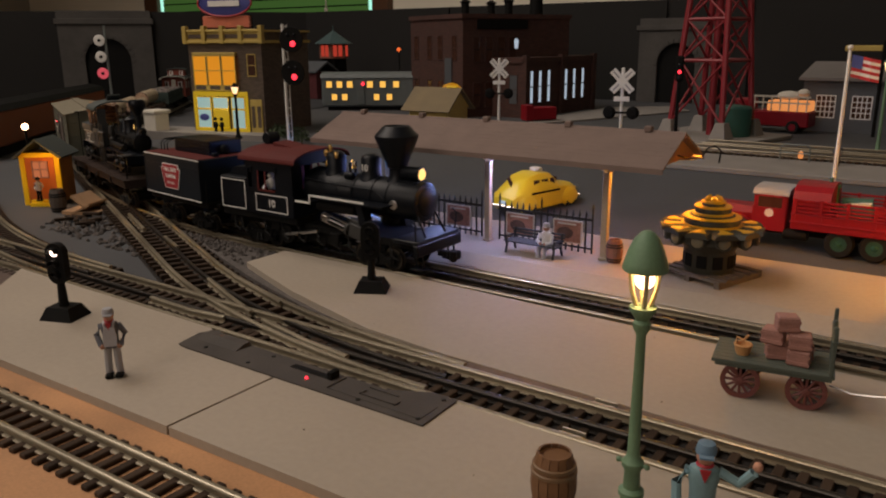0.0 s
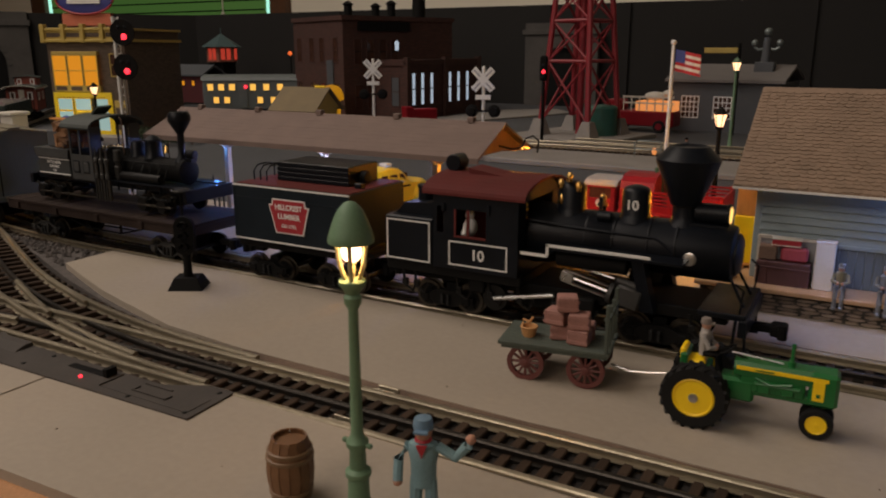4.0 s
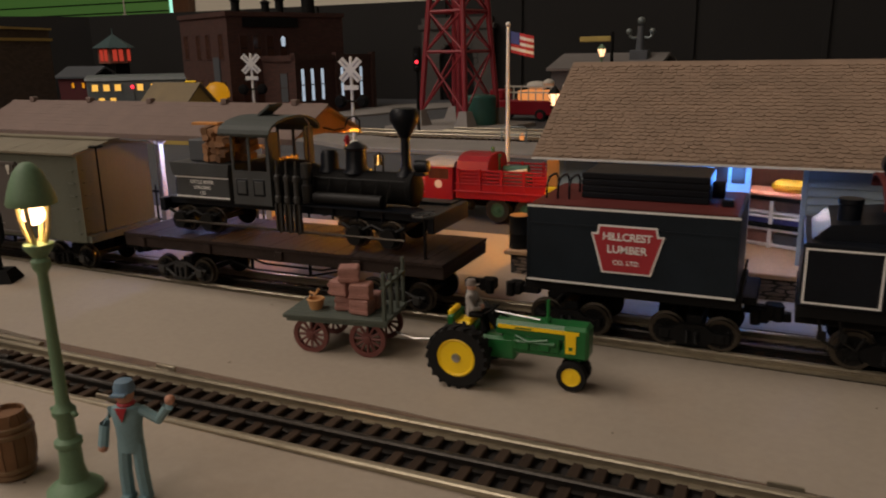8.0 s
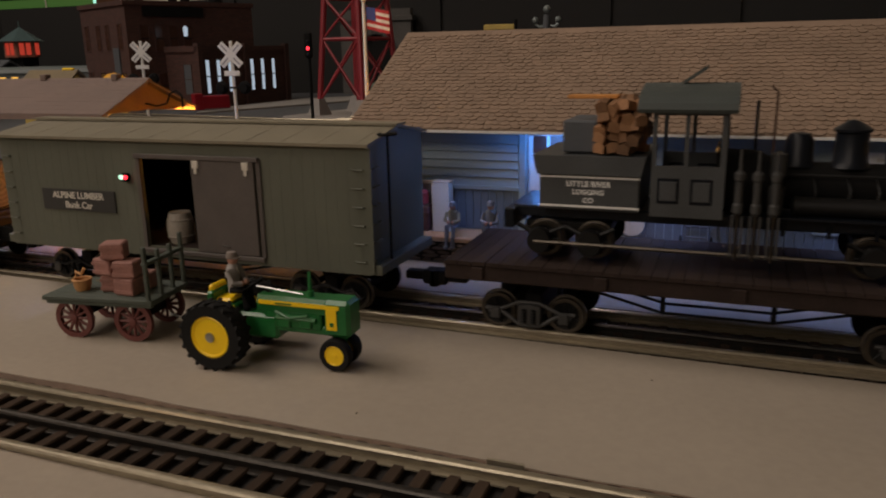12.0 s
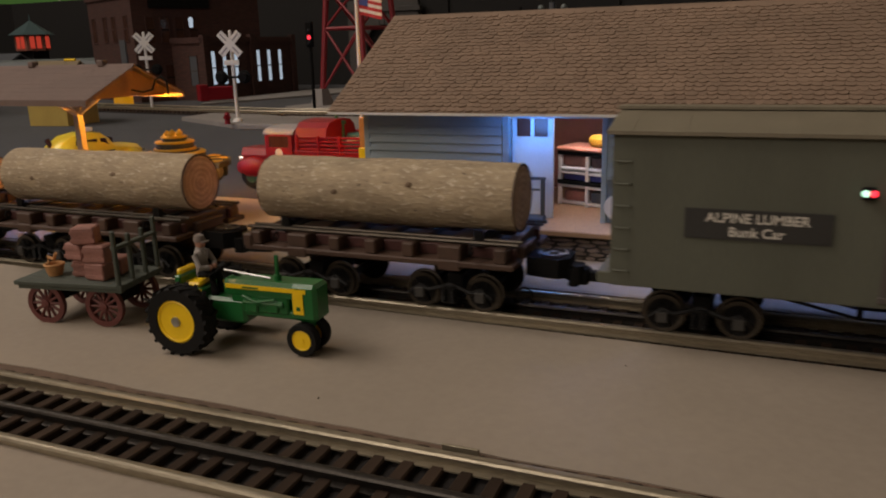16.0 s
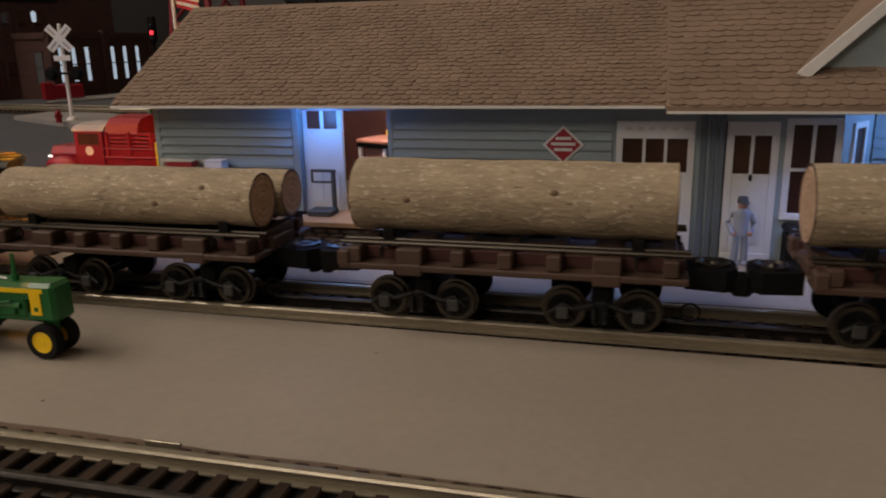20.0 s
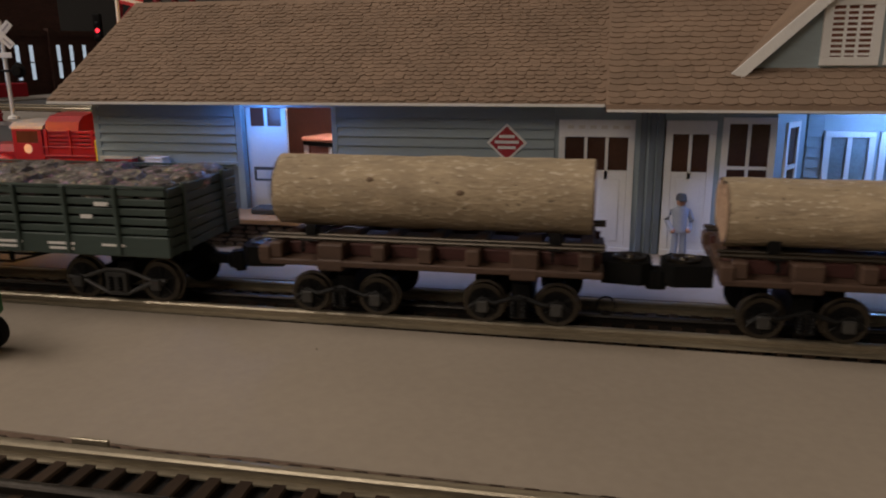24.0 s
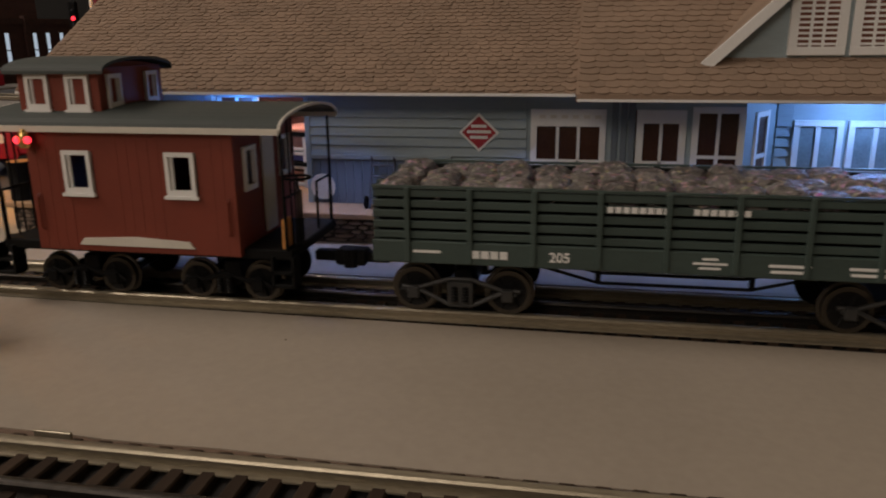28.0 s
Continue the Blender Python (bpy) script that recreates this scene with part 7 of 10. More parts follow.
part("seat_box", Shape().box(-0.75, 0.4, -0.65, 0.65, 1.9, 2.3, 0.06).box(-0.8, -0.5, -0.7, 0.7, 2.2, 2.8, 0.06), GREEN, tr)
part("steering_wheel", Shape(Matrix.LocRotScale((1.0, 0, 3.05), Euler((0, -0.6, 0)), None)).torus((0, 0, 0), 0.36, 0.05, "z", 18, 6), BLACKMAT, tr)
part("steering_column", Shape().cyl((1.0, 0, 3.05), (1.9, 0, 2.7), 0.06, n=6), BLACKMAT, tr)
part("throttle_rod", Shape().cyl((1.2, -0.2, 3.05), (3.2, -0.15, 2.85), 0.04, n=6), STEEL, tr)
part("fender", Shape().box(-0.3, 0.6, -0.95, -0.85, 2.0, 2.4, 0.03), YELLOW, tr)
part("drawbar", Shape().box(-1.4, 0, -0.15, 0.15, 0.8, 0.95, 0.03), GREEN, tr)
doll("figurine", -0.05, 36.05, 2.2 + mid_z(0), 92, "pale-shirted figurine driving the green tractor", mat("doll_shirt", (0.30, 0.28, 0.26), 0.8), BLACKMAT, mat("doll_hair", (0.20, 0.17, 0.15), 0.8), sit=True, h=2.9)

# baggage wagon --------------------------------------------------------------
WX, WY, WZ, WR = -6.75, 36.8, mid_z(-6), 9.0
wg = thing("baggage_wagon", WX, WY, WZ, "green-decked baggage wagon with spoked maroon wheels", "wagon", rz=WR)


def spoked_wheel(parent, x, y, r, axis_len=0.0):
    s = Shape().lathe([(r - 0.22, -0.1), (r, -0.1), (r, 0.1), (r - 0.22, 0.1)], (0, 0, 0), 28, "y", True, True)
    w = part("wheel", s, WHEELRED, parent, "maroon spoked wheel", cm(x, y, r))
    part("hub", Shape().lathe([(0.08, -0.16), (0.17, -0.13), (0.17, 0.13), (0.08, 0.16)], (0, 0, 0), 12, "y"), WHEELRED, w)
    for i in range(12):
        a = i * math.pi / 6
        part("spoke", Shape().cyl((0.1 * math.cos(a), 0, 0.1 * math.sin(a)), ((r - 0.1) * math.cos(a), 0, (r - 0.1) * math.sin(a)), 0.075, 0.06, 6), WHEELRED, w)


for x in (-1.42, 1.42):
    for y in (-1.25, 1.25):
        spoked_wheel(wg, x, y, 0.89)
    part("axle", Shape().cyl((x, -1.3, 0.78), (x, 1.3, 0.78), 0.07, n=8).box(x - 0.15, x + 0.15, -1.0, 1.0, 0.8, 1.6, 0.04), BLACKMAT, wg)
for i in range(7):
    y = -1.5 + i * 3 / 7
    part("deck_board", Shape().box(-2.75, 2.5, y + 0.01, y + 3 / 7 - 0.01, 1.62, 1.8, 0.02), WAGONGREEN, wg)
part("deck_frame", Shape().box(-2.6, 2.4, -1.4, -1.2, 1.45, 1.62).box(-2.6, 2.4, 1.2, 1.4, 1.45, 1.62).box(-2.4, -2.1, -1.3, 1.3, 1.45, 1.62).box(2.0, 2.3, -1.3, 1.3, 1.45, 1.62), WAGONGREEN, wg)
for y in (-1.4, -0.45, 0.5, 1.4):
    part("end_stake", Shape().box(2.25, 2.42, y - 0.09, y + 0.09, 1.7, 4.1 if abs(y) > 1 else 3.8, 0.03), WAGONGREEN, wg)
part("end_rail", Shape().box(2.2, 2.46, -1.5, 1.5, 3.3, 3.45, 0.03), WAGONGREEN, wg)
part("tongue", Shape().tube([(2.4, 0, 0.85), (3.3, -0.1, 0.65), (4.2, -0.2, 0.75), (5.0, -0.3, 0.9)], 0.05, 6), STEEL, wg, "thin chain to the tractor")
for ob in wg.children:
    if ob.name.startswith(("deck", "end_")):
        ob.location.z += 0.001
for x, y, z, a in ((-0.02, -0.15, 1.9, 12), (0.98, -0.6, 1.9, -8), (1.05, 0.35, 1.9, 5), (-0.2, -0.25, 2.645, -11), (0.93, -0.55, 2.645, 4), (0.3, -0.4, 3.39, 16), (0.0, 0.75, 1.9, 3)):
    q = Matrix.Rotation(radians(WR), 4, "Z") @ Vector((x, y, 0))
    c = solid("crate", Shape().box(-0.48, 0.48, -0.42, 0.42, 0, 0.74, 0.06), CRATE, "rough terracotta-coloured crate stacked on the wagon", "crate", "crates on the wagon", at=cm(WX + q.x, WY + q.y, WZ + z + 0.005, 0, 0, WR + a))
    part("crate_slat", Shape().box(-0.5, 0.5, -0.45, -0.41, 0.1, 0.24).box(-0.5, 0.5, -0.45, -0.41, 0.46, 0.6), CRATE, c)
bsk = thing("basket", -8.15, 36.15, WZ + 1.9, "tan basket with a handle on the wagon", "basket")
part("bowl", Shape().lathe([(0.28, 0), (0.36, 0.2), (0.4, 0.5), (0.34, 0.5), (0.28, 0.25)], (0, 0, 0), 14), BASKETMAT, bsk)
part("handle", Shape().tube([(-0.36, 0, 0.45), (-0.3, 0, 0.8), (0.0, 0, 0.7), (0.2, 0, 1.0)], 0.07, 6), BASKETMAT, bsk)
part("rim", Shape().torus((0, 0, 0.48), 0.38, 0.06, "z", 16, 6), BASKETMAT, bsk)

# green street lamp ------------------------------------------------------------
# the arms' pale yellow has the globe's light put into it
LAMPARM = mat("globe_lit_arm", (0.36, 0.32, 0.17), 0.5, var=0.1)
lp = thing("street_lamp", -7.95, 21.8, fore_z(-7.95), "glowing street lamp on a green ornamental post", "street lamp")
part("base", Shape().lathe([(0.85, 0), (0.85, 0.18), (0.75, 0.28), (0.7, 0.32), (0.45, 0.5), (0.36, 0.9), (0.34, 1.6), (0.42, 1.7), (0.42, 1.85), (0.3, 1.95)], (0, 0, 0), 24), LAMPGREEN, lp)
part("post", Shape().lathe([(0.28, 1.9), (0.26, 2.6), (0.36, 2.75), (0.36, 2.9), (0.24, 3.05), (0.2, 3.2), (0.15, 7.3), (0.26, 7.5), (0.28, 7.7), (0.2, 7.8), (0.34, 8.0), (0.42, 8.12), (0.42, 8.22), (0.2, 8.25)], (0, 0, 0), 20), LAMPGREEN, lp, "slim tapered green post")
part("cross_bar", Shape().cyl((-0.45, 0, 2.82), (0.45, 0, 2.82), 0.07, n=8).ball((-0.48, 0, 2.82), 0.1, 8, 6).ball((0.48, 0, 2.82), 0.1, 8, 6), LAMPGREEN, lp)
for k in range(4):
    a = k * math.pi / 2 + 0.5
    c, s_ = math.cos(a), math.sin(a)
    part("lantern_arm", Shape().tube([(0.2 * c, 0.2 * s_, 8.2), (0.36 * c, 0.36 * s_, 8.7), (0.43 * c, 0.43 * s_, 9.3), (0.4 * c, 0.4 * s_, 9.6)], 0.075, 6), LAMPARM, lp, "curved lantern arm, globe light put into its pale colour")
lamp_globe = part("globe", Shape().lathe([(0.06, 8.78), (0.17, 8.83), (0.27, 8.93), (0.31, 9.08), (0.3, 9.22), (0.22, 9.36), (0.08, 9.42)], (0, 0, 0), 18), G_WARM, lp, "bright warm lamp globe")
lamp_globe.visible_shadow = False  # a clear glass round the bulb
part("cap", Shape().lathe([(0.68, 9.40), (0.70, 9.47), (0.64, 9.72), (0.53, 10.05), (0.38, 10.38), (0.2, 10.58), (0.1, 10.63), (0.03, 10.64)], (0, 0, 0), 24), LAMPGREEN, lp, "green bell-shaped cap")

keg("barrel", -10.75, 21.75, fore_z(-10.75), 2.3, 0.82, BARREL, mat("hoop_tan", (0.17, 0.10, 0.05), 0.5), "brown wooden barrel with pale hoops")
keg("barrel", -21.0, 51.0, 0.4, 1.7, 0.6, CRATE, RUSTWOOD, "small reddish barrel beside the canopy post")
dr = thing("oil_drum", -2.3, 49.2, ZF, "straight black drum with a brown lid on the platform's corner", "drum")
part("shell", Shape().lathe([(0.62, 0), (0.64, 0.04), (0.62, 0.08), (0.62, 0.85), (0.65, 0.9), (0.62, 0.95), (0.62, 1.9), (0.65, 1.95), (0.6, 1.97)], (0, 0, 0), 26), BLACKMAT, dr)
part("lid", Shape().lathe([(0.6, 1.95), (0.58, 1.99), (0.02, 2.0)], (0, 0, 0), 26), WOODORANGE, dr, "brown lid")


# dwarf signals -------------------------------------------------------------------
def dwarf(x, y, rz, lens):
    d = thing("dwarf_signal", x, y, mid_z(x) if y > 30 else 0, "black dwarf signal on a sloped base" + (" with a lit lens" if lens else ""), "signal", "dwarf signals", rz)
    part("base", Shape().ring([[(-1.1, -0.95, 0), (1.1, -0.95, 0), (1.1, 0.95, 0), (-1.1, 0.95, 0)], [(-0.75, -0.62, 0.75), (0.75, -0.62, 0.75), (0.75, 0.62, 0.75), (-0.75, 0.62, 0.75)]], True, False), BLACKMAT, d, "sloped black base")
    part("post", Shape().cyl((0, 0, 0.7), (0, 0, 2.2), 0.3, 0.22, 12), BLACKMAT, d)
    pts = [(0.62 * math.cos(radians(a)), 2.75 + 0.62 * math.sin(radians(a))) for a in range(180, 361, 20)] + [(0.62 * math.cos(radians(a)), 4.05 + 0.62 * math.sin(radians(a))) for a in range(0, 181, 20)]
    part("head", Shape().prism(pts, "y", -0.25, 0.2), BLACKMAT, d, "rounded black signal head")
    for i, z in enumerate((2.7, 3.4, 4.1)):
        ls = part("lens", Shape().lathe([(0.24, -0.25), (0.2, -0.32), (0.03, -0.36)], (0, 0, z), 14, "y"), G_SIGNALW if (lens and i == 2) else BLACK, d, "lit pale lens" if (lens and i == 2) else "dark lens")
        hood = Shape()
        arcp = [(0.3 * math.cos(radians(a)), 0.3 * math.sin(radians(a))) for a in range(-10, 191, 20)]
        hood.prism([(p[0], z + p[1]) for p in arcp] + [(p[0] * 0.86, z + p[1] * 0.86) for p in arcp[::-1]], "y", -0.6, -0.25)
        part("hood", hood, BLACKMAT, d)
    return d


dwarf(-44.2, 22.6, 22, True)
dwarf(-32.2, 37.1, 30, False)

# switch machine plate
sw = thing("switch_cover", 0, 0, 0, "dark grey metal cover plate beside the switch", "cover plate")
PLATE = mat("dark_grey_plate", (0.050, 0.043, 0.038), 0.8, 0.0, var=0.3)
part("plate", Shape().prism([(-34.7, 23.7), (-35.1, 25.4), (-34.5, 26.3), (-33.2, 25.8), (-21.6, 25.7), (-19.6, 26.7), (-18.2, 26.7), (-18.1, 23.85), (-34.0, 23.6)], "z", 0.0, 0.09), PLATE, sw)
part("lever_slot", Shape().box(-27.3, -24.6, 24.95, 25.35, 0.09, 0.12), BLACKMAT, sw)
part("lever", Shape().box(-24.7, -24.4, 24.9, 25.5, 0.09, 0.5, 0.03), BLACKMAT, sw)
part("motor_lid", Shape().box(-24.1, -18.5, 24.2, 25.55, 0.09, 0.12, 0.01), PLATE, sw)
for a in ((-22.3, -20.2, 24.55, 24.63), (-22.3, -20.6, 25.3, 25.38), (-20.25, -20.17, 24.55, 24.95), (-22.3, -22.22, 24.55, 25.0), (-24.05, -23.97, 24.2, 25.5)):
    part("rib", Shape().box(*a, 0.12, 0.19), PLATE, sw)
part("ramp", Shape().prism([(24.7, 0.09), (25.75, 0.09), (25.75, 0.3), (25.3, 0.3)], "x", -34.4, -31.2), PLATE, sw)
# glowing dot added for a signal light reflected on the plate
part("lamp", Shape().ball((-25.6, 24.4, 0.14), 0.09, 10, 6), G_RED, sw, "red glow standing in for a reflected signal light")
for x, y in ((-33, 24.2), (-29.5, 24.1), (-29, 25.4), (-18.6, 24.2), (-18.7, 26.3), (-22, 24.1)):
    part("screw", Shape().lathe([(0.12, 0.09), (0.1, 0.13)], (x, y, 0), 8), IRON, sw)

# platform shelter -----------------------------------------------------------------
can = thing("platform_canopy", 0, 0, 0, "long tan-roofed platform canopy on wooden posts", "canopy")
CX0, CX1 = -47.0, -16.4
for o, ye, ze in ((-1, 46.9, 8.15), (1, 55.1, 8.15)):
    part("roof_slope", Shape().prism([(ye, ze), (51.0, 10.0), (51.0, 9.85), (ye, ze - 0.15)], "x", CX0, CX1), ROOFTAN, can, "tan shingled roof slope")
    part("eave_board", Shape().box(CX0, CX1, min(ye, ye + 0.1 * o), max(ye, ye + 0.1 * o), ze - 0.35, ze), ROOFTAN, can, "tan eave board")
    sh = Shape()
    rnd = random.Random(4)
    for j in range(9):
        f0, f1 = j / 9, (j + 1) / 9
        ya, yb, za, zb = ye + (51 - ye) * f0, ye + (51 - ye) * f1, ze + (10.0 - ze) * f0, ze + (10.0 - ze) * f1
        x = CX0 + rnd.uniform(0, 0.6)
        while x < CX1 - 0.3:
            xe = min(CX1, x + rnd.uniform(0.6, 1.0))
            k = rnd.uniform(0.008, 0.02)
            sh.add([(x + 0.02, ya, za + k), (xe - 0.02, ya, za + k), (xe - 0.02, yb, zb + 0.01), (x + 0.02, yb, zb + 0.01), (x + 0.02, ya, za), (xe - 0.02, ya, za)], [(0, 1, 2, 3), (4, 5, 1, 0)])
            x = xe
    tagged(part("shingles", sh, ROOFTAN, can), kind="stuff")
part("ridge_cap", Shape().prism([(50.8, 9.93), (51, 10.1), (51.2, 9.93)], "x", CX0, CX1), ROOFTAN, can)
for e in (CX0, CX1 - 1.2):
    part("gable_truss", Shape().prism([(47.2, 8.1), (54.8, 8.1), (54.5, 8.3), (51.2, 9.75), (50.8, 9.75), (47.5, 8.3)], "x", e + 0.5, e + 0.65), mat("brown_gable", (0.22, 0.125, 0.06), 0.7, var=0.2), can, "brown gable truss")
for x in (-44.5, -38.2, -32.0, -25.0, -19.0):
    part("roof_knob", Shape().box(x - 0.25, x + 0.25, 50.75, 51.25, 9.95, 10.35, 0.05), ROOFTAN, can)
for x in (-42.1, -31.9, -21.9):
    ps = part("post", Shape().box(x - 0.24, x + 0.24, 50.96, 51.44, 0.4, 8.3, 0.04).box(x - 0.34, x + 0.34, 50.86, 51.54, 0.4, 0.6, 0.05), POSTCREAM, can, "cream wooden post")
    for dx, dy in ((2.3, 0), (-2.3, 0), (0, 2.3), (0, -2.3)):
        part("brace", Shape().cyl((x, 51.2, 6.9), (x + dx, 51.2 + dy, 8.2), 0.17, n=6), POSTCREAM, ps, "slanting brace")
    part("tie_beam", Shape().box(x - 0.15, x + 0.15, 47.3, 54.7, 8.0, 8.25), POSTCREAM, can)
for x, y in ((-42.75, 50.7), (-37.0, 52.0), (-29.5, 52.2)):
    part("lamp", Shape().lathe([(0.3, 7.75), (0.36, 7.6), (0.2, 7.5)], (x, y, 0), 14), G_BLUELAMP, can, "blue-white canopy lamp")
# shade added to keep the bulb's light off the roof above
sl = part("end_lamp", Shape().lathe([(0.05, 8.24), (0.7, 8.14), (1.1, 8.06), (1.1, 8.03), (0.6, 8.08), (0.05, 8.12)], (-17.35, 53.2, 0), 20), BRASS, can, "shallow brass shade added to block the lamp's upward light")
part("lamp_glass", Shape().ball((-17.35, 53.2, 8.06), 0.16, 12, 8, sz=0.5), G_ORANGE, sl, "orange lamp glass")

fn = thing("picket_fence", 0, 0, 0.4, "black iron picket fence with posters", "fence")
FY = 52.15
for a, b in ((-45.0, -33.1), (-31.4, -23.3)):
    part("rail", Shape().box(a, b, FY - 0.06, FY + 0.06, 0.3, 0.42), FENCE, fn)
    part("rail", Shape().box(a, b, FY - 0.07, FY + 0.07, 2.5, 2.7), FENCE, fn)
    n = int((b - a) / 0.52)
    for i in range(n + 1):
        x = a + (b - a) * i / n
        tall = i in (0, n) or i == n // 2
        part("picket", Shape().box(x - 0.055, x + 0.055, FY - 0.055, FY + 0.055, 0, 2.85 if not tall else 3.45).lathe([(0.12, 0), (0.01, 0.42)], (x, FY, 2.85 if not tall else 3.45), 4), FENCE, fn)
for x0, x1 in ((-30.7, -28.15), (-26.5, -24.05), (-36.55, -34.1), (-40.4, -38.0)):
    pp = thing("poster", 0, 0, 0.4, "faded brown advertising poster on the fence", "poster", "posters on the fence")
    part("board", Shape().box(x0, x1, FY - 0.17, FY - 0.1, 0.62, 2.4), OFFWHITE, pp)
    part("picture", Shape().box(x0 + 0.12, x1 - 0.12, FY - 0.19, FY - 0.17, 0.72, 2.3), POSTER, pp, "brown poster picture")
    part("picture_figure", Shape().ball(((x0 + x1) / 2 - 0.2, FY - 0.19, 1.4), 0.5, 14, 8, sy=0.02, sx=1.4, sz=0.9), POSTERDARK, pp)
    part("text_bar", Shape().box(x0 + 0.4, x1 - 0.5, FY - 0.2, FY - 0.19, 2.05, 2.18), OFFWHITE, pp)

bn = thing("bench", -26.9, 49.7, 0.4, "dark iron and wood platform bench", "bench")
for i in range(4):
    part("seat_slat", Shape().box(-2.2, 2.2, -0.75 + i * 0.33, -0.48 + i * 0.33, 0.85, 0.95, 0.02), SLATE, bn)
for i in range(3):
    part("back_slat", Shape().box(-2.2, 2.2, 0.6 + i * 0.06, 0.68 + i * 0.06, 1.05 + i * 0.23, 1.23 + i * 0.23, 0.02), SLATE, bn)
for x in (-2.0, 2.0):
    part("end_frame", Shape().tube([(x, -0.8, 0), (x, -0.6, 0.6), (x, -0.75, 0.9), (x, -0.6, 1.25), (x, 0.5, 1.2)], 0.09, 6).tube([(x, 0.75, 0), (x, 0.5, 0.6), (x, 0.55, 1.0), (x, 0.75, 1.68)], 0.09, 6).box(x - 0.08, x + 0.08, -0.7, 0.6, 0.75, 0.86), FENCE, bn)

# yellow and black machine on a pallet
pl = thing("pallet", -14.4, 51.7, 0.4, "weathered grey wooden pallet under the machine", "pallet", rz=-19)
for i in range(6):
    part("board", Shape().box(-2.5, 2.5, -2.4 + i * 0.86, -1.9 + i * 0.86, 0.36, 0.48, 0.02), PALLET, pl)
for x in (-2.3, 0, 2.3):
    part("bearer", Shape().box(x - 0.2, x + 0.2, -2.4, 2.4, 0, 0.36, 0.02), PALLET, pl)
PORTHOLE = mat("porthole_dome", (0.17, 0.15, 0.10), 0.35, var=0.2)
mc = thing("machine", -14.4, 51.5, 0.88, "yellow and black round machine with portholes on a pallet", "machine")
part("drum", Shape().lathe([(1.6, 0), (1.65, 0.1), (1.65, 1.4), (1.75, 1.7), (2.2, 2.0), (2.25, 2.15)], (0, 0, 0), 28), MACHD, mc)
for i in range(10):
    a = i * math.pi / 5
    part("drum_window", Shape(Matrix.Rotation(a, 4, "Z")).box(-0.34, 0.34, -1.7, -1.62, 0.4, 1.25, 0.02), BLACKMAT, mc)
part("skirt", Shape().lathe([(2.2, 2.1), (2.65, 2.2), (2.55, 2.75), (2.3, 2.95), (1.9, 3.2)], (0, 0, 0), 28), MACHD, mc)
for i in range(11):
    a = 2 * math.pi * i / 11
    m = Matrix.Rotation(a, 4, "Z")
    lb = part("lobe", Shape(m).prism([(-0.78, 2.8), (0.78, 2.8), (0.62, 3.05), (0.3, 3.16), (-0.3, 3.16), (-0.62, 3.05)], "y", -3.3, -1.8), MACHD, mc, "dark scalloped rim lobe with worn yellow paint")
    part("paint_stripe", Shape(m).prism([(-0.5, -2.95), (-0.2, -3.12), (0.25, -3.1), (0.52, -2.95), (0.3, -2.5), (0.12, -1.9), (-0.1, -1.9), (-0.2, -2.5)], "z", 3.155, 3.19), MACHY, lb, "worn yellow paint")
    part("porthole", Shape(m).lathe([(0.5, -2.5), (0.54, -2.95), (0.46, -3.05), (0.42, -2.98), (0.05, -2.95)], (0, 0, 2.5), 14, "y"), MACHD, lb)
    part("porthole_glass", Shape(m).lathe([(0.4, -2.97), (0.3, -3.06), (0.03, -3.1)], (0, 0, 2.5), 12, "y"), PORTHOLE, lb, "pale grey porthole dome")
for r, z0, z1, m in ((1.95, 2.7, 2.85, MACHY), (1.8, 2.85, 3.35, MACHD), (1.85, 3.35, 3.5, MACHY), (1.45, 3.5, 3.62, MACHD), (1.3, 3.62, 3.8, MACHY), (1.15, 3.8, 4.2, MACHD), (1.2, 4.2, 4.35, MACHY), (0.75, 4.35, 4.6, MACHD), (0.8, 4.6, 4.75, MACHY)):
    z0, z1 = 3.15 + (z0 - 2.7) * 0.78, 3.15 + (z1 - 2.7) * 0.78
    part("tier", Shape().lathe([(r, z0), (r * 1.02, (z0 + z1) / 2), (r * 0.97, z1)], (0, 0, 0), 26), m, mc)
for i in range(5):
    a = i * 2 * math.pi / 5
    part("finial", Shape().lathe([(0.14, 4.7), (0.22, 4.9), (0.05, 5.1)], (0.4 * math.cos(a), 0.4 * math.sin(a), 0), 8), MACHY, mc)


# vehicles on the street --------------------------------------------------------------
def road_z(y):
    ks = [(57.9, 0.42), (60, 0.5), (66, 0.95), (74, 1.7), (82, 2.3), (90, 2.4), (200, 2.4)]
    for (a, za), (b, zb) in zip(ks, ks[1:]):
        if a <= y <= b:
            return za + (zb - za) * (y - a) / (b - a)
    return 0.42


def road_wheel(parent, x, y, r, w, hub, z=None):
    t = part("wheel", Shape().lathe([(r * 0.55, -w / 2), (r * 0.9, -w / 2), (r, -w * 0.25), (r, w * 0.25), (r * 0.9, w / 2), (r * 0.55, w / 2)], (x, y, r if z is None else z), 24, "y", True, True), RUBBER, parent, "black rubber tyre")
    o = -1 if y < 0 else 1
    part("hub", Shape().lathe([(r * 0.56, o * w * 0.4), (r * 0.5, o * w * 0.2), (r * 0.3, o * w * 0.25), (r * 0.15, o * w * 0.5), (0.02, o * w * 0.52)], (x, y, r if z is None else z), 18, "y"), hub, t)


tx = thing("taxi", -34.0, 63.1, road_z(62.0), "yellow rounded vintage taxi parked in the street", "taxi", rz=77)
tx.scale = (1.0, 1.0, 1.1)


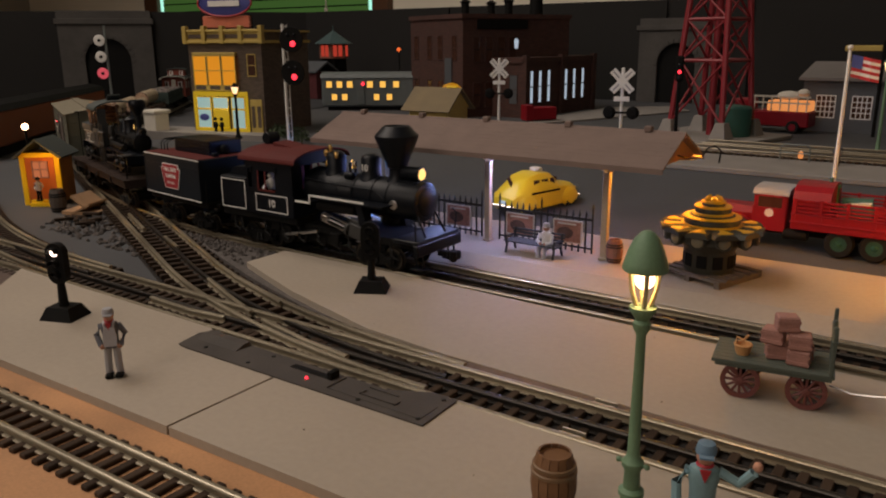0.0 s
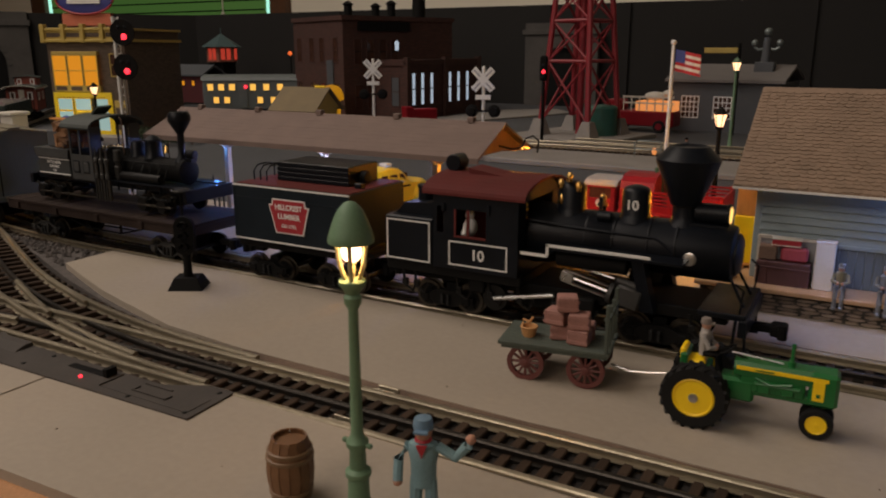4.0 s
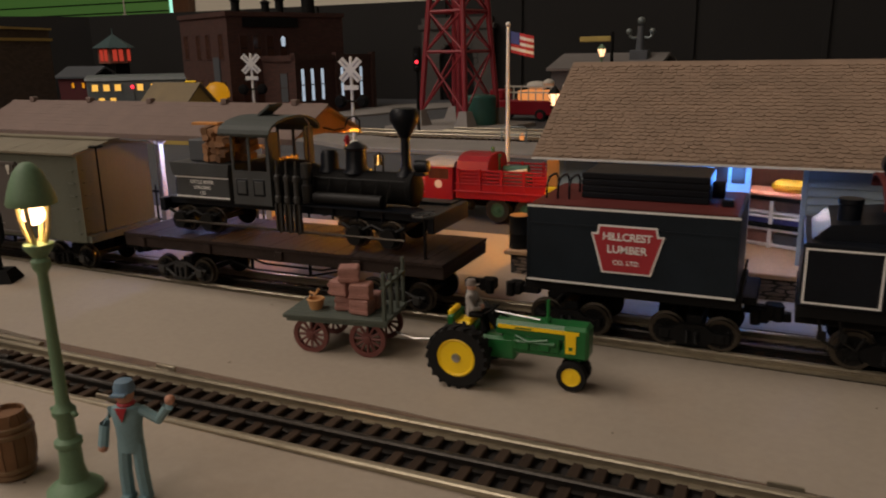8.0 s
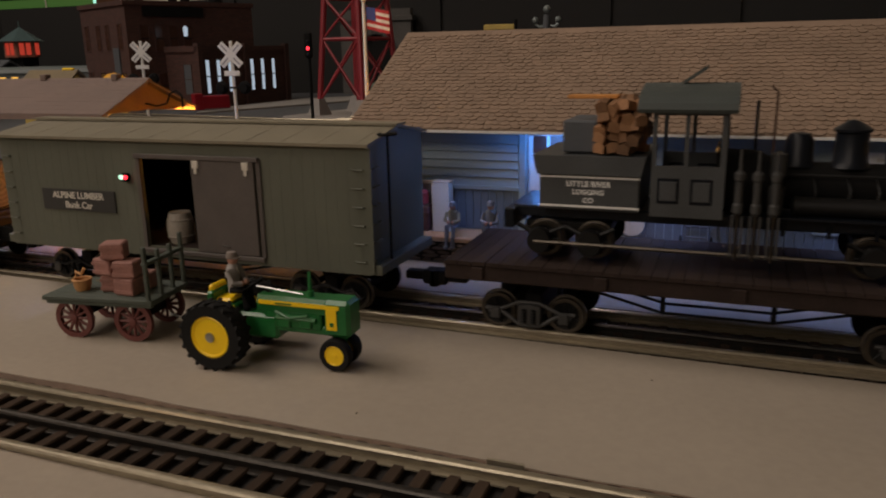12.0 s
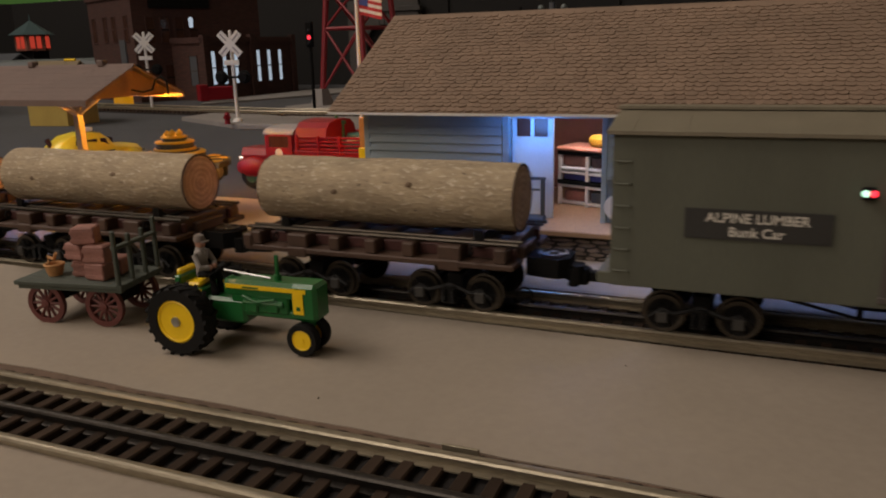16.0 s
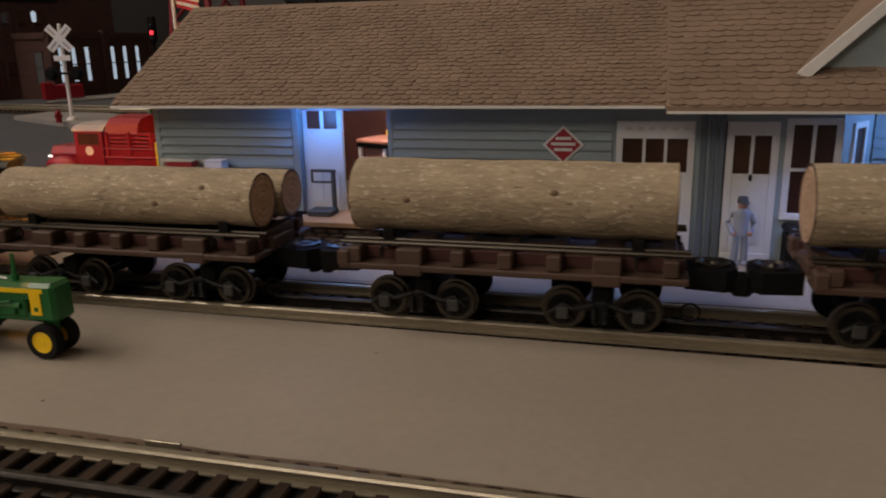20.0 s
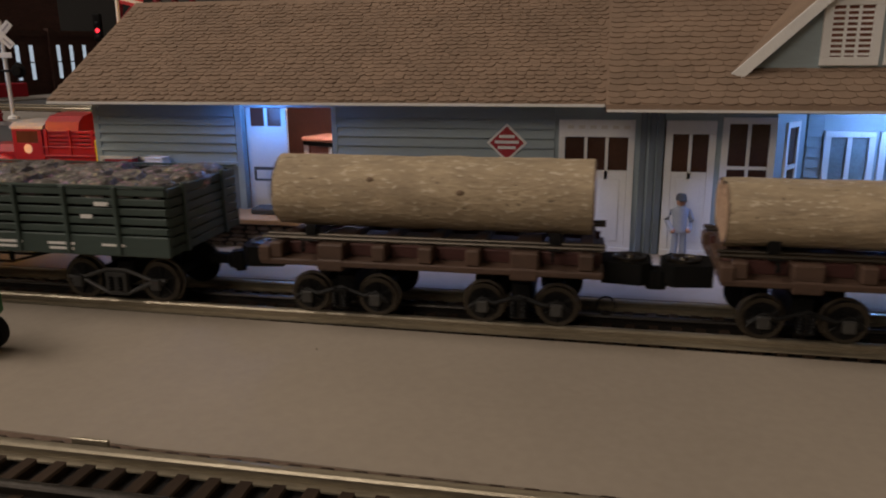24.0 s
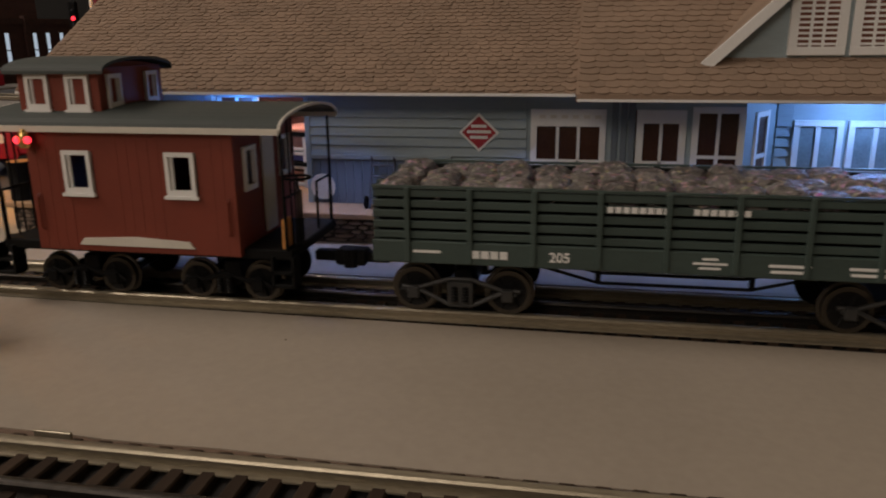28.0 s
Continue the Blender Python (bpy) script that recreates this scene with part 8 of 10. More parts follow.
def car_hull(sections):
    """Rings across x: (x, half width, sill, belt, roof or None)."""
    rings = []
    for x, w, z0, z1, z2, wr in sections:
        rings.append([(x, -w * 0.92, z0), (x, -w, (z0 + z1) / 2), (x, -w * 0.96, z1), (x, -wr, z1 + (z2 - z1) * 0.55), (x, -wr * 0.75, z2), (x, 0, z2 + 0.05), (x, wr * 0.75, z2), (x, wr, z1 + (z2 - z1) * 0.55), (x, w * 0.96, z1), (x, w, (z0 + z1) / 2), (x, w * 0.92, z0)])
    return Shape().ring(rings)


part("body", car_hull([(-4.5, 1.2, 0.7, 1.4, 1.5, 1.0), (-4.2, 1.5, 0.5, 1.7, 1.85, 1.2), (-3.3, 1.75, 0.45, 1.95, 2.5, 1.35), (-2.2, 1.8, 0.45, 2.0, 3.1, 1.45), (-0.8, 1.8, 0.45, 2.0, 3.3, 1.5), (0.4, 1.8, 0.45, 2.0, 3.2, 1.45), (1.2, 1.75, 0.45, 2.0, 2.7, 1.4), (1.7, 1.7, 0.45, 2.0, 2.15, 1.3), (3.0, 1.5, 0.5, 1.85, 2.1, 1.0), (4.2, 1.3, 0.55, 1.6, 1.9, 0.8), (4.5, 1.0, 0.7, 1.4, 1.5, 0.6)]), TAXI, tx, "rounded yellow body")
for o in (-1, 1):
    for x in (-2.9, 2.9):
        part("fender", Shape().ball((x, 1.55 * o, 0.95), 0.95, 16, 10, sx=1.25, sy=0.42, sz=0.85), TAXI, tx)
        road_wheel(tx, x, 1.6 * o, 0.72, 0.5, CHROME)
    for x0, x1 in ((-2.3, -1.3), (-1.1, -0.1), (0.1, 0.95)):
        part("side_window", Shape().prism([(x0, 2.12), (x1, 2.12), (x1 - 0.1 if x1 < 0.5 else x1 - 0.35, 2.8), (x0 + (0.35 if x0 < -2 else 0.08), 2.8)], "y", 1.42 * o - 0.1, 1.42 * o + 0.13), DARKGLASS, tx)
    part("checker_strip", Shape().box(-2.6, 1.2, 1.78 * o - 0.05, 1.78 * o + 0.05, 1.72, 1.86), BLACKMAT, tx)
    part("headlamp", Shape().lathe([(0.2, 4.1), (0.26, 4.4), (0.05, 4.5)], (0, 1.2 * o, 1.35), 12, "x"), CHROME, tx)
part("rear_window", Shape().prism([(-0.8, 0), (0.8, 0), (0.65, 0.42), (-0.65, 0.42)], "z", 0, 0.06), DARKGLASS, tx, "", cm(-3.25, 0, 2.42, 0, -52, 90) @ cm(0, 0, 0))
part("windscreen", Shape().box(1.3, 1.5, -1.1, 1.1, 2.2, 2.75), DARKGLASS, tx)
part("bumper", Shape().box(-4.8, -4.6, -1.6, 1.6, 0.7, 0.95, 0.08).box(4.6, 4.8, -1.5, 1.5, 0.7, 0.95, 0.08), CHROME, tx, "chrome bumper")
part("roof_sign", Shape().box(-0.6, 0.2, -0.5, 0.5, 3.32, 3.62, 0.08), OFFWHITE, tx, "pale roof sign")
# the plate glows by itself in place of light falling on it
part("number_plate", Shape().box(-4.66, -4.58, -0.4, 0.4, 1.0, 1.3), G_WHITEWIN, tx, "pale plate that glows in place of light on it")

tk2 = thing("stake_truck", -10.2, 62.4, road_z(61.5), "red stake-bed truck with a pale cab roof", "truck", rz=180)
part("chassis", Shape().box(-6.4, 6.5, -0.9, 0.9, 1.0, 1.5, 0.05), BLACKMAT, tk2)
part("hood", Shape().prism([(-1.1, 1.5), (-1.15, 2.4), (-0.8, 2.9), (0.8, 2.9), (1.15, 2.4), (1.1, 1.5)], "x", 3.6, 6.6), TRUCKRED, tk2, "red bonnet")
part("grille", Shape().box(6.6, 6.8, -0.9, 0.9, 1.3, 2.7, 0.06), BLACKMAT, tk2)
for o in (-1, 1):
    part("fender", Shape().ball((5.1, 1.75 * o, 1.55), 1.2, 16, 8, sx=1.25, sy=0.45, sz=0.66), TRUCKRED, tk2)
    part("headlamp", Shape().lathe([(0.22, 6.1), (0.28, 6.45), (0.05, 6.55)], (0, 1.4 * o, 2.1), 12, "x"), CHROME, tk2)
    road_wheel(tk2, 5.1, 1.8 * o, 1.0, 0.6, HUBGREEN)
    for x in (-2.4, -4.7):
        road_wheel(tk2, x, 1.75 * o, 1.02, 0.95, HUBGREEN)
    cbx = Shape()
    y0, y1 = sorted((2.0 * o, 1.9 * o))
    cbx.box(1.4, 3.7, y0, y1, 1.4, 3.15).box(1.4, 1.7, y0, y1, 3.15, 4.1).box(3.4, 3.7, y0, y1, 3.15, 4.1).box(1.4, 3.7, y0, y1, 3.95, 4.15)
    part("cab_side", cbx, TRUCKRED, tk2)
    part("door_badge", Shape().lathe([(0.32, 1.99 * o), (0.32, 2.03 * o), (0.05, 2.035 * o)], (2.55, 0, 2.75), 16, "y"), OFFWHITE, tk2, "round pale door badge")
    part("cab_glass", Shape().box(1.7, 3.4, 1.93 * o - 0.02, 1.93 * o + 0.02, 3.15, 3.95), DARKGLASS, tk2)
    for i in range(5):
        part("stake", Shape().box(-6.4 + i * 1.75, -6.2 + i * 1.75, 2.45 * o - 0.08, 2.45 * o + 0.08, 2.3, 4.12), TRUCKRED, tk2)
    for i in range(4):
        part("side_slat", Shape().box(-6.5, 0.9, 2.38 * o - 0.06, 2.38 * o + 0.06, 3.08 + i * 0.27, 3.24 + i * 0.27, 0.02), TRUCKRED, tk2)
    part("bed_side", Shape().box(-6.5, 0.9, 2.35 * o - 0.1, 2.35 * o + 0.1, 1.9, 2.98, 0.03), TRUCKRED, tk2)
    part("bed_rib", Shape().box(-6.6, 1.0, 2.5 * o - 0.1, 2.5 * o + 0.1, 2.32, 2.44, 0.03).box(-6.6, 1.0, 2.48 * o - 0.08, 2.48 * o + 0.08, 2.92, 3.02, 0.03), TRUCKRED, tk2)
part("cab_back", Shape().box(1.3, 1.45, -1.9, 1.9, 1.4, 4.15, 0.03), TRUCKRED, tk2)
part("firewall", Shape().box(3.65, 3.8, -1.9, 1.9, 1.4, 3.2, 0.03), TRUCKRED, tk2)
part("windscreen", Shape().box(3.62, 3.7, -1.8, 1.8, 3.2, 4.0), DARKGLASS, tk2)
part("cab_roof", Shape().prism([(-2.02, 4.1), (-2.0, 4.25), (-1.6, 4.48), (-0.8, 4.58), (0.8, 4.58), (1.6, 4.48), (2.0, 4.25), (2.02, 4.1)], "x", 1.25, 3.85), mat("grey_white_paint", (0.30, 0.30, 0.31), 0.55, var=0.1), tk2, "grey-white rounded cab roof")
part("bed", Shape().box(-6.5, 0.9, -2.4, 2.4, 1.8, 2.05, 0.03), TRUCKRED, tk2)
part("front_rack", Shape().prism([(-2.2, 2.0), (-2.2, 4.0), (-2.0, 4.6), (-1.5, 4.95), (-0.6, 5.1), (0.6, 5.1), (1.5, 4.95), (2.0, 4.6), (2.2, 4.0), (2.2, 2.0)], "x", -1.6, 0.95), TRUCKRED, tk2, "red rounded box behind the cab")
part("tail_gate", Shape().box(-6.6, -6.45, -2.4, 2.4, 1.9, 4.0, 0.03), TRUCKRED, tk2)
part("fuel_tank", Shape().lathe([(0.3, -0.9), (0.42, -0.8), (0.42, 0.8), (0.3, 0.9)], (0.6, 1.7, 1.25), 12, "x"), BLACKMAT, tk2)
pmp = thing("green_pump", -7.2, 62.7, road_z(61.5) + 2.05, "green iron pump lying in the truck bed", "pump")
part("body", Shape().box(-1.2, 1.2, -0.6, 0.6, 0, 1.5, 0.2).lathe([(0.3, -1.0), (0.4, 1.0)], (0, 0, 1.7), 12, "x"), GREENTANK, pmp)
part("pipe", Shape().tube([(-1.4, 0, 1.0), (-1.5, 0, 2.6), (-2.0, 0, 2.8)], 0.2, 8).box(-2.1, -1.2, -0.2, 0.2, 2.6, 2.9, 0.05).cyl((-1.9, 0, 2.8), (-1.9, 0, 3.4), 0.14), GREENTANK, pmp)
part("valve_rod", Shape().cyl((-0.8, -0.5, 1.5), (1.0, -0.3, 1.75), 0.12), OFFWHITE, pmp)
part("valve_box", Shape().box(0.2, 0.9, -0.6, 0.2, 1.5, 1.8, 0.05), OFFWHITE, pmp)

# station furniture -------------------------------------------------------------------------
# orange lamp light is put into the colour of pallet and upper crate
pk = thing("pallet", -1.0, 52.8, ZF, "pallet under stacked boxes, lamp orange put into its colour", "pallet")
part("board", Shape().box(-0.75, 0.7, -0.8, 0.8, 0.2, 0.3), WOODORANGE, pk)
part("bearer", Shape().box(-0.75, -0.5, -0.8, 0.8, 0, 0.2).box(0.45, 0.7, -0.8, 0.8, 0, 0.2).box(-0.1, 0.1, -0.8, 0.8, 0, 0.2), WOODORANGE, pk)
solid("box", Shape().box(-1.65, -0.35, 52.15, 53.5, ZF + 0.31, 5.1, 0.05), YELLOW, "large yellow crate stacked on a pallet", "crate", "boxes at the station's end")
solid("box", Shape().box(-1.6, -0.4, 52.25, 53.4, 5.11, 6.8, 0.05), WOODORANGE, "crate on the yellow one, lamp orange put into its colour", "crate", "boxes at the station's end")
fr = thing("framed_picture", 0, 0, 0, "pale-framed grey board leaning on the station wall", "picture")
part("frame", Shape().box(0.0, 3.5, 50.2, 50.34, ZF, 2.1).box(0.0, 3.5, 50.2, 50.34, 4.35, 4.52).box(0.0, 0.16, 50.2, 50.34, 2.1, 4.35).box(3.34, 3.5, 50.2, 50.34, 2.1, 4.35), OFFWHITE, fr, "white frame")
part("board", Shape().box(0.16, 3.34, 50.27, 50.33, 2.1, 4.35), DOLLGREY, fr, "grey board")
PILE = "parcels stacked before the framed board"
solid("trunk", Shape().box(0.15, 2.95, 49.25, 50.15, ZF, 3.25, 0.06).box(0.1, 3.0, 49.2, 50.18, 2.85, 2.95, 0.02).box(0.6, 0.75, 49.22, 50.16, ZF, 3.28).box(2.3, 2.45, 49.22, 50.16, ZF, 3.28), mat("maroon_trunk", (0.085, 0.035, 0.036), 0.6, var=0.25), "dark maroon banded trunk under the parcels", "trunk")
solid("parcel", Shape().box(0.2, 1.15, 49.35, 50.0, 3.29, 4.1, 0.05), mat("brown_parcel", (0.16, 0.10, 0.075), 0.75, var=0.25), "grey-brown square parcel on the maroon trunk", "parcel", PILE)
solid("parcel", Shape().box(1.35, 2.75, 49.4, 50.0, 3.29, 4.08, 0.12), mat("pink_parcel", (0.36, 0.06, 0.085), 0.6, var=0.2), "soft pink-red bundle on the maroon trunk", "bundle", PILE)
rp = thing("parcel", 1.6, 49.7, 4.11, "red parcel with pale bands on top of the pile", "parcel", PILE, rz=4)
part("wrapping", Shape().box(-0.75, 0.75, -0.32, 0.32, 0, 0.44, 0.05), SIGNRED, rp, "red wrapping")
for z in (0.05, 0.4):
    part("band", Shape().box(-0.77, 0.77, -0.34, 0.34, z, z + 0.06, 0.01), OFFWHITE, rp, "pale band")
solid("parcel", Shape().box(3.1, 4.1, 49.4, 50.1, ZF, 4.55, 0.04).box(3.07, 4.13, 49.37, 50.13, 4.55, 4.63, 0.02), OFFWHITE, "tall off-white box beside the pile", "box", PILE)
solid("round_sign", Shape().lathe([(0.62, 0), (0.64, -0.04), (0.62, -0.1), (0.06, -0.11), (0.05, -0.16)], (13.55, 50.42, 2.75), 30, "y"), OFFWHITE, "round pale disc leaning on the station wall", "disc")
ht = thing("hand_truck", 16.7, 50.0, ZF, "dark hand truck leaning on the station wall", "hand truck")
for x in (-0.55, 0.55):
    part("rail", Shape().tube([(x, -0.5, 0), (x, 0.2, 2.2), (x, 0.1, 2.4)], 0.07, 6), SLATE, ht)
for z in (0.5, 1.0, 1.5, 2.0):
    part("crossbar", Shape().cyl((-0.55, -0.5 + z * 0.3, z), (0.55, -0.5 + z * 0.3, z), 0.05, n=6), SLATE, ht)
part("wheel", Shape().torus((-0.7, -0.5, 0.3), 0.25, 0.07, "x", 14, 6).torus((0.7, -0.5, 0.3), 0.25, 0.07, "x", 14, 6), BLACKMAT, ht)
sc = thing("platform_scale", 9.4, 49.9, ZF, "dark iron platform scale before the freight door", "scale")
part("base", Shape().box(-0.7, 0.6, -0.6, 0.5, 0, 0.3, 0.06), SLATE, sc)
part("column", Shape().box(0.35, 0.55, 0.2, 0.4, 0.3, 2.2, 0.03), SLATE, sc)
part("beam", Shape().box(-0.75, 0.6, 0.25, 0.35, 2.1, 2.25, 0.02).box(-0.75, -0.65, 0.25, 0.35, 1.6, 2.1).box(-0.7, 0.3, 0.25, 0.35, 1.55, 1.65), SLATE, sc)
cr = thing("freight_rack", 11.6, 55.0, ZF, "white two-tier rack with an orange-pink top in the freight room", "rack", rz=-20)
for x in (-1.75, 0.0, 1.75):
    for y in (-0.9, 0.9):
        part("upright", Shape().box(x - 0.11, x + 0.11, y - 0.1, y + 0.1, 0, 3.0, 0.02), WHITE, cr)
for z in (0.08, 1.0, 1.75, 2.0):
    part("shelf", Shape().box(-1.85, 1.85, -1.0, 1.0, z, z + 0.14, 0.02), WHITE, cr)
for z in (1.16, 2.78):
    part("dark_band", Shape().box(-1.87, 1.87, -1.05, 1.02, z, z + 0.24, 0.02), BLACKMAT, cr, "black cross board")
part("top", Shape().box(-1.95, 1.95, -1.1, 1.1, 3.02, 3.24, 0.08), mat("salmon_board", (0.62, 0.27, 0.17), 0.6, var=0.15), cr, "orange-pink top board")
for x, y, z, m in ((-0.85, -0.3, 1.42, SIGNBLUE), (0.85, -0.3, 1.42, SIGNBLUE), (-0.85, -0.2, 2.15, CRATE), (0.85, -0.2, 2.15, POSTERDARK), (-0.85, -0.2, 0.23, CRATE), (0.85, -0.2, 0.23, SLATE)):
    part("drawer", Shape().box(x - 0.7, x + 0.7, y - 0.6, y + 0.6, z, z + (0.3 if m is SIGNBLUE else 0.58), 0.05), m, cr)
solid("yellow_parcel", Shape(Matrix.LocRotScale((12.35, 54.75, ZF + 3.25), Euler((0, 0, -0.35)), None)).box(-1.1, 1.1, -0.6, 0.6, 0, 0.62, 0.2), MACHY, "yellow parcel on top of the freight rack", "parcel")
tkk = thing("trunk", 32.2, 49.6, 0.4, "dark trunk below the station window", "trunk")
part("body", Shape().box(-1.2, 1.2, -0.7, 0.7, 0, 1.5, 0.08), BLACKMAT, tkk)
part("lid", Shape().box(-1.25, 1.25, -0.75, 0.75, 1.5, 1.85, 0.12), BLACKMAT, tkk)
part("handle", Shape().tube([(-0.5, 0, 1.85), (-0.45, 0, 2.05), (-0.15, 0, 2.05), (-0.1, 0, 1.85)], 0.06, 6), BLACKMAT, tkk)


# ---- the town behind ----
fp = thing("flagpole", -9.7, 67.8, road_z(67.8), "white flagpole flying a small striped flag", "flagpole")
part("pole", Shape().lathe([(0.5, 0), (0.5, 0.2), (0.2, 0.3), (0.16, 7), (0.12, 14.0), (0.08, 14.05)], (0, 0, 0), 16), WHITE, fp)
part("finial", Shape().ball((0, 0, 14.2), 0.22, 12, 8), WHITE, fp)
fl = Shape()
for i in range(7):
    z0, z1 = 12.05 + i * 0.24, 12.05 + (i + 1) * 0.24
    m = FLAGRED if i % 2 == 0 else WHITE
    def wav(x):
        return 0.18 * math.sin(x * 2.6)
    for a, b in ((0.2, 0.9), (0.9, 1.55), (1.55, 2.2)):
        if a < 0.8 and i > 2:
            continue
        part("flag_stripe", Shape().add([(a, wav(a), z0 - a * 0.22), (b, wav(b), z0 - b * 0.22), (b, wav(b), z1 - b * 0.22), (a, wav(a), z1 - a * 0.22), (a, wav(a) + 0.03, z0 - a * 0.22), (b, wav(b) + 0.03, z0 - b * 0.22), (b, wav(b) + 0.03, z1 - b * 0.22), (a, wav(a) + 0.03, z1 - a * 0.22)], [(0, 1, 2, 3), (7, 6, 5, 4), (0, 4, 5, 1), (2, 6, 7, 3), (1, 5, 6, 2), (0, 3, 7, 4)]), m, fp)
part("flag_canton", Shape().prism([(0.2, 12.74), (0.95, 12.58), (0.95, 13.52), (0.2, 13.68)], "y", 0.05, 0.1), FLAGBLUE, fp, "blue flag canton")


def post_lamp(name, x, y, z, h, material, label, power=None):
    p = thing(name, x, y, z, label, "street lamp", "street lamps")
    part("base", Shape().lathe([(0.55, 0), (0.5, 0.3), (0.28, 0.6), (0.22, 1.6)], (0, 0, 0), 14), material, p)
    part("post", Shape().lathe([(0.22, 1.5), (0.16, h - 1.6), (0.32, h - 1.5), (0.34, h - 1.35)], (0, 0, 0), 12), material, p)
    part("lantern_glass", Shape().lathe([(0.26, h - 1.35), (0.5, h - 0.45), (0.48, h - 0.4)], (0, 0, 0), 6, smooth=False), G_WARM if power is None else power, p, "glowing lantern")
    part("lantern_cap", Shape().lathe([(0.62, h - 0.4), (0.35, h - 0.1), (0.08, h + 0.2)], (0, 0, 0), 6, smooth=False), material, p)
    for i in range(6):
        a = i * math.pi / 3
        part("glazing_bar", Shape().cyl((0.28 * math.cos(a), 0.28 * math.sin(a), h - 1.35), (0.53 * math.cos(a), 0.53 * math.sin(a), h - 0.4), 0.035, n=5), material, p)
    return p


G_LANT = glow("lantern_glow", (1.0, 0.55, 0.28), 2.6)
post_lamp("street_lamp", -5.6, 67.4, road_z(67.4), 9.2, BLACKMAT, "black street lamp with a glowing lantern", G_LANT)
post_lamp("street_lamp", -10.9, 106.3, 2.4, 11.2, LAMPGREEN, "green street lamp with a glowing lantern", G_LANT)
post_lamp("street_lamp", -87.0, 72.5, 2.75, 7.6, BLACKMAT, "black street lamp before the lit shop", G_LANT)


def crossbuck(x, y, z, rz, top):
    c = thing("crossing_signal", x, y, z, "white railroad crossbuck with dark flasher lamps", "crossing signal", "crossing signals", rz)
    h = top - z
    part("post", Shape().cyl((0, 0, 0), (0, 0, h + 1.2), 0.2, n=10).lathe([(0.6, 0), (0.5, 0.25), (0.22, 0.4)], (0, 0, 0), 12), WHITE, c)
    for a in (46, -46):
        arm = part("crossbuck_arm", Shape().box(-1.65, 1.65, -0.06, 0.06, -0.4, 0.4, 0.02), WHITE, c, "white crossbuck board", cm(0, -0.3 - 0.06 * (a > 0), h, 0, a, 0))
        part("letter_bar", Shape().box(-1.5, -0.5, -0.08, -0.06, -0.09, 0.09).box(0.5, 1.5, -0.08, -0.06, -0.09, 0.09), DOLLGREY, arm)
    part("track_plate", Shape().box(-0.9, 0.9, -0.35, -0.25, h - 2.3, h - 1.75, 0.03), WHITE, c, "white lower plate")
    part("lamp_bar", Shape().cyl((-1.7, -0.2, h - 3.6), (1.7, -0.2, h - 3.6), 0.12, n=8), BLACKMAT, c)
    for o in (-1, 1):
        fh = part("flasher", Shape().lathe([(0.6, 0.2), (0.75, 0.1), (0.75, 0.0), (0.45, -0.1), (0.45, -0.5)], (1.35 * o, -0.3, h - 3.6), 18, "y"), BLACKMAT, c, "dark round flasher lamp")
    part("finial", Shape().ball((0, 0, h + 1.3), 0.22, 8, 6), WHITE, c)


crossbuck(-35.5, 86.0, 2.85, 14, 11.4)
crossbuck(-60.5, 99.8, 2.4, 28, 12.0)
hy = thing("fire_hydrant", -34.8, 83.2, 2.85, "small red fire hydrant at the crossing", "hydrant")
part("barrel", Shape().lathe([(0.35, 0), (0.3, 0.2), (0.28, 0.9), (0.34, 1.0), (0.2, 1.25), (0.05, 1.35)], (0, 0, 0), 12), TRUCKRED, hy)
part("outlets", Shape().cyl((-0.42, 0, 0.7), (0.42, 0, 0.7), 0.14, n=8).cyl((0, -0.42, 0.7), (0, 0, 0.7), 0.16, n=8), TRUCKRED, hy)


def mast_signal(x, y, z, rz, heads, label, pole=WHITE):
    m = thing("mast_signal", x, y, z, label, "signal", "mast signals", rz)
    top = max(h for h, _ in heads) + 1.3 - z
    part("mast", Shape().cyl((0, 0, 0), (0, 0, top), 0.14, n=10).box(-0.6, 0.6, -0.6, 0.6, 0, 0.7, 0.08), pole, m)
    for o in (-0.18, 0.18):
        part("ladder_rail", Shape().cyl((o, 0.5, 0.6), (o, 0.5, top), 0.05, n=5), pole, m)
    for i in range(int(top / 0.7)):
        part("rung", Shape().cyl((-0.18, 0.5, 0.8 + i * 0.7), (0.18, 0.5, 0.8 + i * 0.7), 0.04, n=5), pole, m)
    for hz, lens in heads:
        hz -= z
        d = part("target", Shape().lathe([(1.05, 0), (1.08, -0.05), (1.05, -0.12)], (0.9, -0.35, hz), 26, "y").box(0.3, 1.5, -0.3, 0.3, hz - 0.6, hz + 0.6, 0.1), BLACKMAT, m, "round black target")
        for k, (dx, dz) in enumerate(((0.6, 0.4), (1.2, 0.4), (1.05, -0.35))):
            part("lens", Shape().ball((0.9 + (dx - 0.9), -0.5, hz + dz), 0.15 if k < 2 else 0.26, 10, 6, sy=0.4), lens if k == 2 else BLACK, d)
    return m


mast_signal(-51.5, 48.6, 0.4, 25, ((16.2, G_RED), (13.4, G_RED)), "white mast signal with two round red-lit heads")
ms = thing("mast_signal", -33.4, 99.2, 2.4, "black mast signal with a small red light", "signal", "mast signals", 18)
part("mast", Shape().cyl((0, 0, 0), (0, 0, 10.6), 0.22, n=8).box(-0.5, 0.5, -0.5, 0.5, 0, 0.5, 0.06), BLACKMAT, ms)
part("head", Shape().box(-0.5, 0.5, -0.5, 0.2, 8.4, 11.6, 0.2), BLACKMAT, ms)
for z, g in ((9.6, G_RED), (10.4, BLACK), (8.9, BLACK)):
    part("lens", Shape().ball((0, -0.5, z), 0.24, 10, 6, sy=0.5), g, ms)
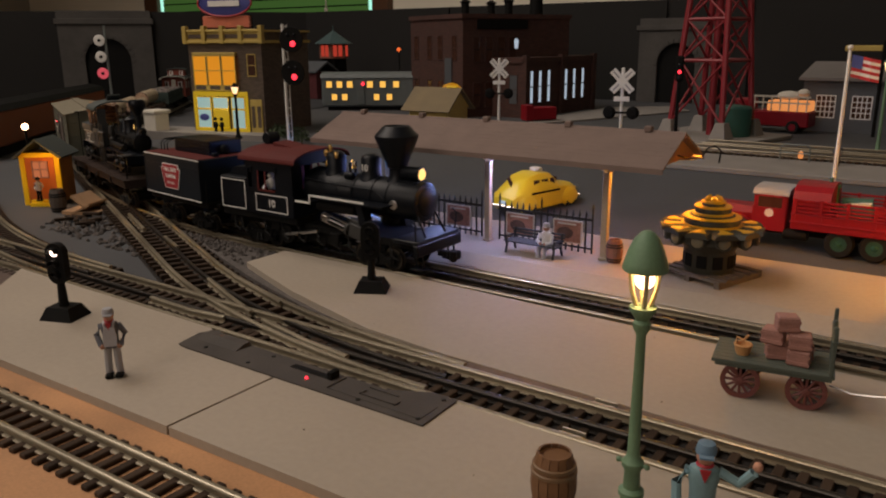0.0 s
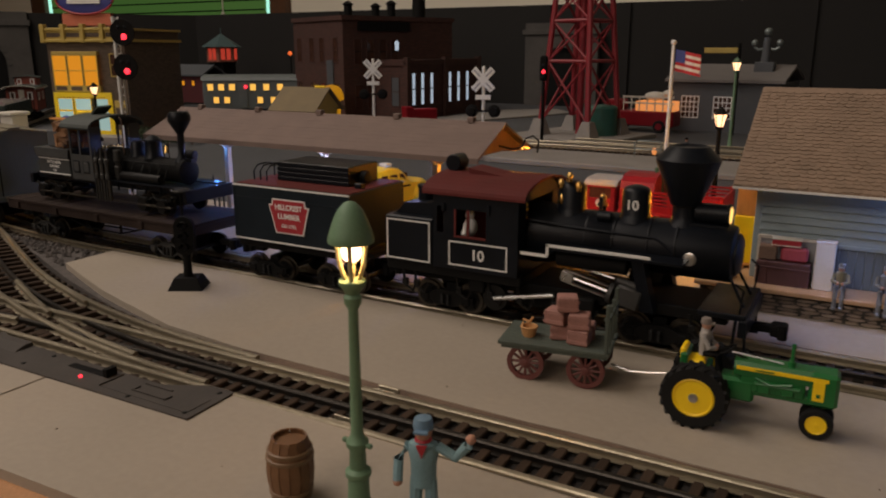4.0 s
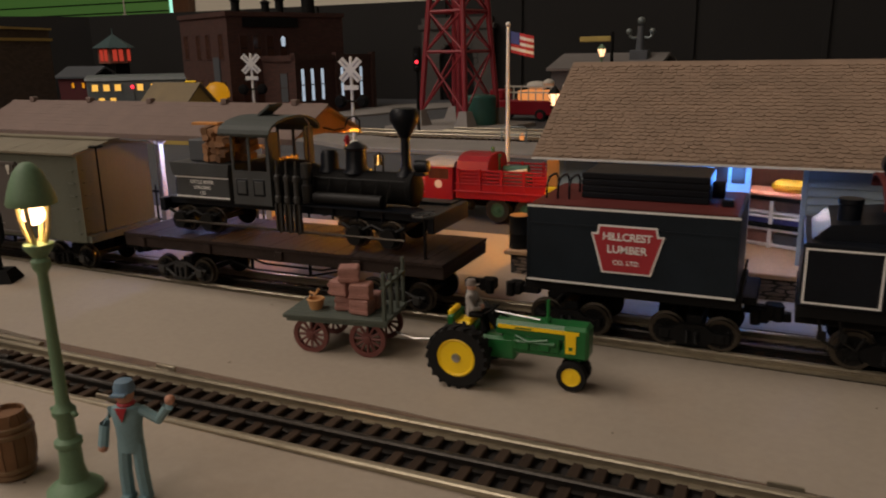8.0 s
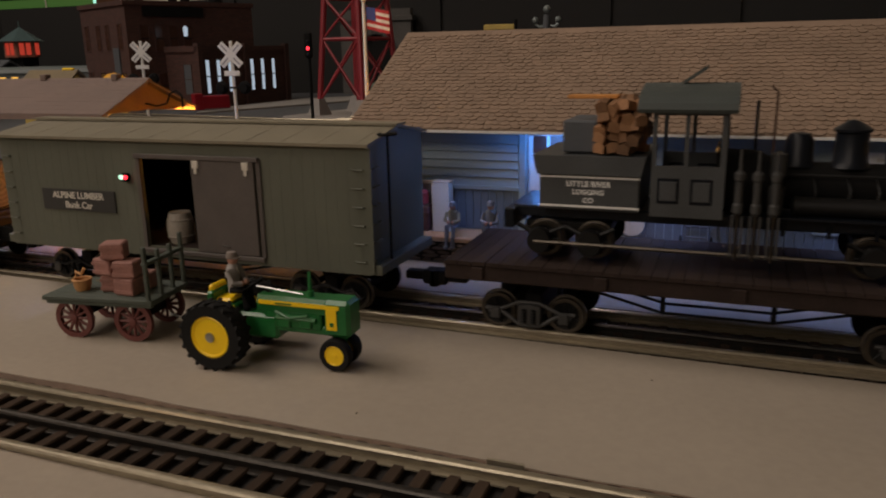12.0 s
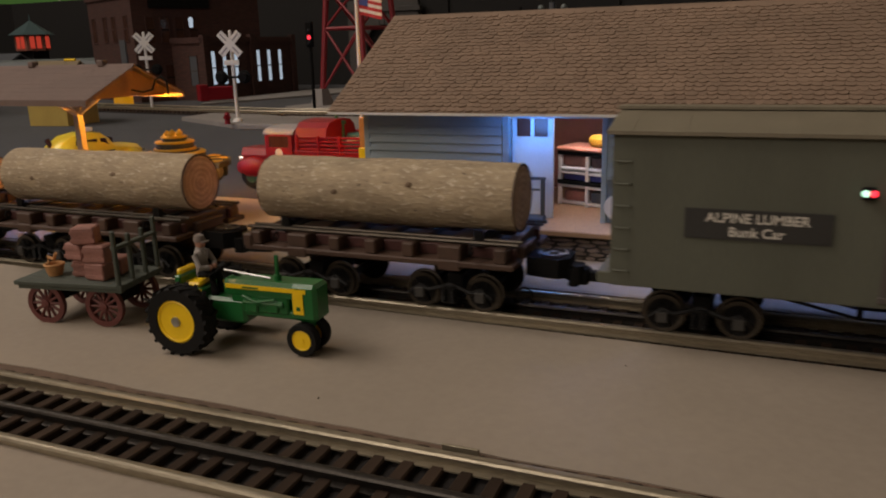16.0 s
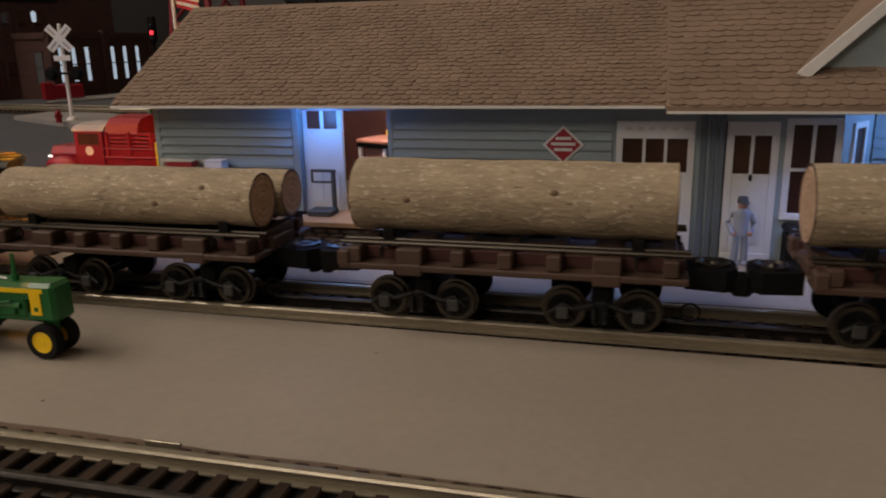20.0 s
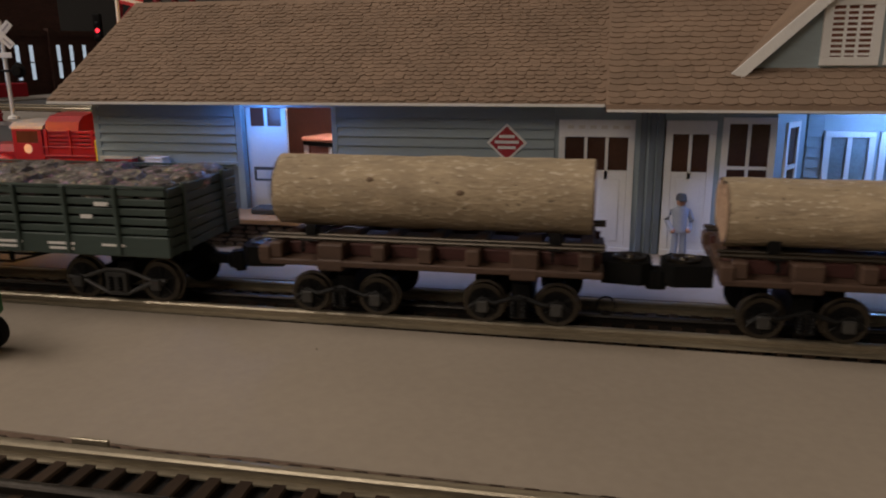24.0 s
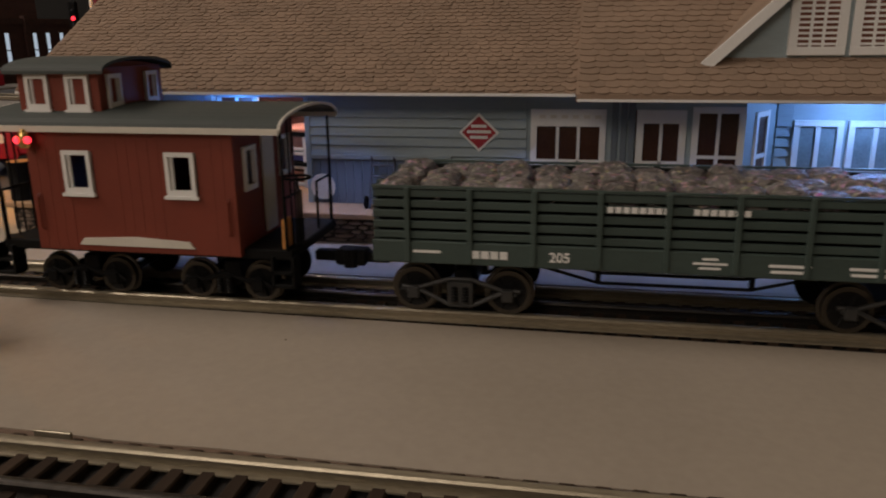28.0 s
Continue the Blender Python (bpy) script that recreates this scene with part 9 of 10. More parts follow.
ps_ = thing("position_signal", -133.4, 82.5, -0.95, "position signal with two white and one red lens", "signal", "mast signals", 45)
part("mast", Shape().cyl((0, 0, 0), (0, 0, 20), 0.22, n=8), SILVER, ps_)
for z, g in ((17.4, WHITE), (14.5, WHITE), (11.6, glow("pink_lens", (1.0, 0.12, 0.16), 0.5))):
    d = part("disc", Shape().lathe([(0.95, 0), (1.0, -0.1), (0.9, -0.2), (0.05, -0.24)], (-1.0, -0.2, z), 20, "y"), g, ps_, "round signal disc")
    part("lens", Shape().lathe([(0.3, -0.24), (0.05, -0.32)], (-1.0, -0.2, z), 12, "y"), BLACKMAT, d)

# water tower legs --------------------------------------------------------------
wt = thing("steel_tower", -32.3, 110.5, 3.0, "red steel lattice tower on concrete footings", "tower", rz=-14)
H = 30.0


def leg(z):
    return 4.05 - 1.22 * z / 18.0


corners = ((-1, -1), (1, -1), (1, 1), (-1, 1))
for a, b in corners:
    part("footing", Shape(Matrix.Translation((a * 4.05, b * 4.05, 0))).ring([[(p * 1.2, q * 1.2, 0) for p, q in corners], [(p * 0.62, q * 0.62, 2.2) for p, q in corners]], True, False), CONCRETE, wt, "tapered concrete footing")
    part("leg", Shape().cyl((a * leg(1.7), b * leg(1.7), 1.7), (a * leg(H), b * leg(H), H), 0.4, n=8), TOWERRED, wt)
LV = (1.9, 10.2, 15.6, 20.5, 25.0)
for i, z in enumerate(LV):
    for (a, b), (c, d) in zip(corners, corners[1:] + corners[:1]):
        p, q = (a * leg(z), b * leg(z), z), (c * leg(z), d * leg(z), z)
        if i:
            part("girt", Shape().cyl(p, q, 0.25, n=6), TOWERRED, wt)
        if i + 1 < len(LV):
            z2 = LV[i + 1]
            part("diagonal", Shape().cyl(p, (c * leg(z2), d * leg(z2), z2), 0.16, n=6), TOWERRED, wt)
            part("diagonal", Shape().cyl(q, (a * leg(z2), b * leg(z2), z2), 0.16, n=6), TOWERRED, wt)
part("riser", Shape().cyl((0, 0, 0), (0, 0, H), 0.5, n=12), TOWERRED, wt)
solid("tower_pad", Shape(Matrix.LocRotScale((-32.3, 110.5, 0), Euler((0, 0, radians(-14))), None)).box(-8, 8, -7.5, 8, 2.38, 3.0, 0.1), CONCRETE, "concrete pad under the red tower", "pad", kind="structure")
solid("green_tank", Shape().lathe([(2.2, 3.0), (2.25, 3.2), (2.25, 6.8), (2.0, 7.1), (0.1, 7.3)], (-29.2, 110.8, 0), 20), GREENTANK, "dark green tank beneath the tower", "tank")


# buildings ------------------------------------------------------------------------
def lit_window(parent, x, z, w, h, y, material, trim=BRICK, rows=1, cols=1, name="window"):
    f = part(name, Shape().box(x - w / 2 - 0.12, x + w / 2 + 0.12, y - 0.1, y + 0.02, z - h / 2 - 0.14, z - h / 2).box(x - w / 2 - 0.12, x + w / 2 + 0.12, y - 0.1, y + 0.02, z + h / 2, z + h / 2 + 0.14).box(x - w / 2 - 0.12, x - w / 2, y - 0.1, y + 0.02, z - h / 2, z + h / 2).box(x + w / 2, x + w / 2 + 0.12, y - 0.1, y + 0.02, z - h / 2, z + h / 2), trim, parent)
    part("pane", Shape().box(x - w / 2, x + w / 2, y - 0.02, y, z - h / 2, z + h / 2), material, f)
    for i in range(1, cols):
        xx = x - w / 2 + w * i / cols
        part("glazing_bar", Shape().box(xx - 0.06, xx + 0.06, y - 0.07, y - 0.02, z - h / 2, z + h / 2), trim, f)
    for j in range(1, rows):
        zz = z - h / 2 + h * j / rows
        part("glazing_bar", Shape().box(x - w / 2, x + w / 2, y - 0.065, y - 0.015, zz - 0.06, zz + 0.06), trim, f)
    return f


shop = thing("shop_building", -95.6, 78.2, 2.45, "tan brick shop with lit amber and yellow windows", "building", rz=16)
part("wall", Shape().box(-6.4, 6.4, 0, 14, 0, 15.2), BRICKTAN, shop)
cn = part("cornice", Shape().box(-6.9, 6.9, -0.5, 0.4, 13.4, 13.8, 0.06).box(-6.9, 6.9, -0.4, 0.3, 15.0, 15.4, 0.06).box(-6.8, 6.8, -0.15, 0.2, 13.8, 15.0), CREAM, shop, "cream yellow cornice")
for x in (-6.6, -3.2, 0, 3.2, 6.6):
    part("pilaster", Shape().box(x - 0.35, x + 0.35, -0.55, 0.3, 13.3, 15.9, 0.06), CREAM, cn)
for x in (-4.9, -1.6, 1.6, 4.9):
    part("panel", Shape().box(x - 1.2, x + 1.2, -0.2, -0.15, 14.1, 14.7), BRICKTAN, cn)
part("side_cornice", Shape().box(6.4, 6.9, 0.2, 14, 13.4, 13.8).box(6.4, 6.9, 0.2, 14, 15.0, 15.3), CREAM, shop)
bay = part("bay_window", Shape().box(-5.4, 2.2, -0.6, 0, 6.4, 7.3, 0.05), CREAM, shop, "yellow framed bay window")
part("bay_head", Shape().box(-5.4, 2.2, -0.6, 0, 11.6, 12.1, 0.05), CREAM, bay)
for i in range(3):
    lit_window(bay, -4.2 + i * 2.55, 9.4, 2.2, 4.2, -0.5, G_WIN, CREAM, 2, 1)
    part("bay_panel", Shape().box(-5.1 + i * 2.55, -3.3 + i * 2.55, -0.64, -0.6, 6.6, 7.15), BRICKTAN, bay)
lit_window(shop, 4.6, 10.2, 1.3, 3.0, -0.02, DARKGLASS, CREAM, 2, 1)
# the frame itself glows in place of yellow light falling on it
sf_ = part("shop_front", Shape().box(-6.0, 3.6, -0.35, -0.05, 5.6, 6.3, 0.05).box(-6.0, -5.6, -0.35, -0.05, 0, 5.6).box(3.2, 3.6, -0.35, -0.05, 0, 5.6).box(-6.0, 3.6, -0.35, -0.05, 0, 0.7), G_SHOPY, shop, "shop front frame glowing yellow in place of lamp light")
for x, w in ((-4.2, 2.4), (-1.2, 2.6), (1.9, 2.2)):
    lit_window(sf_, x, 4.6, w, 1.6, -0.2, G_SHOP, YELLOW)
    lit_window(sf_, x, 2.2, w, 2.7, -0.2, G_SHOP if x != -1.2 else G_SHOPY, YELLOW)
part("blue_sign", Shape().ball((-4.2, -0.4, 2.4), 0.9, 14, 8, sy=0.06, sz=0.6), SIGNBLUE, sf_)
part("side_door", Shape().box(4.0, 6.0, -0.2, 0, 0, 5.2, 0.05), CREAM, shop)
for x in (4.5, 5.5):
    part("door_pane", Shape().box(x - 0.3, x + 0.3, -0.24, -0.2, 1.0, 4.2), BRICKTAN, shop)
for x in (-1.7, -0.6):
    solid("figurine", Shape().tube([(x, -1.2, 0.3), (x, -1.2, 1.7)], 0.22, 8).ball((x, -1.2, 2.2), 0.28, 8, 6).ball((x, -1.2, 1.3), 0.4, 8, 6, sz=1.3), BLACKMAT, "small dark figurine before the shop", "figurine", "painted figures", at=cm(-95.6, 78.2, 2.5, 0, 0, 16))
rs = thing("roof_sign", -95.6, 78.2, 17.65, "round blue and red shop sign on the roof", "sign", rz=16)
part("disc", Shape().box(-4.2, 4.4, 1.0, 1.3, 0.4, 2.2, 0.3), mat("sign_salmon", (0.55, 0.16, 0.09), 0.6), rs, "salmon lower panel")
part("panel", Shape().ball((0.1, 0.9, 4.0), 4.6, 24, 10, sy=0.05, sz=0.42), SIGNBLUE, rs, "blue oval panel")
part("rim", Shape().tube([(0.1 + 4.65 * math.cos(k * math.pi / 16), 0.75, 4.0 + 1.95 * math.sin(k * math.pi / 16)) for k in range(32)], 0.16, 6, True), SIGNRED, rs)
part("name_bar", Shape().box(-2.6, 2.8, 0.5, 0.62, 3.5, 4.3), WHITE, rs)
part("bracket", Shape().box(-4.4, -4.0, 1.0, 1.4, -2.2, 2.2).box(4.0, 4.4, 1.0, 1.4, -2.2, 2.2).box(-4.2, 4.2, 1.1, 1.3, -0.1, 0.1), BLACKMAT, rs)

works = thing("brick_works", -78.7, 117.2, 2.4, "dark red brick factory with a low lit wing", "building", rz=-24.4)
part("block", Shape().box(-19.5, 0, 0, 24, 0, 18.0), BRICK, works)
part("parapet", Shape().box(-19.8, 0.3, -0.3, 24.3, 17.4, 18.2), BRICK, works)
part("sign_board", Shape().box(-0.1, 0.35, 3.0, 14.0, 15.6, 17.2), BLACKMAT, works, "black sign board on the factory")
for k in range(4):
    for z in (4.2, 12.3):
        lit_window(works, -17.2 + k * 4.6 + (0.6 if k % 2 else 0), z, 1.5, 4.2, -0.02, DARKGLASS, BRICK, 2, 1)
part("door", Shape().box(-6.0, -3.6, -0.25, 0, 5.5, 10.5), SLATE, works)


def side_window(parent, y, z, w, h, x, material):
    f = part("window", Shape().box(x - 0.05, x + 0.12, y - w / 2 - 0.15, y + w / 2 + 0.15, z - h / 2 - 0.15, z - h / 2).box(x - 0.05, x + 0.12, y - w / 2 - 0.15, y + w / 2 + 0.15, z + h / 2, z + h / 2 + 0.15).box(x - 0.05, x + 0.12, y - w / 2 - 0.15, y - w / 2, z - h / 2, z + h / 2).box(x - 0.05, x + 0.12, y + w / 2, y + w / 2 + 0.15, z - h / 2, z + h / 2), BRICK, parent)
    part("pane", Shape().box(x, x + 0.03, y - w / 2, y + w / 2, z - h / 2, z + h / 2), material, f)
    part("glazing_bar", Shape().box(x + 0.03, x + 0.07, y - w / 2, y + w / 2, z - 0.1, z + 0.1), BLACKMAT, f)


for k in range(4):
    side_window(works, 3.0 + k * 2.6, 12.0, 1.4, 4.2, 0.02, DARKGLASS)
    side_window(works, 3.0 + k * 2.6, 4.0, 1.4, 4.2, 0.02, DARKGLASS)
for x, y in ((-12, 8), (-6, 14), (-15, 16)):
    part("roof_vent", Shape().lathe([(0.8, 18.0), (0.8, 20.5), (1.1, 20.8), (0.2, 21.4)], (x, y, 0), 12), BLACKMAT, works)
part("chimney", Shape().lathe([(1.3, 18.0), (1.1, 28)], (-4, 19, 0), 14), BLACKMAT, works)
wing = thing("factory_wing", -69.0, 122.5, 2.4, "low dark brick factory wing with lit tall windows", "building", rz=-4)
part("wall", Shape().box(-10, 0, 0, 25, 0, 9.8), BRICK, wing)
part("parapet", Shape().box(-10.2, 0.3, -0.3, 25.3, 9.6, 10.6), BRICK, wing)
for y in (0.3, 12.5, 24.7):
    part("pier", Shape().box(-0.4, 0.5, y - 0.6, y + 0.6, 0, 11.0), BRICK, wing)
for k, y in enumerate((2.2, 5.0, 8.0, 14.2, 17.3, 20.6)):
    side_window(wing, y, 5.4, 0.95, 5.6, 0.02, G_WHITEWIN)
lit_window(wing, -2.4, 5.0, 1.6, 5.0, -0.02, SLATE, BRICK, 2, 1)
part("wall_lamp", Shape().lathe([(0.3, 0), (0.4, 1.4), (0.1, 1.7)], (-1.5, -0.6, 12.2), 8), G_WHITEWIN, wing)
solid("red_cart", Shape(Matrix.LocRotScale((-63.5, 118, 2.4), Euler((0, 0, 0.9)), None)).box(-2.8, 2.8, -1.2, 1.2, 0.5, 2.6, 0.15).box(-2.9, -1.5, -1.25, 1.25, 0.4, 3.0, 0.1), TRUCKRED, "red loading cart beside the factory", "cart")

COACHGREY = mat("coach_grey", (0.11, 0.128, 0.13), 0.6, var=0.15)
diner = thing("lit_coach", -104.5, 119.8, 2.4, "grey two-deck coach with amber lit windows", "coach", rz=32)
part("body", Shape().box(-8.6, 10.9, 0, 6, 0.8, 6.6, 0.25), COACHGREY, diner)
part("roof", Shape().prism([(-0.2, 6.5), (0.4, 7.2), (3, 7.6), (5.6, 7.2), (6.2, 6.5)], "x", -8.8, 11.2), COACHGREY, diner)
part("undercarriage", Shape().box(-7.5, 7.5, 0.5, 5.5, 0, 0.8), BLACKMAT, diner)
for x in (-7.0, -4.9, -2.8, 1.3, 3.9, 6.6):
    lit_window(diner, x, 5.2, 1.15, 1.25, -0.02, G_COACH, COACHGREY)
for x in (-6.0, -3.9, 2.6, 5.2):
    lit_window(diner, x, 2.7, 1.1, 1.2, -0.02, G_COACH, COACHGREY)
part("door", Shape().box(-1.4, 0.2, -0.15, 0, 1.2, 6.0, 0.05), COACHGREY, diner)
part("marker", Shape().ball((-0.1, -0.2, 5.3), 0.35, 8, 6), G_RED, diner)

SHELTERTAN = mat("olive_tan_roof", (0.17, 0.13, 0.07), 0.8, var=0.15)
hs = thing("tan_shelter", -60.3, 85.0, road_z(85), "small tan-roofed shelter with a yellow gable and ridge strip", "shelter", rz=4)
part("wall", Shape().box(-3.6, 2.3, -2.6, 2.6, 0, 5.0), CREAM, hs)
for o in (-1, 1):
    part("roof_slope", Shape().prism([(3.6 * o, 4.8), (0, 7.7), (0, 7.5), (3.4 * o, 4.7)], "x", -4.4, 3.0), SHELTERTAN, hs, "olive tan shingled roof slope")
part("gable", Shape().prism([(-2.8, 5.0), (2.8, 5.0), (0, 7.4)], "x", 2.3, 2.5), CREAM, hs)
part("ridge_strip", Shape().tube([(0.7, 0, 7.75), (2.3, 0, 7.75)], 0.16, 8), YELLOW, hs, "bright yellow strip on the ridge")

# a dome-roofed tank; a dim glow is added to its yellow
solid("yellow_dome", Shape().lathe([(1.5, 2.4), (1.5, 6.2), (2.1, 6.4), (2.05, 7.2), (1.75, 8.1), (1.1, 8.7), (0.1, 8.95)], (-77.6, 112.0, 0), 24), glow("dim_yellow", (1.0, 0.42, 0.01), 0.36), "yellow dome-roofed tank before the factory, given a dim glow", "lamp")
hut = thing("signal_tower", -141.0, 150.5, 2.4, "small tower hut with red lit windows", "tower")
part("stand", Shape().box(-2.2, 2.2, -2.2, 2.2, 0, 9.4), BLACKMAT, hut)
part("cabin", Shape().lathe([(3.8, 9.4), (3.8, 13.2)], (0, 0, 0), 6, smooth=False), INTERIOR, hut)
for i in range(6):
    a = radians(30 + 60 * i)
    part("window", Shape(Matrix.Rotation(a, 4, "Z")).box(3.22, 3.42, -1.2, -0.2, 9.9, 12.6).box(3.22, 3.42, 0.2, 1.2, 9.9, 12.6), G_REDWIN, hut, "red lit window")
part("roof", Shape().lathe([(5.1, 13.0), (2.6, 14.6), (0.2, 16.2), (0.1, 17.6)], (0, 0, 0), 6, smooth=False), mat("teal_roof", (0.04, 0.075, 0.078), 0.7), hut)
rh = thing("red_house", -141.5, 138.5, 2.4, "low dark red house with small amber windows", "house")
part("wall", Shape().box(-5.6, 5.6, 0, 7, 0, 6.4), mat("dark_red_wall", (0.07, 0.012, 0.015), 0.7, var=0.2), rh)
part("roof", Shape().prism([(-0.6, 6.2), (3.5, 8.4), (7.6, 6.2), (7.6, 6.6), (3.5, 8.9), (-0.6, 6.6)], "x", -6.2, 6.2), SLATE, rh, "slate grey pitched roof")
for x in (-0.9, 2.4):
    lit_window(rh, x, 4.6, 0.9, 1.1, -0.02, G_WIN, BRICK)
dl = thing("distant_lamp", -131.1, 165.0, 2.4, "small round red lamp on a thin pole", "lamp")
part("pole", Shape().cyl((0, 0, 0), (0, 0, 12.0), 0.2, n=8), BLACKMAT, dl)
part("globe", Shape().ball((0, -0.2, 11.4), 0.55, 12, 8), glow("dim_orange", (1.0, 0.16, 0.03), 0.9), dl, "glowing red globe")

shed = thing("grey_shed", -16.8, 128.5, 2.4, "grey shed with white multi-pane windows", "building", rz=-4)
part("wall", Shape().box(-7.4, 9, 0, 15, 0, 7.6), SLATE, shed)
part("roof", Shape().prism([(-0.8, 7.5), (7.5, 9.6), (15.8, 7.5), (15.8, 7.9), (7.5, 10.1), (-0.8, 7.9)], "x", -8.0, 9.6), mat("grey_roof", (0.14, 0.13, 0.125), 0.8), shed, "grey pitched roof")
for x in (-4.05, 0.85):
    lit_window(shed, x, 3.7, 2.5, 3.1, -0.02, DARKGLASS, WHITE, 4, 4)
sp2 = thing("steeple_lamp", -11.0, 133.0, 12.5, "dark lamp cluster on the shed roof", "lamp cluster")
part("post", Shape().cyl((0, 0, -1.0), (0, 0, 4.0), 0.8, 0.5, 10).box(-1.4, 1.4, -1.4, 1.4, -1.2, 0.4, 0.1), SLATE, sp2)
part("arm", Shape().tube([(-1.8, 0, 2.6), (-1.2, 0, 2.2), (0, 0, 2.4), (1.2, 0, 2.2), (1.8, 0, 2.6)], 0.2, 6), SILVER, sp2)
for x, z, r in ((-1.8, 3.2, 0.5), (1.8, 3.2, 0.5), (0, 4.8, 0.6)):
    part("globe", Shape().ball((x, 0, z), r, 10, 8), SILVER, sp2)
ga = thing("crossing_gate", -13.6, 124.7, 2.4, "yellow gate arm on a dark post", "crossing gate")
part("arm", Shape().box(-4.9, -0.2, -0.2, 0.2, 11.8, 12.6, 0.1), CREAM, ga)
part("post", Shape().cyl((0, 0, 0), (0, 0, 13.2), 0.25, n=8), BLACKMAT, ga)

fe = thing("fire_engine", -27.2, 125.0, 2.4, "red fire engine lit from within", "fire engine", rz=-6)
part("body", Shape().box(-5.5, 5.5, -1.8, 1.8, 0.9, 3.2, 0.2).box(-5.5, -3.0, -1.7, 1.7, 3.2, 4.8, 0.2), TRUCKRED, fe)
# the deck box glows itself, for the light of an inner lamp
part("lit_deck", Shape().box(-0.6, 5.3, -1.6, 1.6, 3.2, 4.7, 0.15), G_FIRE, fe, "equipment deck glowing orange in place of an inner lamp")
for i in range(7):
    part("rail_post", Shape().cyl((-2.4 + i * 1.25, -1.75, 3.2), (-2.4 + i * 1.25, -1.75, 5.4), 0.1, n=6), OFFWHITE, fe)
part("ladder", Shape().box(-2.6, 5.5, -1.85, -1.65, 5.2, 5.45).box(-2.6, 5.5, -1.85, -1.65, 4.3, 4.5), OFFWHITE, fe, "white ladder rails")
part("hose_coil", Shape().ball((2.0, 0, 5.4), 1.0, 10, 6, sx=1.8, sz=0.7), OFFWHITE, fe)
part("hose_coil", Shape().ball((4.0, 0, 5.8), 0.9, 10, 6, sz=0.7), OFFWHITE, fe)
for x in (-3.6, 3.4):
    for o in (-1, 1):
        road_wheel(fe, x, 1.7 * o, 0.95, 0.6, TRUCKRED)

# things at the far left ------------------------------------------------------------------
sh1 = thing("track_shed", -83.0, 42.0, -1.0, "small orange-lit shed with a yellow frame", "shed", rz=38)
part("wall", Shape().box(-1.9, 1.9, 0, 3.6, 0.3, 5.6), WOODORANGE, sh1)
part("frame", Shape().box(-2.1, -1.55, -0.15, 0.1, 0, 5.7, 0.03).box(1.55, 2.1, -0.15, 0.1, 0, 5.7, 0.03).box(-1.55, 1.55, -0.15, 0.1, 5.2, 5.7, 0.03), YELLOW, sh1, "yellow door frame")
part("door", Shape().box(-1.5, 1.5, -0.08, 0.02, 0.6, 5.2), mat("orange_door", (0.55, 0.14, 0.02), 0.6), sh1, "orange door")
lit_window(sh1, 0, 3.9, 1.5, 1.6, -0.08, glow("peach_window", (1.0, 0.30, 0.12), 0.4), CRATE, 2, 2)
for o in (-1, 1):
    part("roof_slope", Shape().prism([(2.6 * o, 5.3), (0, 7.2), (0, 7.0), (2.4 * o, 5.1)], "y", -0.6, 4.2), CABROOF, sh1)
part("step", Shape().box(-1.2, 1.2, -0.9, -0.1, 0, 0.35).box(-1.2, 1.2, -0.5, -0.1, 0.35, 0.65), YELLOW, sh1)
solid("trash_can", Shape().lathe([(0.7, -1.0), (0.8, 1.2), (0.85, 1.3), (0.1, 1.35)], (-84.3, 42.0, 0), 16), SILVER, "dull metal can beside the shed", "can")
solid("green_box", Shape().box(-88.5, -86, 43.5, 46, -1.0, 2.4, 0.15), GREENTANK, "green cabinet beside the shed", "cabinet")
keg("barrel", -78.4, 41.0, -1.0, 2.4, 0.85, PALLET, IRON, "grey wooden barrel beside the shed")
CRATETAN = mat("tan_crate", (0.36, 0.22, 0.12), 0.75, var=0.2)
bx = thing("tipped_crate", -75.6, 42.4, -0.95, "open tan crate lying tipped over", "crate", rz=24)
part("side", Shape(Matrix.Rotation(radians(-24), 4, "Y")).box(-1.8, 1.8, -1.6, 1.6, 0.3, 0.5), CRATETAN, bx)
part("side", Shape(Matrix.Rotation(radians(38), 4, "Y")).box(-1.6, 0.4, -1.6, 1.6, 1.1, 1.3), CRATETAN, bx)
part("bottom", Shape().box(-1.8, 2.2, -1.5, 1.5, 0, 0.35), CRATETAN, bx)
random.seed(21)
for i in range(14):
    solid("tie_scrap", Shape().box(-0.9, 0.9, -0.2, 0.2, 0, 0.28, 0.04), TIE, "loose dark tie lying in the yard", "tie", "loose ties", at=cm(random.uniform(-75, -66), random.uniform(38.5, 42.2), -1.0 + 0.28 * (i % 2), 0, 0, random.uniform(0, 180)))
oc = thing("orange_coach", -133, 63, -0.95, "orange coach standing on the yard track", "coach", rz=133)
part("body", Shape().box(-15, 46, -3, 3, 1.6, 7.0, 0.3), mat("coach_orange", (0.22, 0.06, 0.012), 0.5), oc)
part("roof", Shape().prism([(-3.2, 6.9), (-2.4, 7.8), (0, 8.3), (2.4, 7.8), (3.2, 6.9)], "x", -15.2, 46.2), BLACKMAT, oc)
part("undercarriage", Shape().box(-13, 44, -2, 2, 0, 1.6), BLACKMAT, oc)
for i in range(9):
    part("window", Shape().box(-13 + i * 3, -11.2 + i * 3, 2.98, 3.05, 4.2, 6.0), DARKGLASS, oc)
part("headlamp", Shape().ball((-15.1, -1.8, 3.4), 0.5, 10, 6), G_WARM, oc)
part("tail_lamp", Shape().ball((-15.1, 1.8, 3.4), 0.35, 10, 6), G_RED, oc)
yl = thing("yard_lamp", -91.5, 45.2, -1.0, "bright bare yard lamp on a pole", "lamp")
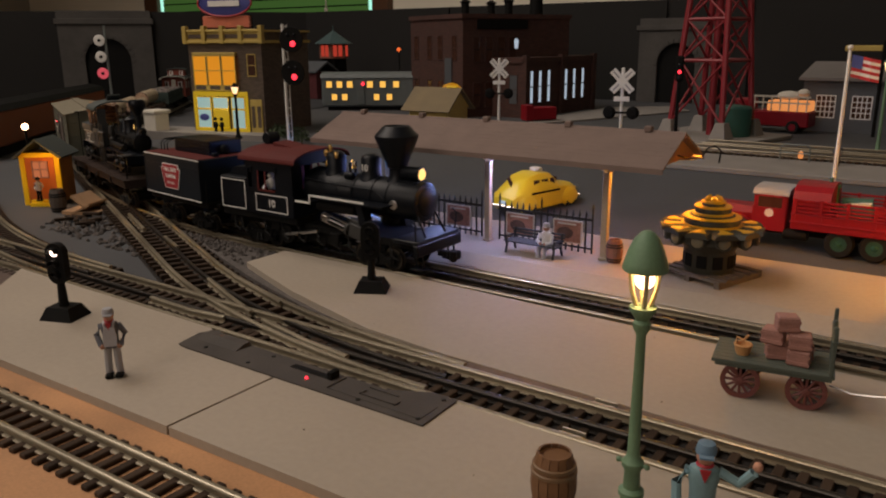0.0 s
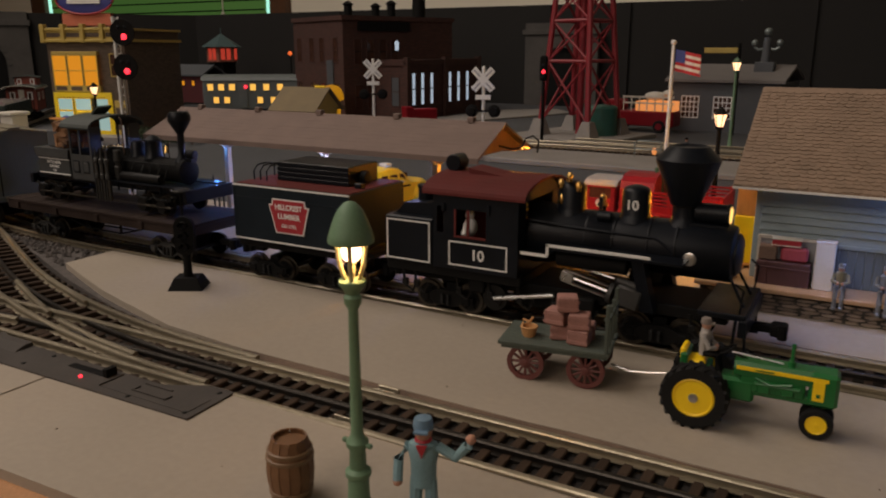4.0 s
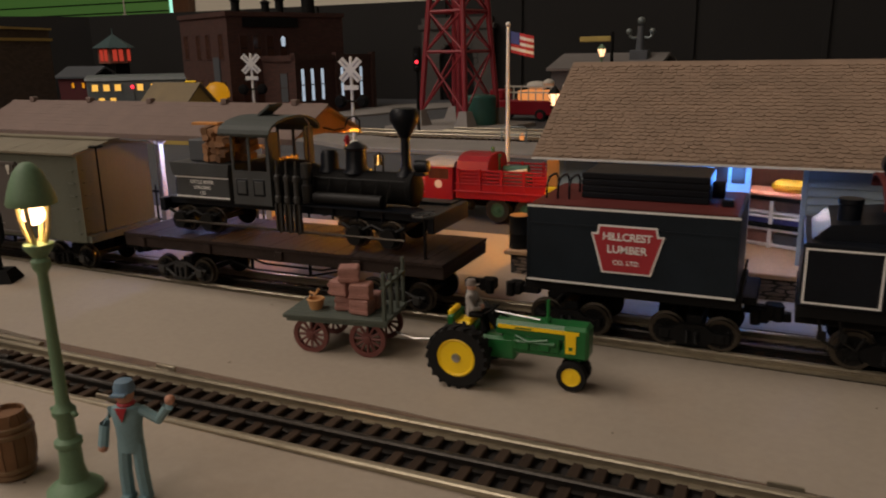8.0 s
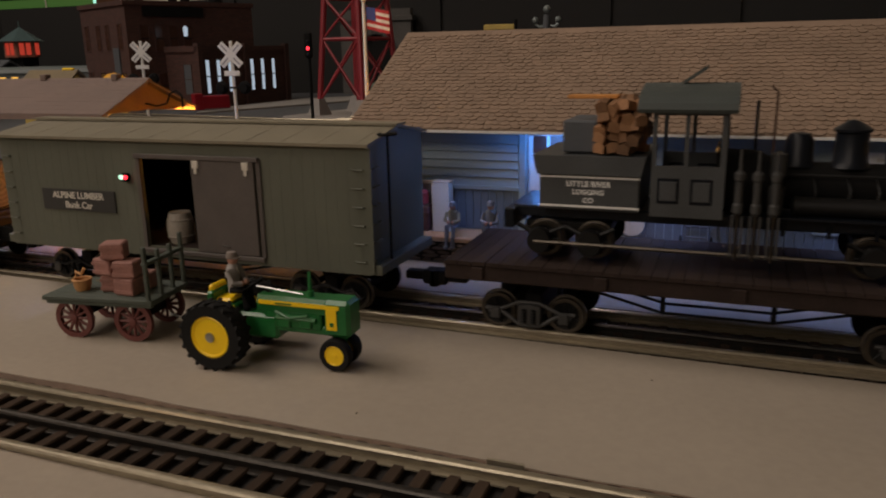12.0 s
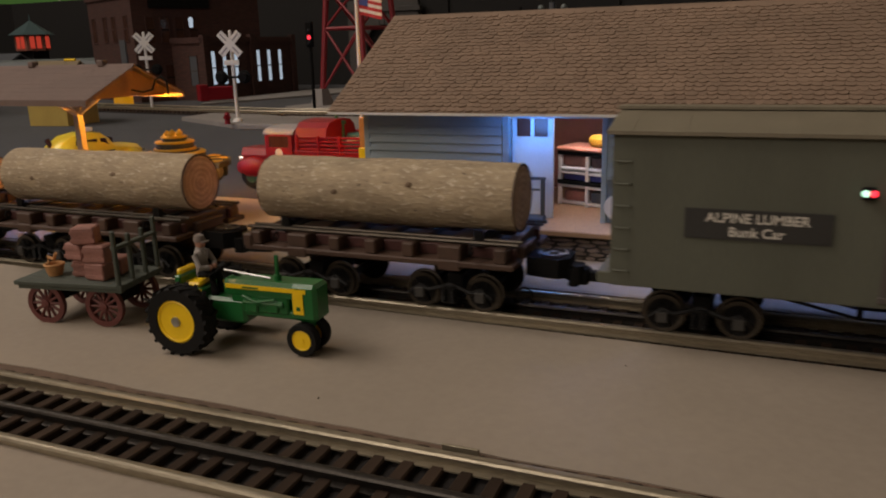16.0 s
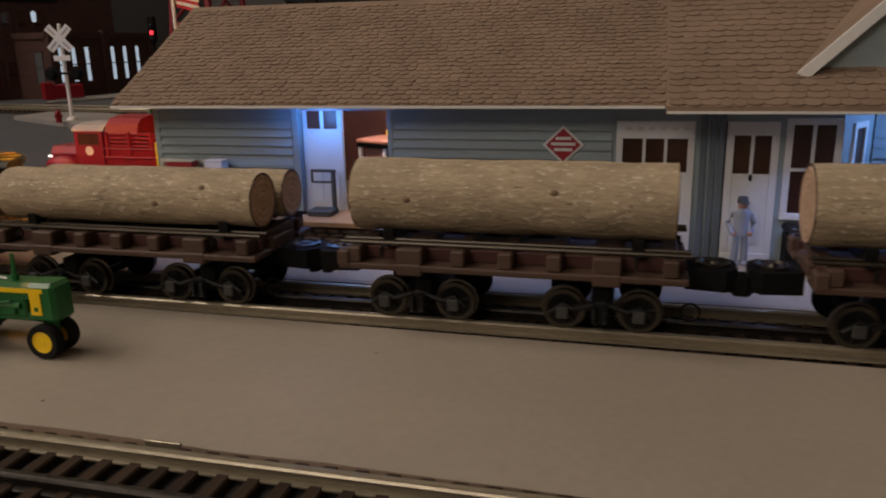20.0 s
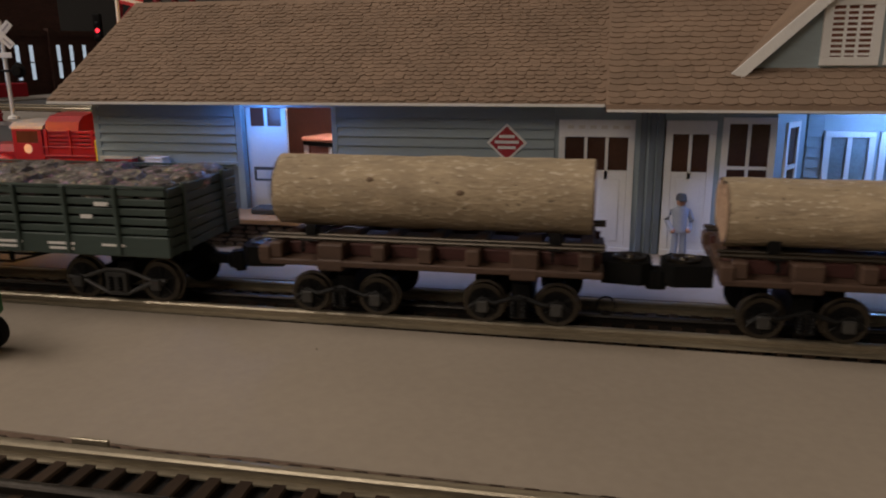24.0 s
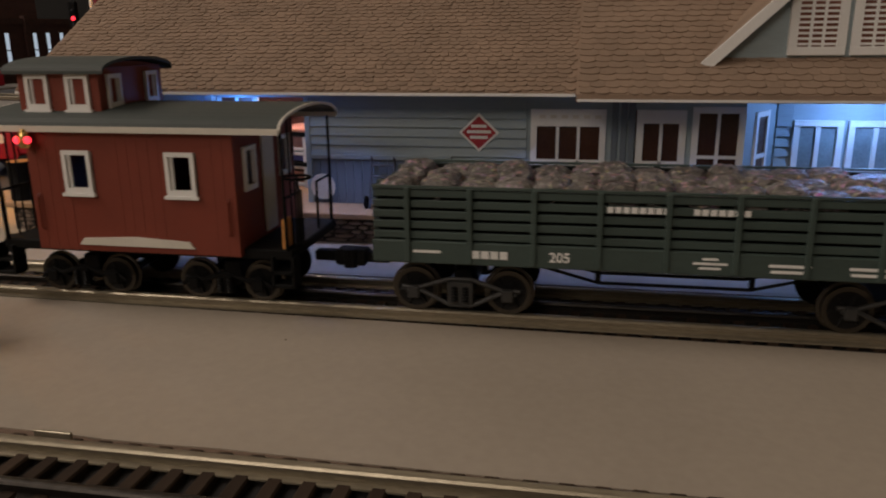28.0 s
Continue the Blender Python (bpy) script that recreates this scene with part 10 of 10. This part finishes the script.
part("pole", Shape().cyl((0, 0, 0), (0, 0, 7.4), 0.15, n=8), BLACKMAT, yl)
part("globe", Shape().ball((0, 0, 7.7), 0.4, 10, 8), G_WARM, yl)
solid("white_kiosk", Shape().box(-108.5, -105.5, 72, 74.5, -1.0, 5.4, 0.1).box(-108.8, -105.2, 71.7, 74.8, 5.4, 5.9, 0.1), OFFWHITE, "small white kiosk beside the shop", "kiosk")
random.seed(31)
for x, y, z, r in ((-84.5, 77.5, 2.6, 1.6), (-82, 79, 2.4, 2.0), (-79.5, 77.5, 2.2, 1.5), (-77, 79.5, 2.3, 1.8), (-87, 80.5, 2.5, 1.8)):
    b = thing("bush", x, y, z, "dark green bush beside the shop", "bush", "bushes")
    part("stem", Shape().tube([(0, 0, -0.2), (0.1, 0, r * 0.5)], 0.12, 6), RUSTWOOD, b)
    part("stem", Shape().tube([(0, 0, 0), (-0.3, 0.2, r * 0.6)], 0.09, 6), RUSTWOOD, b)
    lv = Shape()
    for i in range(170):
        d = Vector((random.gauss(0, 1), random.gauss(0, 1), random.gauss(0, 1))).normalized() * r * random.uniform(0.45, 1.0)
        lv.at = Matrix.LocRotScale((d.x, d.y, abs(d.z) * 0.9 + 0.2), Euler((random.uniform(0, 6), random.uniform(0, 6), random.uniform(0, 6))), None)
        lv.add([(-0.22, 0, 0), (0, -0.12, 0.03), (0.22, 0, 0), (0, 0.12, 0.03)], [(0, 1, 2, 3)])
    tagged(part("leaves", lv, BUSH, b), kind="stuff")
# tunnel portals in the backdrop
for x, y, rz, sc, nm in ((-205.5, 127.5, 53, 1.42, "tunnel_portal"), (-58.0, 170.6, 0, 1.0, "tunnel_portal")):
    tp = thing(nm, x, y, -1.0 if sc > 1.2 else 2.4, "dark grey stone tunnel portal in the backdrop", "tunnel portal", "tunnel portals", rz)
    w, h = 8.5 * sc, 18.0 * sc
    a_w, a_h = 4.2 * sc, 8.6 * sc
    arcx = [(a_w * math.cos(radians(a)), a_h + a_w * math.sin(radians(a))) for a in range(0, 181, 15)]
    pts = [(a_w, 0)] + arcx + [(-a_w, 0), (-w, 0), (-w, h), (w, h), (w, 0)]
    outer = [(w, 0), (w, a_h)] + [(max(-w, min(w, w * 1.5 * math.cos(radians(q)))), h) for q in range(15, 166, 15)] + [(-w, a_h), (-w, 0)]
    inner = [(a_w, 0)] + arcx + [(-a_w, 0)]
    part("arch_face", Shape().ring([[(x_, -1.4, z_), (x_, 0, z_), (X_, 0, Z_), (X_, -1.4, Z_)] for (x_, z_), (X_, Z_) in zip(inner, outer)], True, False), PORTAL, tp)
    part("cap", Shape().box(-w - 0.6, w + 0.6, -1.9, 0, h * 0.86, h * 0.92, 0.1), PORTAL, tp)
    # black sheet across the arch, painted shade instead of an opening
    part("void", Shape().box(-a_w * 1.02, a_w * 1.02, -0.5, -0.4, 0, a_h + a_w), BLACKMAT, tp, "flat black sheet standing in for the tunnel's dark")
    for (xa, za) in arcx[::1]:
        part("voussoir", Shape().box(xa * 1.12 - 0.5, xa * 1.12 + 0.5, -1.6, -1.38, a_h + (za - a_h) * 1.12 - 0.5, a_h + (za - a_h) * 1.12 + 0.5, 0.05), PORTAL, tp)
# window in the room beyond the backdrop, its green blind drawn, daylight leaking past the edges
wn = tagged(new("window_1"), "room window with a drawn green blind", "window", "", "structure")
part("window_frame", Shape().box(-346, -336, 236.5, 239.9, 10, 120, 0.3).box(-201, -193, 236.5, 239.9, 10, 120, 0.3).box(-336, -201, 236.5, 239.9, 10, 16, 0.3).box(-336, -201, 236.5, 239.9, 112, 120, 0.3), mat("brown_window_frame", (0.10, 0.045, 0.02), 0.6, var=0.2), wn, "brown wooden window frame")
part("blind", Shape().box(-333, -204.5, 238.4, 238.9, 16, 112), G_GREENGLOW, wn, "dim green blind with daylight behind it")
for z in (24, 29.4, 33, 40, 48):
    part("blind_fold", Shape().box(-333, -204.5, 238.1, 238.4, z, z + 0.5), BLACKMAT, wn)
for x in (-335.0, -203.2):
    part("daylight_gap", Shape().box(x - 1.1, x + 1.1, 238.8, 239.3, 24, 60), G_MINT, wn, "strip of daylight beside the blind")
part("blind_cord", Shape().cyl((-226, 237.8, 20), (-226, 237.8, 60), 0.3, n=6).ball((-226, 237.8, 28.2), 1.0, 8, 6), OFFWHITE, wn)
pf = thing("pipe_barrier", -17.2, 91.0, 2.95, "thin silver pipe barrier beside the back track", "barrier")
part("frame", Shape().tube([(-1.5, 0, 0), (-1.5, 0, 1.6), (-1.2, 0, 1.8), (1.3, 0, 1.8), (1.5, 0, 1.6), (1.5, 0, 0)], 0.09, 6), SILVER, pf)
part("rail", Shape().cyl((-1.5, 0, 0.9), (1.5, 0, 0.9), 0.07, n=6), SILVER, pf)
og = thing("track_lamp", -17.0, 93.2, 2.4, "low glowing orange lamp beside the back track", "lamp")
part("base", Shape().lathe([(0.3, 0), (0.3, 0.5), (0.2, 0.6)], (0, 0, 0), 10), BLACKMAT, og)
part("glass", Shape().lathe([(0.22, 0.6), (0.3, 0.9), (0.22, 1.3), (0.05, 1.4)], (0, 0, 0), 10), G_FIRE, og, "glowing orange glass")


# ---- small pieces of the setting ----
tie_shape = Shape().box(-0.21, 0.21, -2.5, 2.5, -0.75, -0.38, 0.05).mesh("tie")
short_tie = Shape().box(-0.21, 0.21, -2.5, 1.85, -0.75, -0.4, 0.05).mesh("tie")
short_tie.materials.append(TIE)
long_tie = Shape().box(-0.21, 0.21, -2.5, 3.1, -0.75, -0.38, 0.05).mesh("tie")
long_tie.materials.append(TIE)
narrow_tie = Shape().box(-0.21, 0.21, -1.55, 1.55, -0.75, -0.36, 0.05).mesh("tie")
narrow_tie.materials.append(TIE)
tie_shape.materials.append(TIE)
for t, pts, ztop, width in TIES:
    rest = Shape()
    k = 0
    for x, y, a in resample(pts, 1.3 if t is xt else 0.86):
        if x > 52 or x < -96:
            continue
        m = cm(x, y, ztop, 0, 0, a + random.uniform(-1, 1))
        if y < 60 and -50 < x < 42 and k < 290:
            part("tie", long_tie if y < 29.2 and y > 27 and x < -19.5 else short_tie if t.name == "main_track" else narrow_tie if width < 4 else tie_shape, TIE, t, at=m)
            k += 1
        else:
            rest.at = Matrix.LocRotScale((x, y, ztop), m.to_euler(), None)
            rest.box(-0.21, 0.21, -width / 2, width / 2, -0.75, -0.38)
    if rest.v:
        tagged(part("ties", rest, TIE, t), kind="stuff")


# ---- loose bits of the setting ----
random.seed(77)
grit = Shape()
for i in range(1500):
    a, b = random.uniform(-74, -46), random.uniform(33, 57)
    p_, h_ = on_main(a)
    if abs(b - p_.y) < 3.2 or b < 36 + (a + 74) * -0.05:
        continue
    r = random.uniform(0.12, 0.3)
    grit.at = Matrix.LocRotScale((a, b, -0.98), Euler((random.uniform(0, 6), random.uniform(0, 6), random.uniform(0, 6))), (1.2, 0.9, 0.7))
    grit.box(-r, r, -r, r, -r, r, r * 0.5)
for i in range(420):
    a = random.uniform(-60, -40)
    b = random.uniform(36.2 - (a + 42) * 0.3, 40.9 - (a + 42) * 0.02)
    r = random.uniform(0.07, 0.17)
    grit.at = Matrix.LocRotScale((a, b, -0.42), Euler((random.uniform(0, 6), random.uniform(0, 6), random.uniform(0, 6))), (1.2, 0.9, 0.7))
    grit.box(-r, r, -r, r, -r, r, r * 0.5)
solid("gravel", grit, GRAVEL, "loose grey gravel scattered between the tracks", "gravel", kind="stuff")
specks = Shape()
for i in range(22):
    x = random.uniform(-44, 50)
    y, z = random.choice(((random.uniform(32.2, 33.0), mid_z(x)), (random.uniform(39.8, 40.6), mid_z(x)), (random.uniform(32.2, 40.6), mid_z(x)), (random.uniform(18, 26.5), fore_z(x)), (random.uniform(46.6, 48.2), 0.4)))
    if y < 33 and x < -30 or (y > 33 and x < -42):
        continue
    r = random.uniform(0.012, 0.03)
    specks.at = Matrix.LocRotScale((x, y, z + r * 0.3), Euler((0, 0, random.uniform(0, 3))), (1.5, 0.8, 0.6))
    specks.box(-r, r, -r, r, -r, r)
solid("dirt_specks", specks, TIE, "tiny dark crumbs of dirt on the platforms", "dirt", kind="stuff")
near = bpy.data.objects["near_track"]
front = bpy.data.objects["front_track"]
for x in (-12.6, 12.8, 38.2):
    for side in (-1.67, 1.67):
        y = YB + side
        for o in (-1, 1):
            part("joint_bar", Shape().box(x - 0.55, x + 0.55, y + o * 0.2 - 0.05, y + o * 0.2 + 0.05, -0.22, 0.02, 0.02), RAIL, near, "rail joint bar")
cb = solid("cable", Shape().tube([(-16.9, 51.0, 8.5), (-16.0, 51.0, 8.35), (-15.3, 51.1, 8.5), (-15.0, 51.1, 9.1), (-14.5, 51.1, 9.3), (-14.1, 51.1, 9.0), (-14.2, 51.2, 8.2)], 0.06, 6), BLACKMAT, "thin black cable hanging from the canopy's gable", "cable")
# rubble stones of the station's foundation
random.seed(5)
stone_meshes = []
for k in range(6):
    s = Shape()
    w, h = (0.95, 0.7, 1.15, 0.55, 0.8, 1.05)[k] / 2, (0.105, 0.12, 0.10, 0.115, 0.095, 0.12)[k]
    pts = [(w * math.cos(a) * random.uniform(0.85, 1.1), h * math.sin(a) * random.uniform(0.85, 1.15)) for a in [i * math.pi / 4 + 0.3 for i in range(8)]]
    s.ring([[(x, 0, z) for x, z in pts], [(x * 0.75, -0.12, z * 0.7) for x, z in pts]], True, False)
    me = s.mesh("stone")
    me.materials.append(STONE)
    stone_meshes.append((me, w))
for row in range(5):
    x = -2.7 + random.uniform(0, 0.4)
    while x < 17.9:
        me, w = random.choice(stone_meshes)
        part("stone", me, STONE, found, at=cm(x + w, 48.76, 0.50 + row * 0.215, 0, random.uniform(-4, 4), 0))
        x += 2 * w + 0.02
for row in range(5):
    y = 48.9
    while y < 62:
        me, w = random.choice(stone_meshes)
        part("stone", me, STONE, found, at=cm(-2.69, y + w, 0.50 + row * 0.215, 0, 0, -90))
        y += 2 * w + 0.02


# ---- motion: the train runs along the main line at a steady pace ----


def gone(t):
    """Way of the train in centimetres: a steady pace that slackens a little near the end."""
    if t < 24:
        return 8.0 * t
    if t < 25:
        return 8.0 * t - 0.225 * (t - 24) ** 2
    return 199.775 + 7.55 * (t - 25)


def rides(u, base, t):
    a, ha = on_main(u + base / 2 + gone(t))
    b, hb = on_main(u - base / 2 + gone(t))
    c = (a + b) / 2
    return cm(c.x, c.y, 0, 0, 0, math.degrees(math.atan2(a.y - b.y, a.x - b.x)))


def motions():
    for ob, u, base in VEHICLES:
        walk(ob, [(k * 0.5, rides(u, base, k * 0.5)) for k in range(57)])
    for w, x, z, r, car in WHEELSETS:
        walk(w, [(k / 10, cm(x, 0, z, 0, math.degrees(gone(k / 10) / r) % 360, 0)) for k in range(281)])


motions()
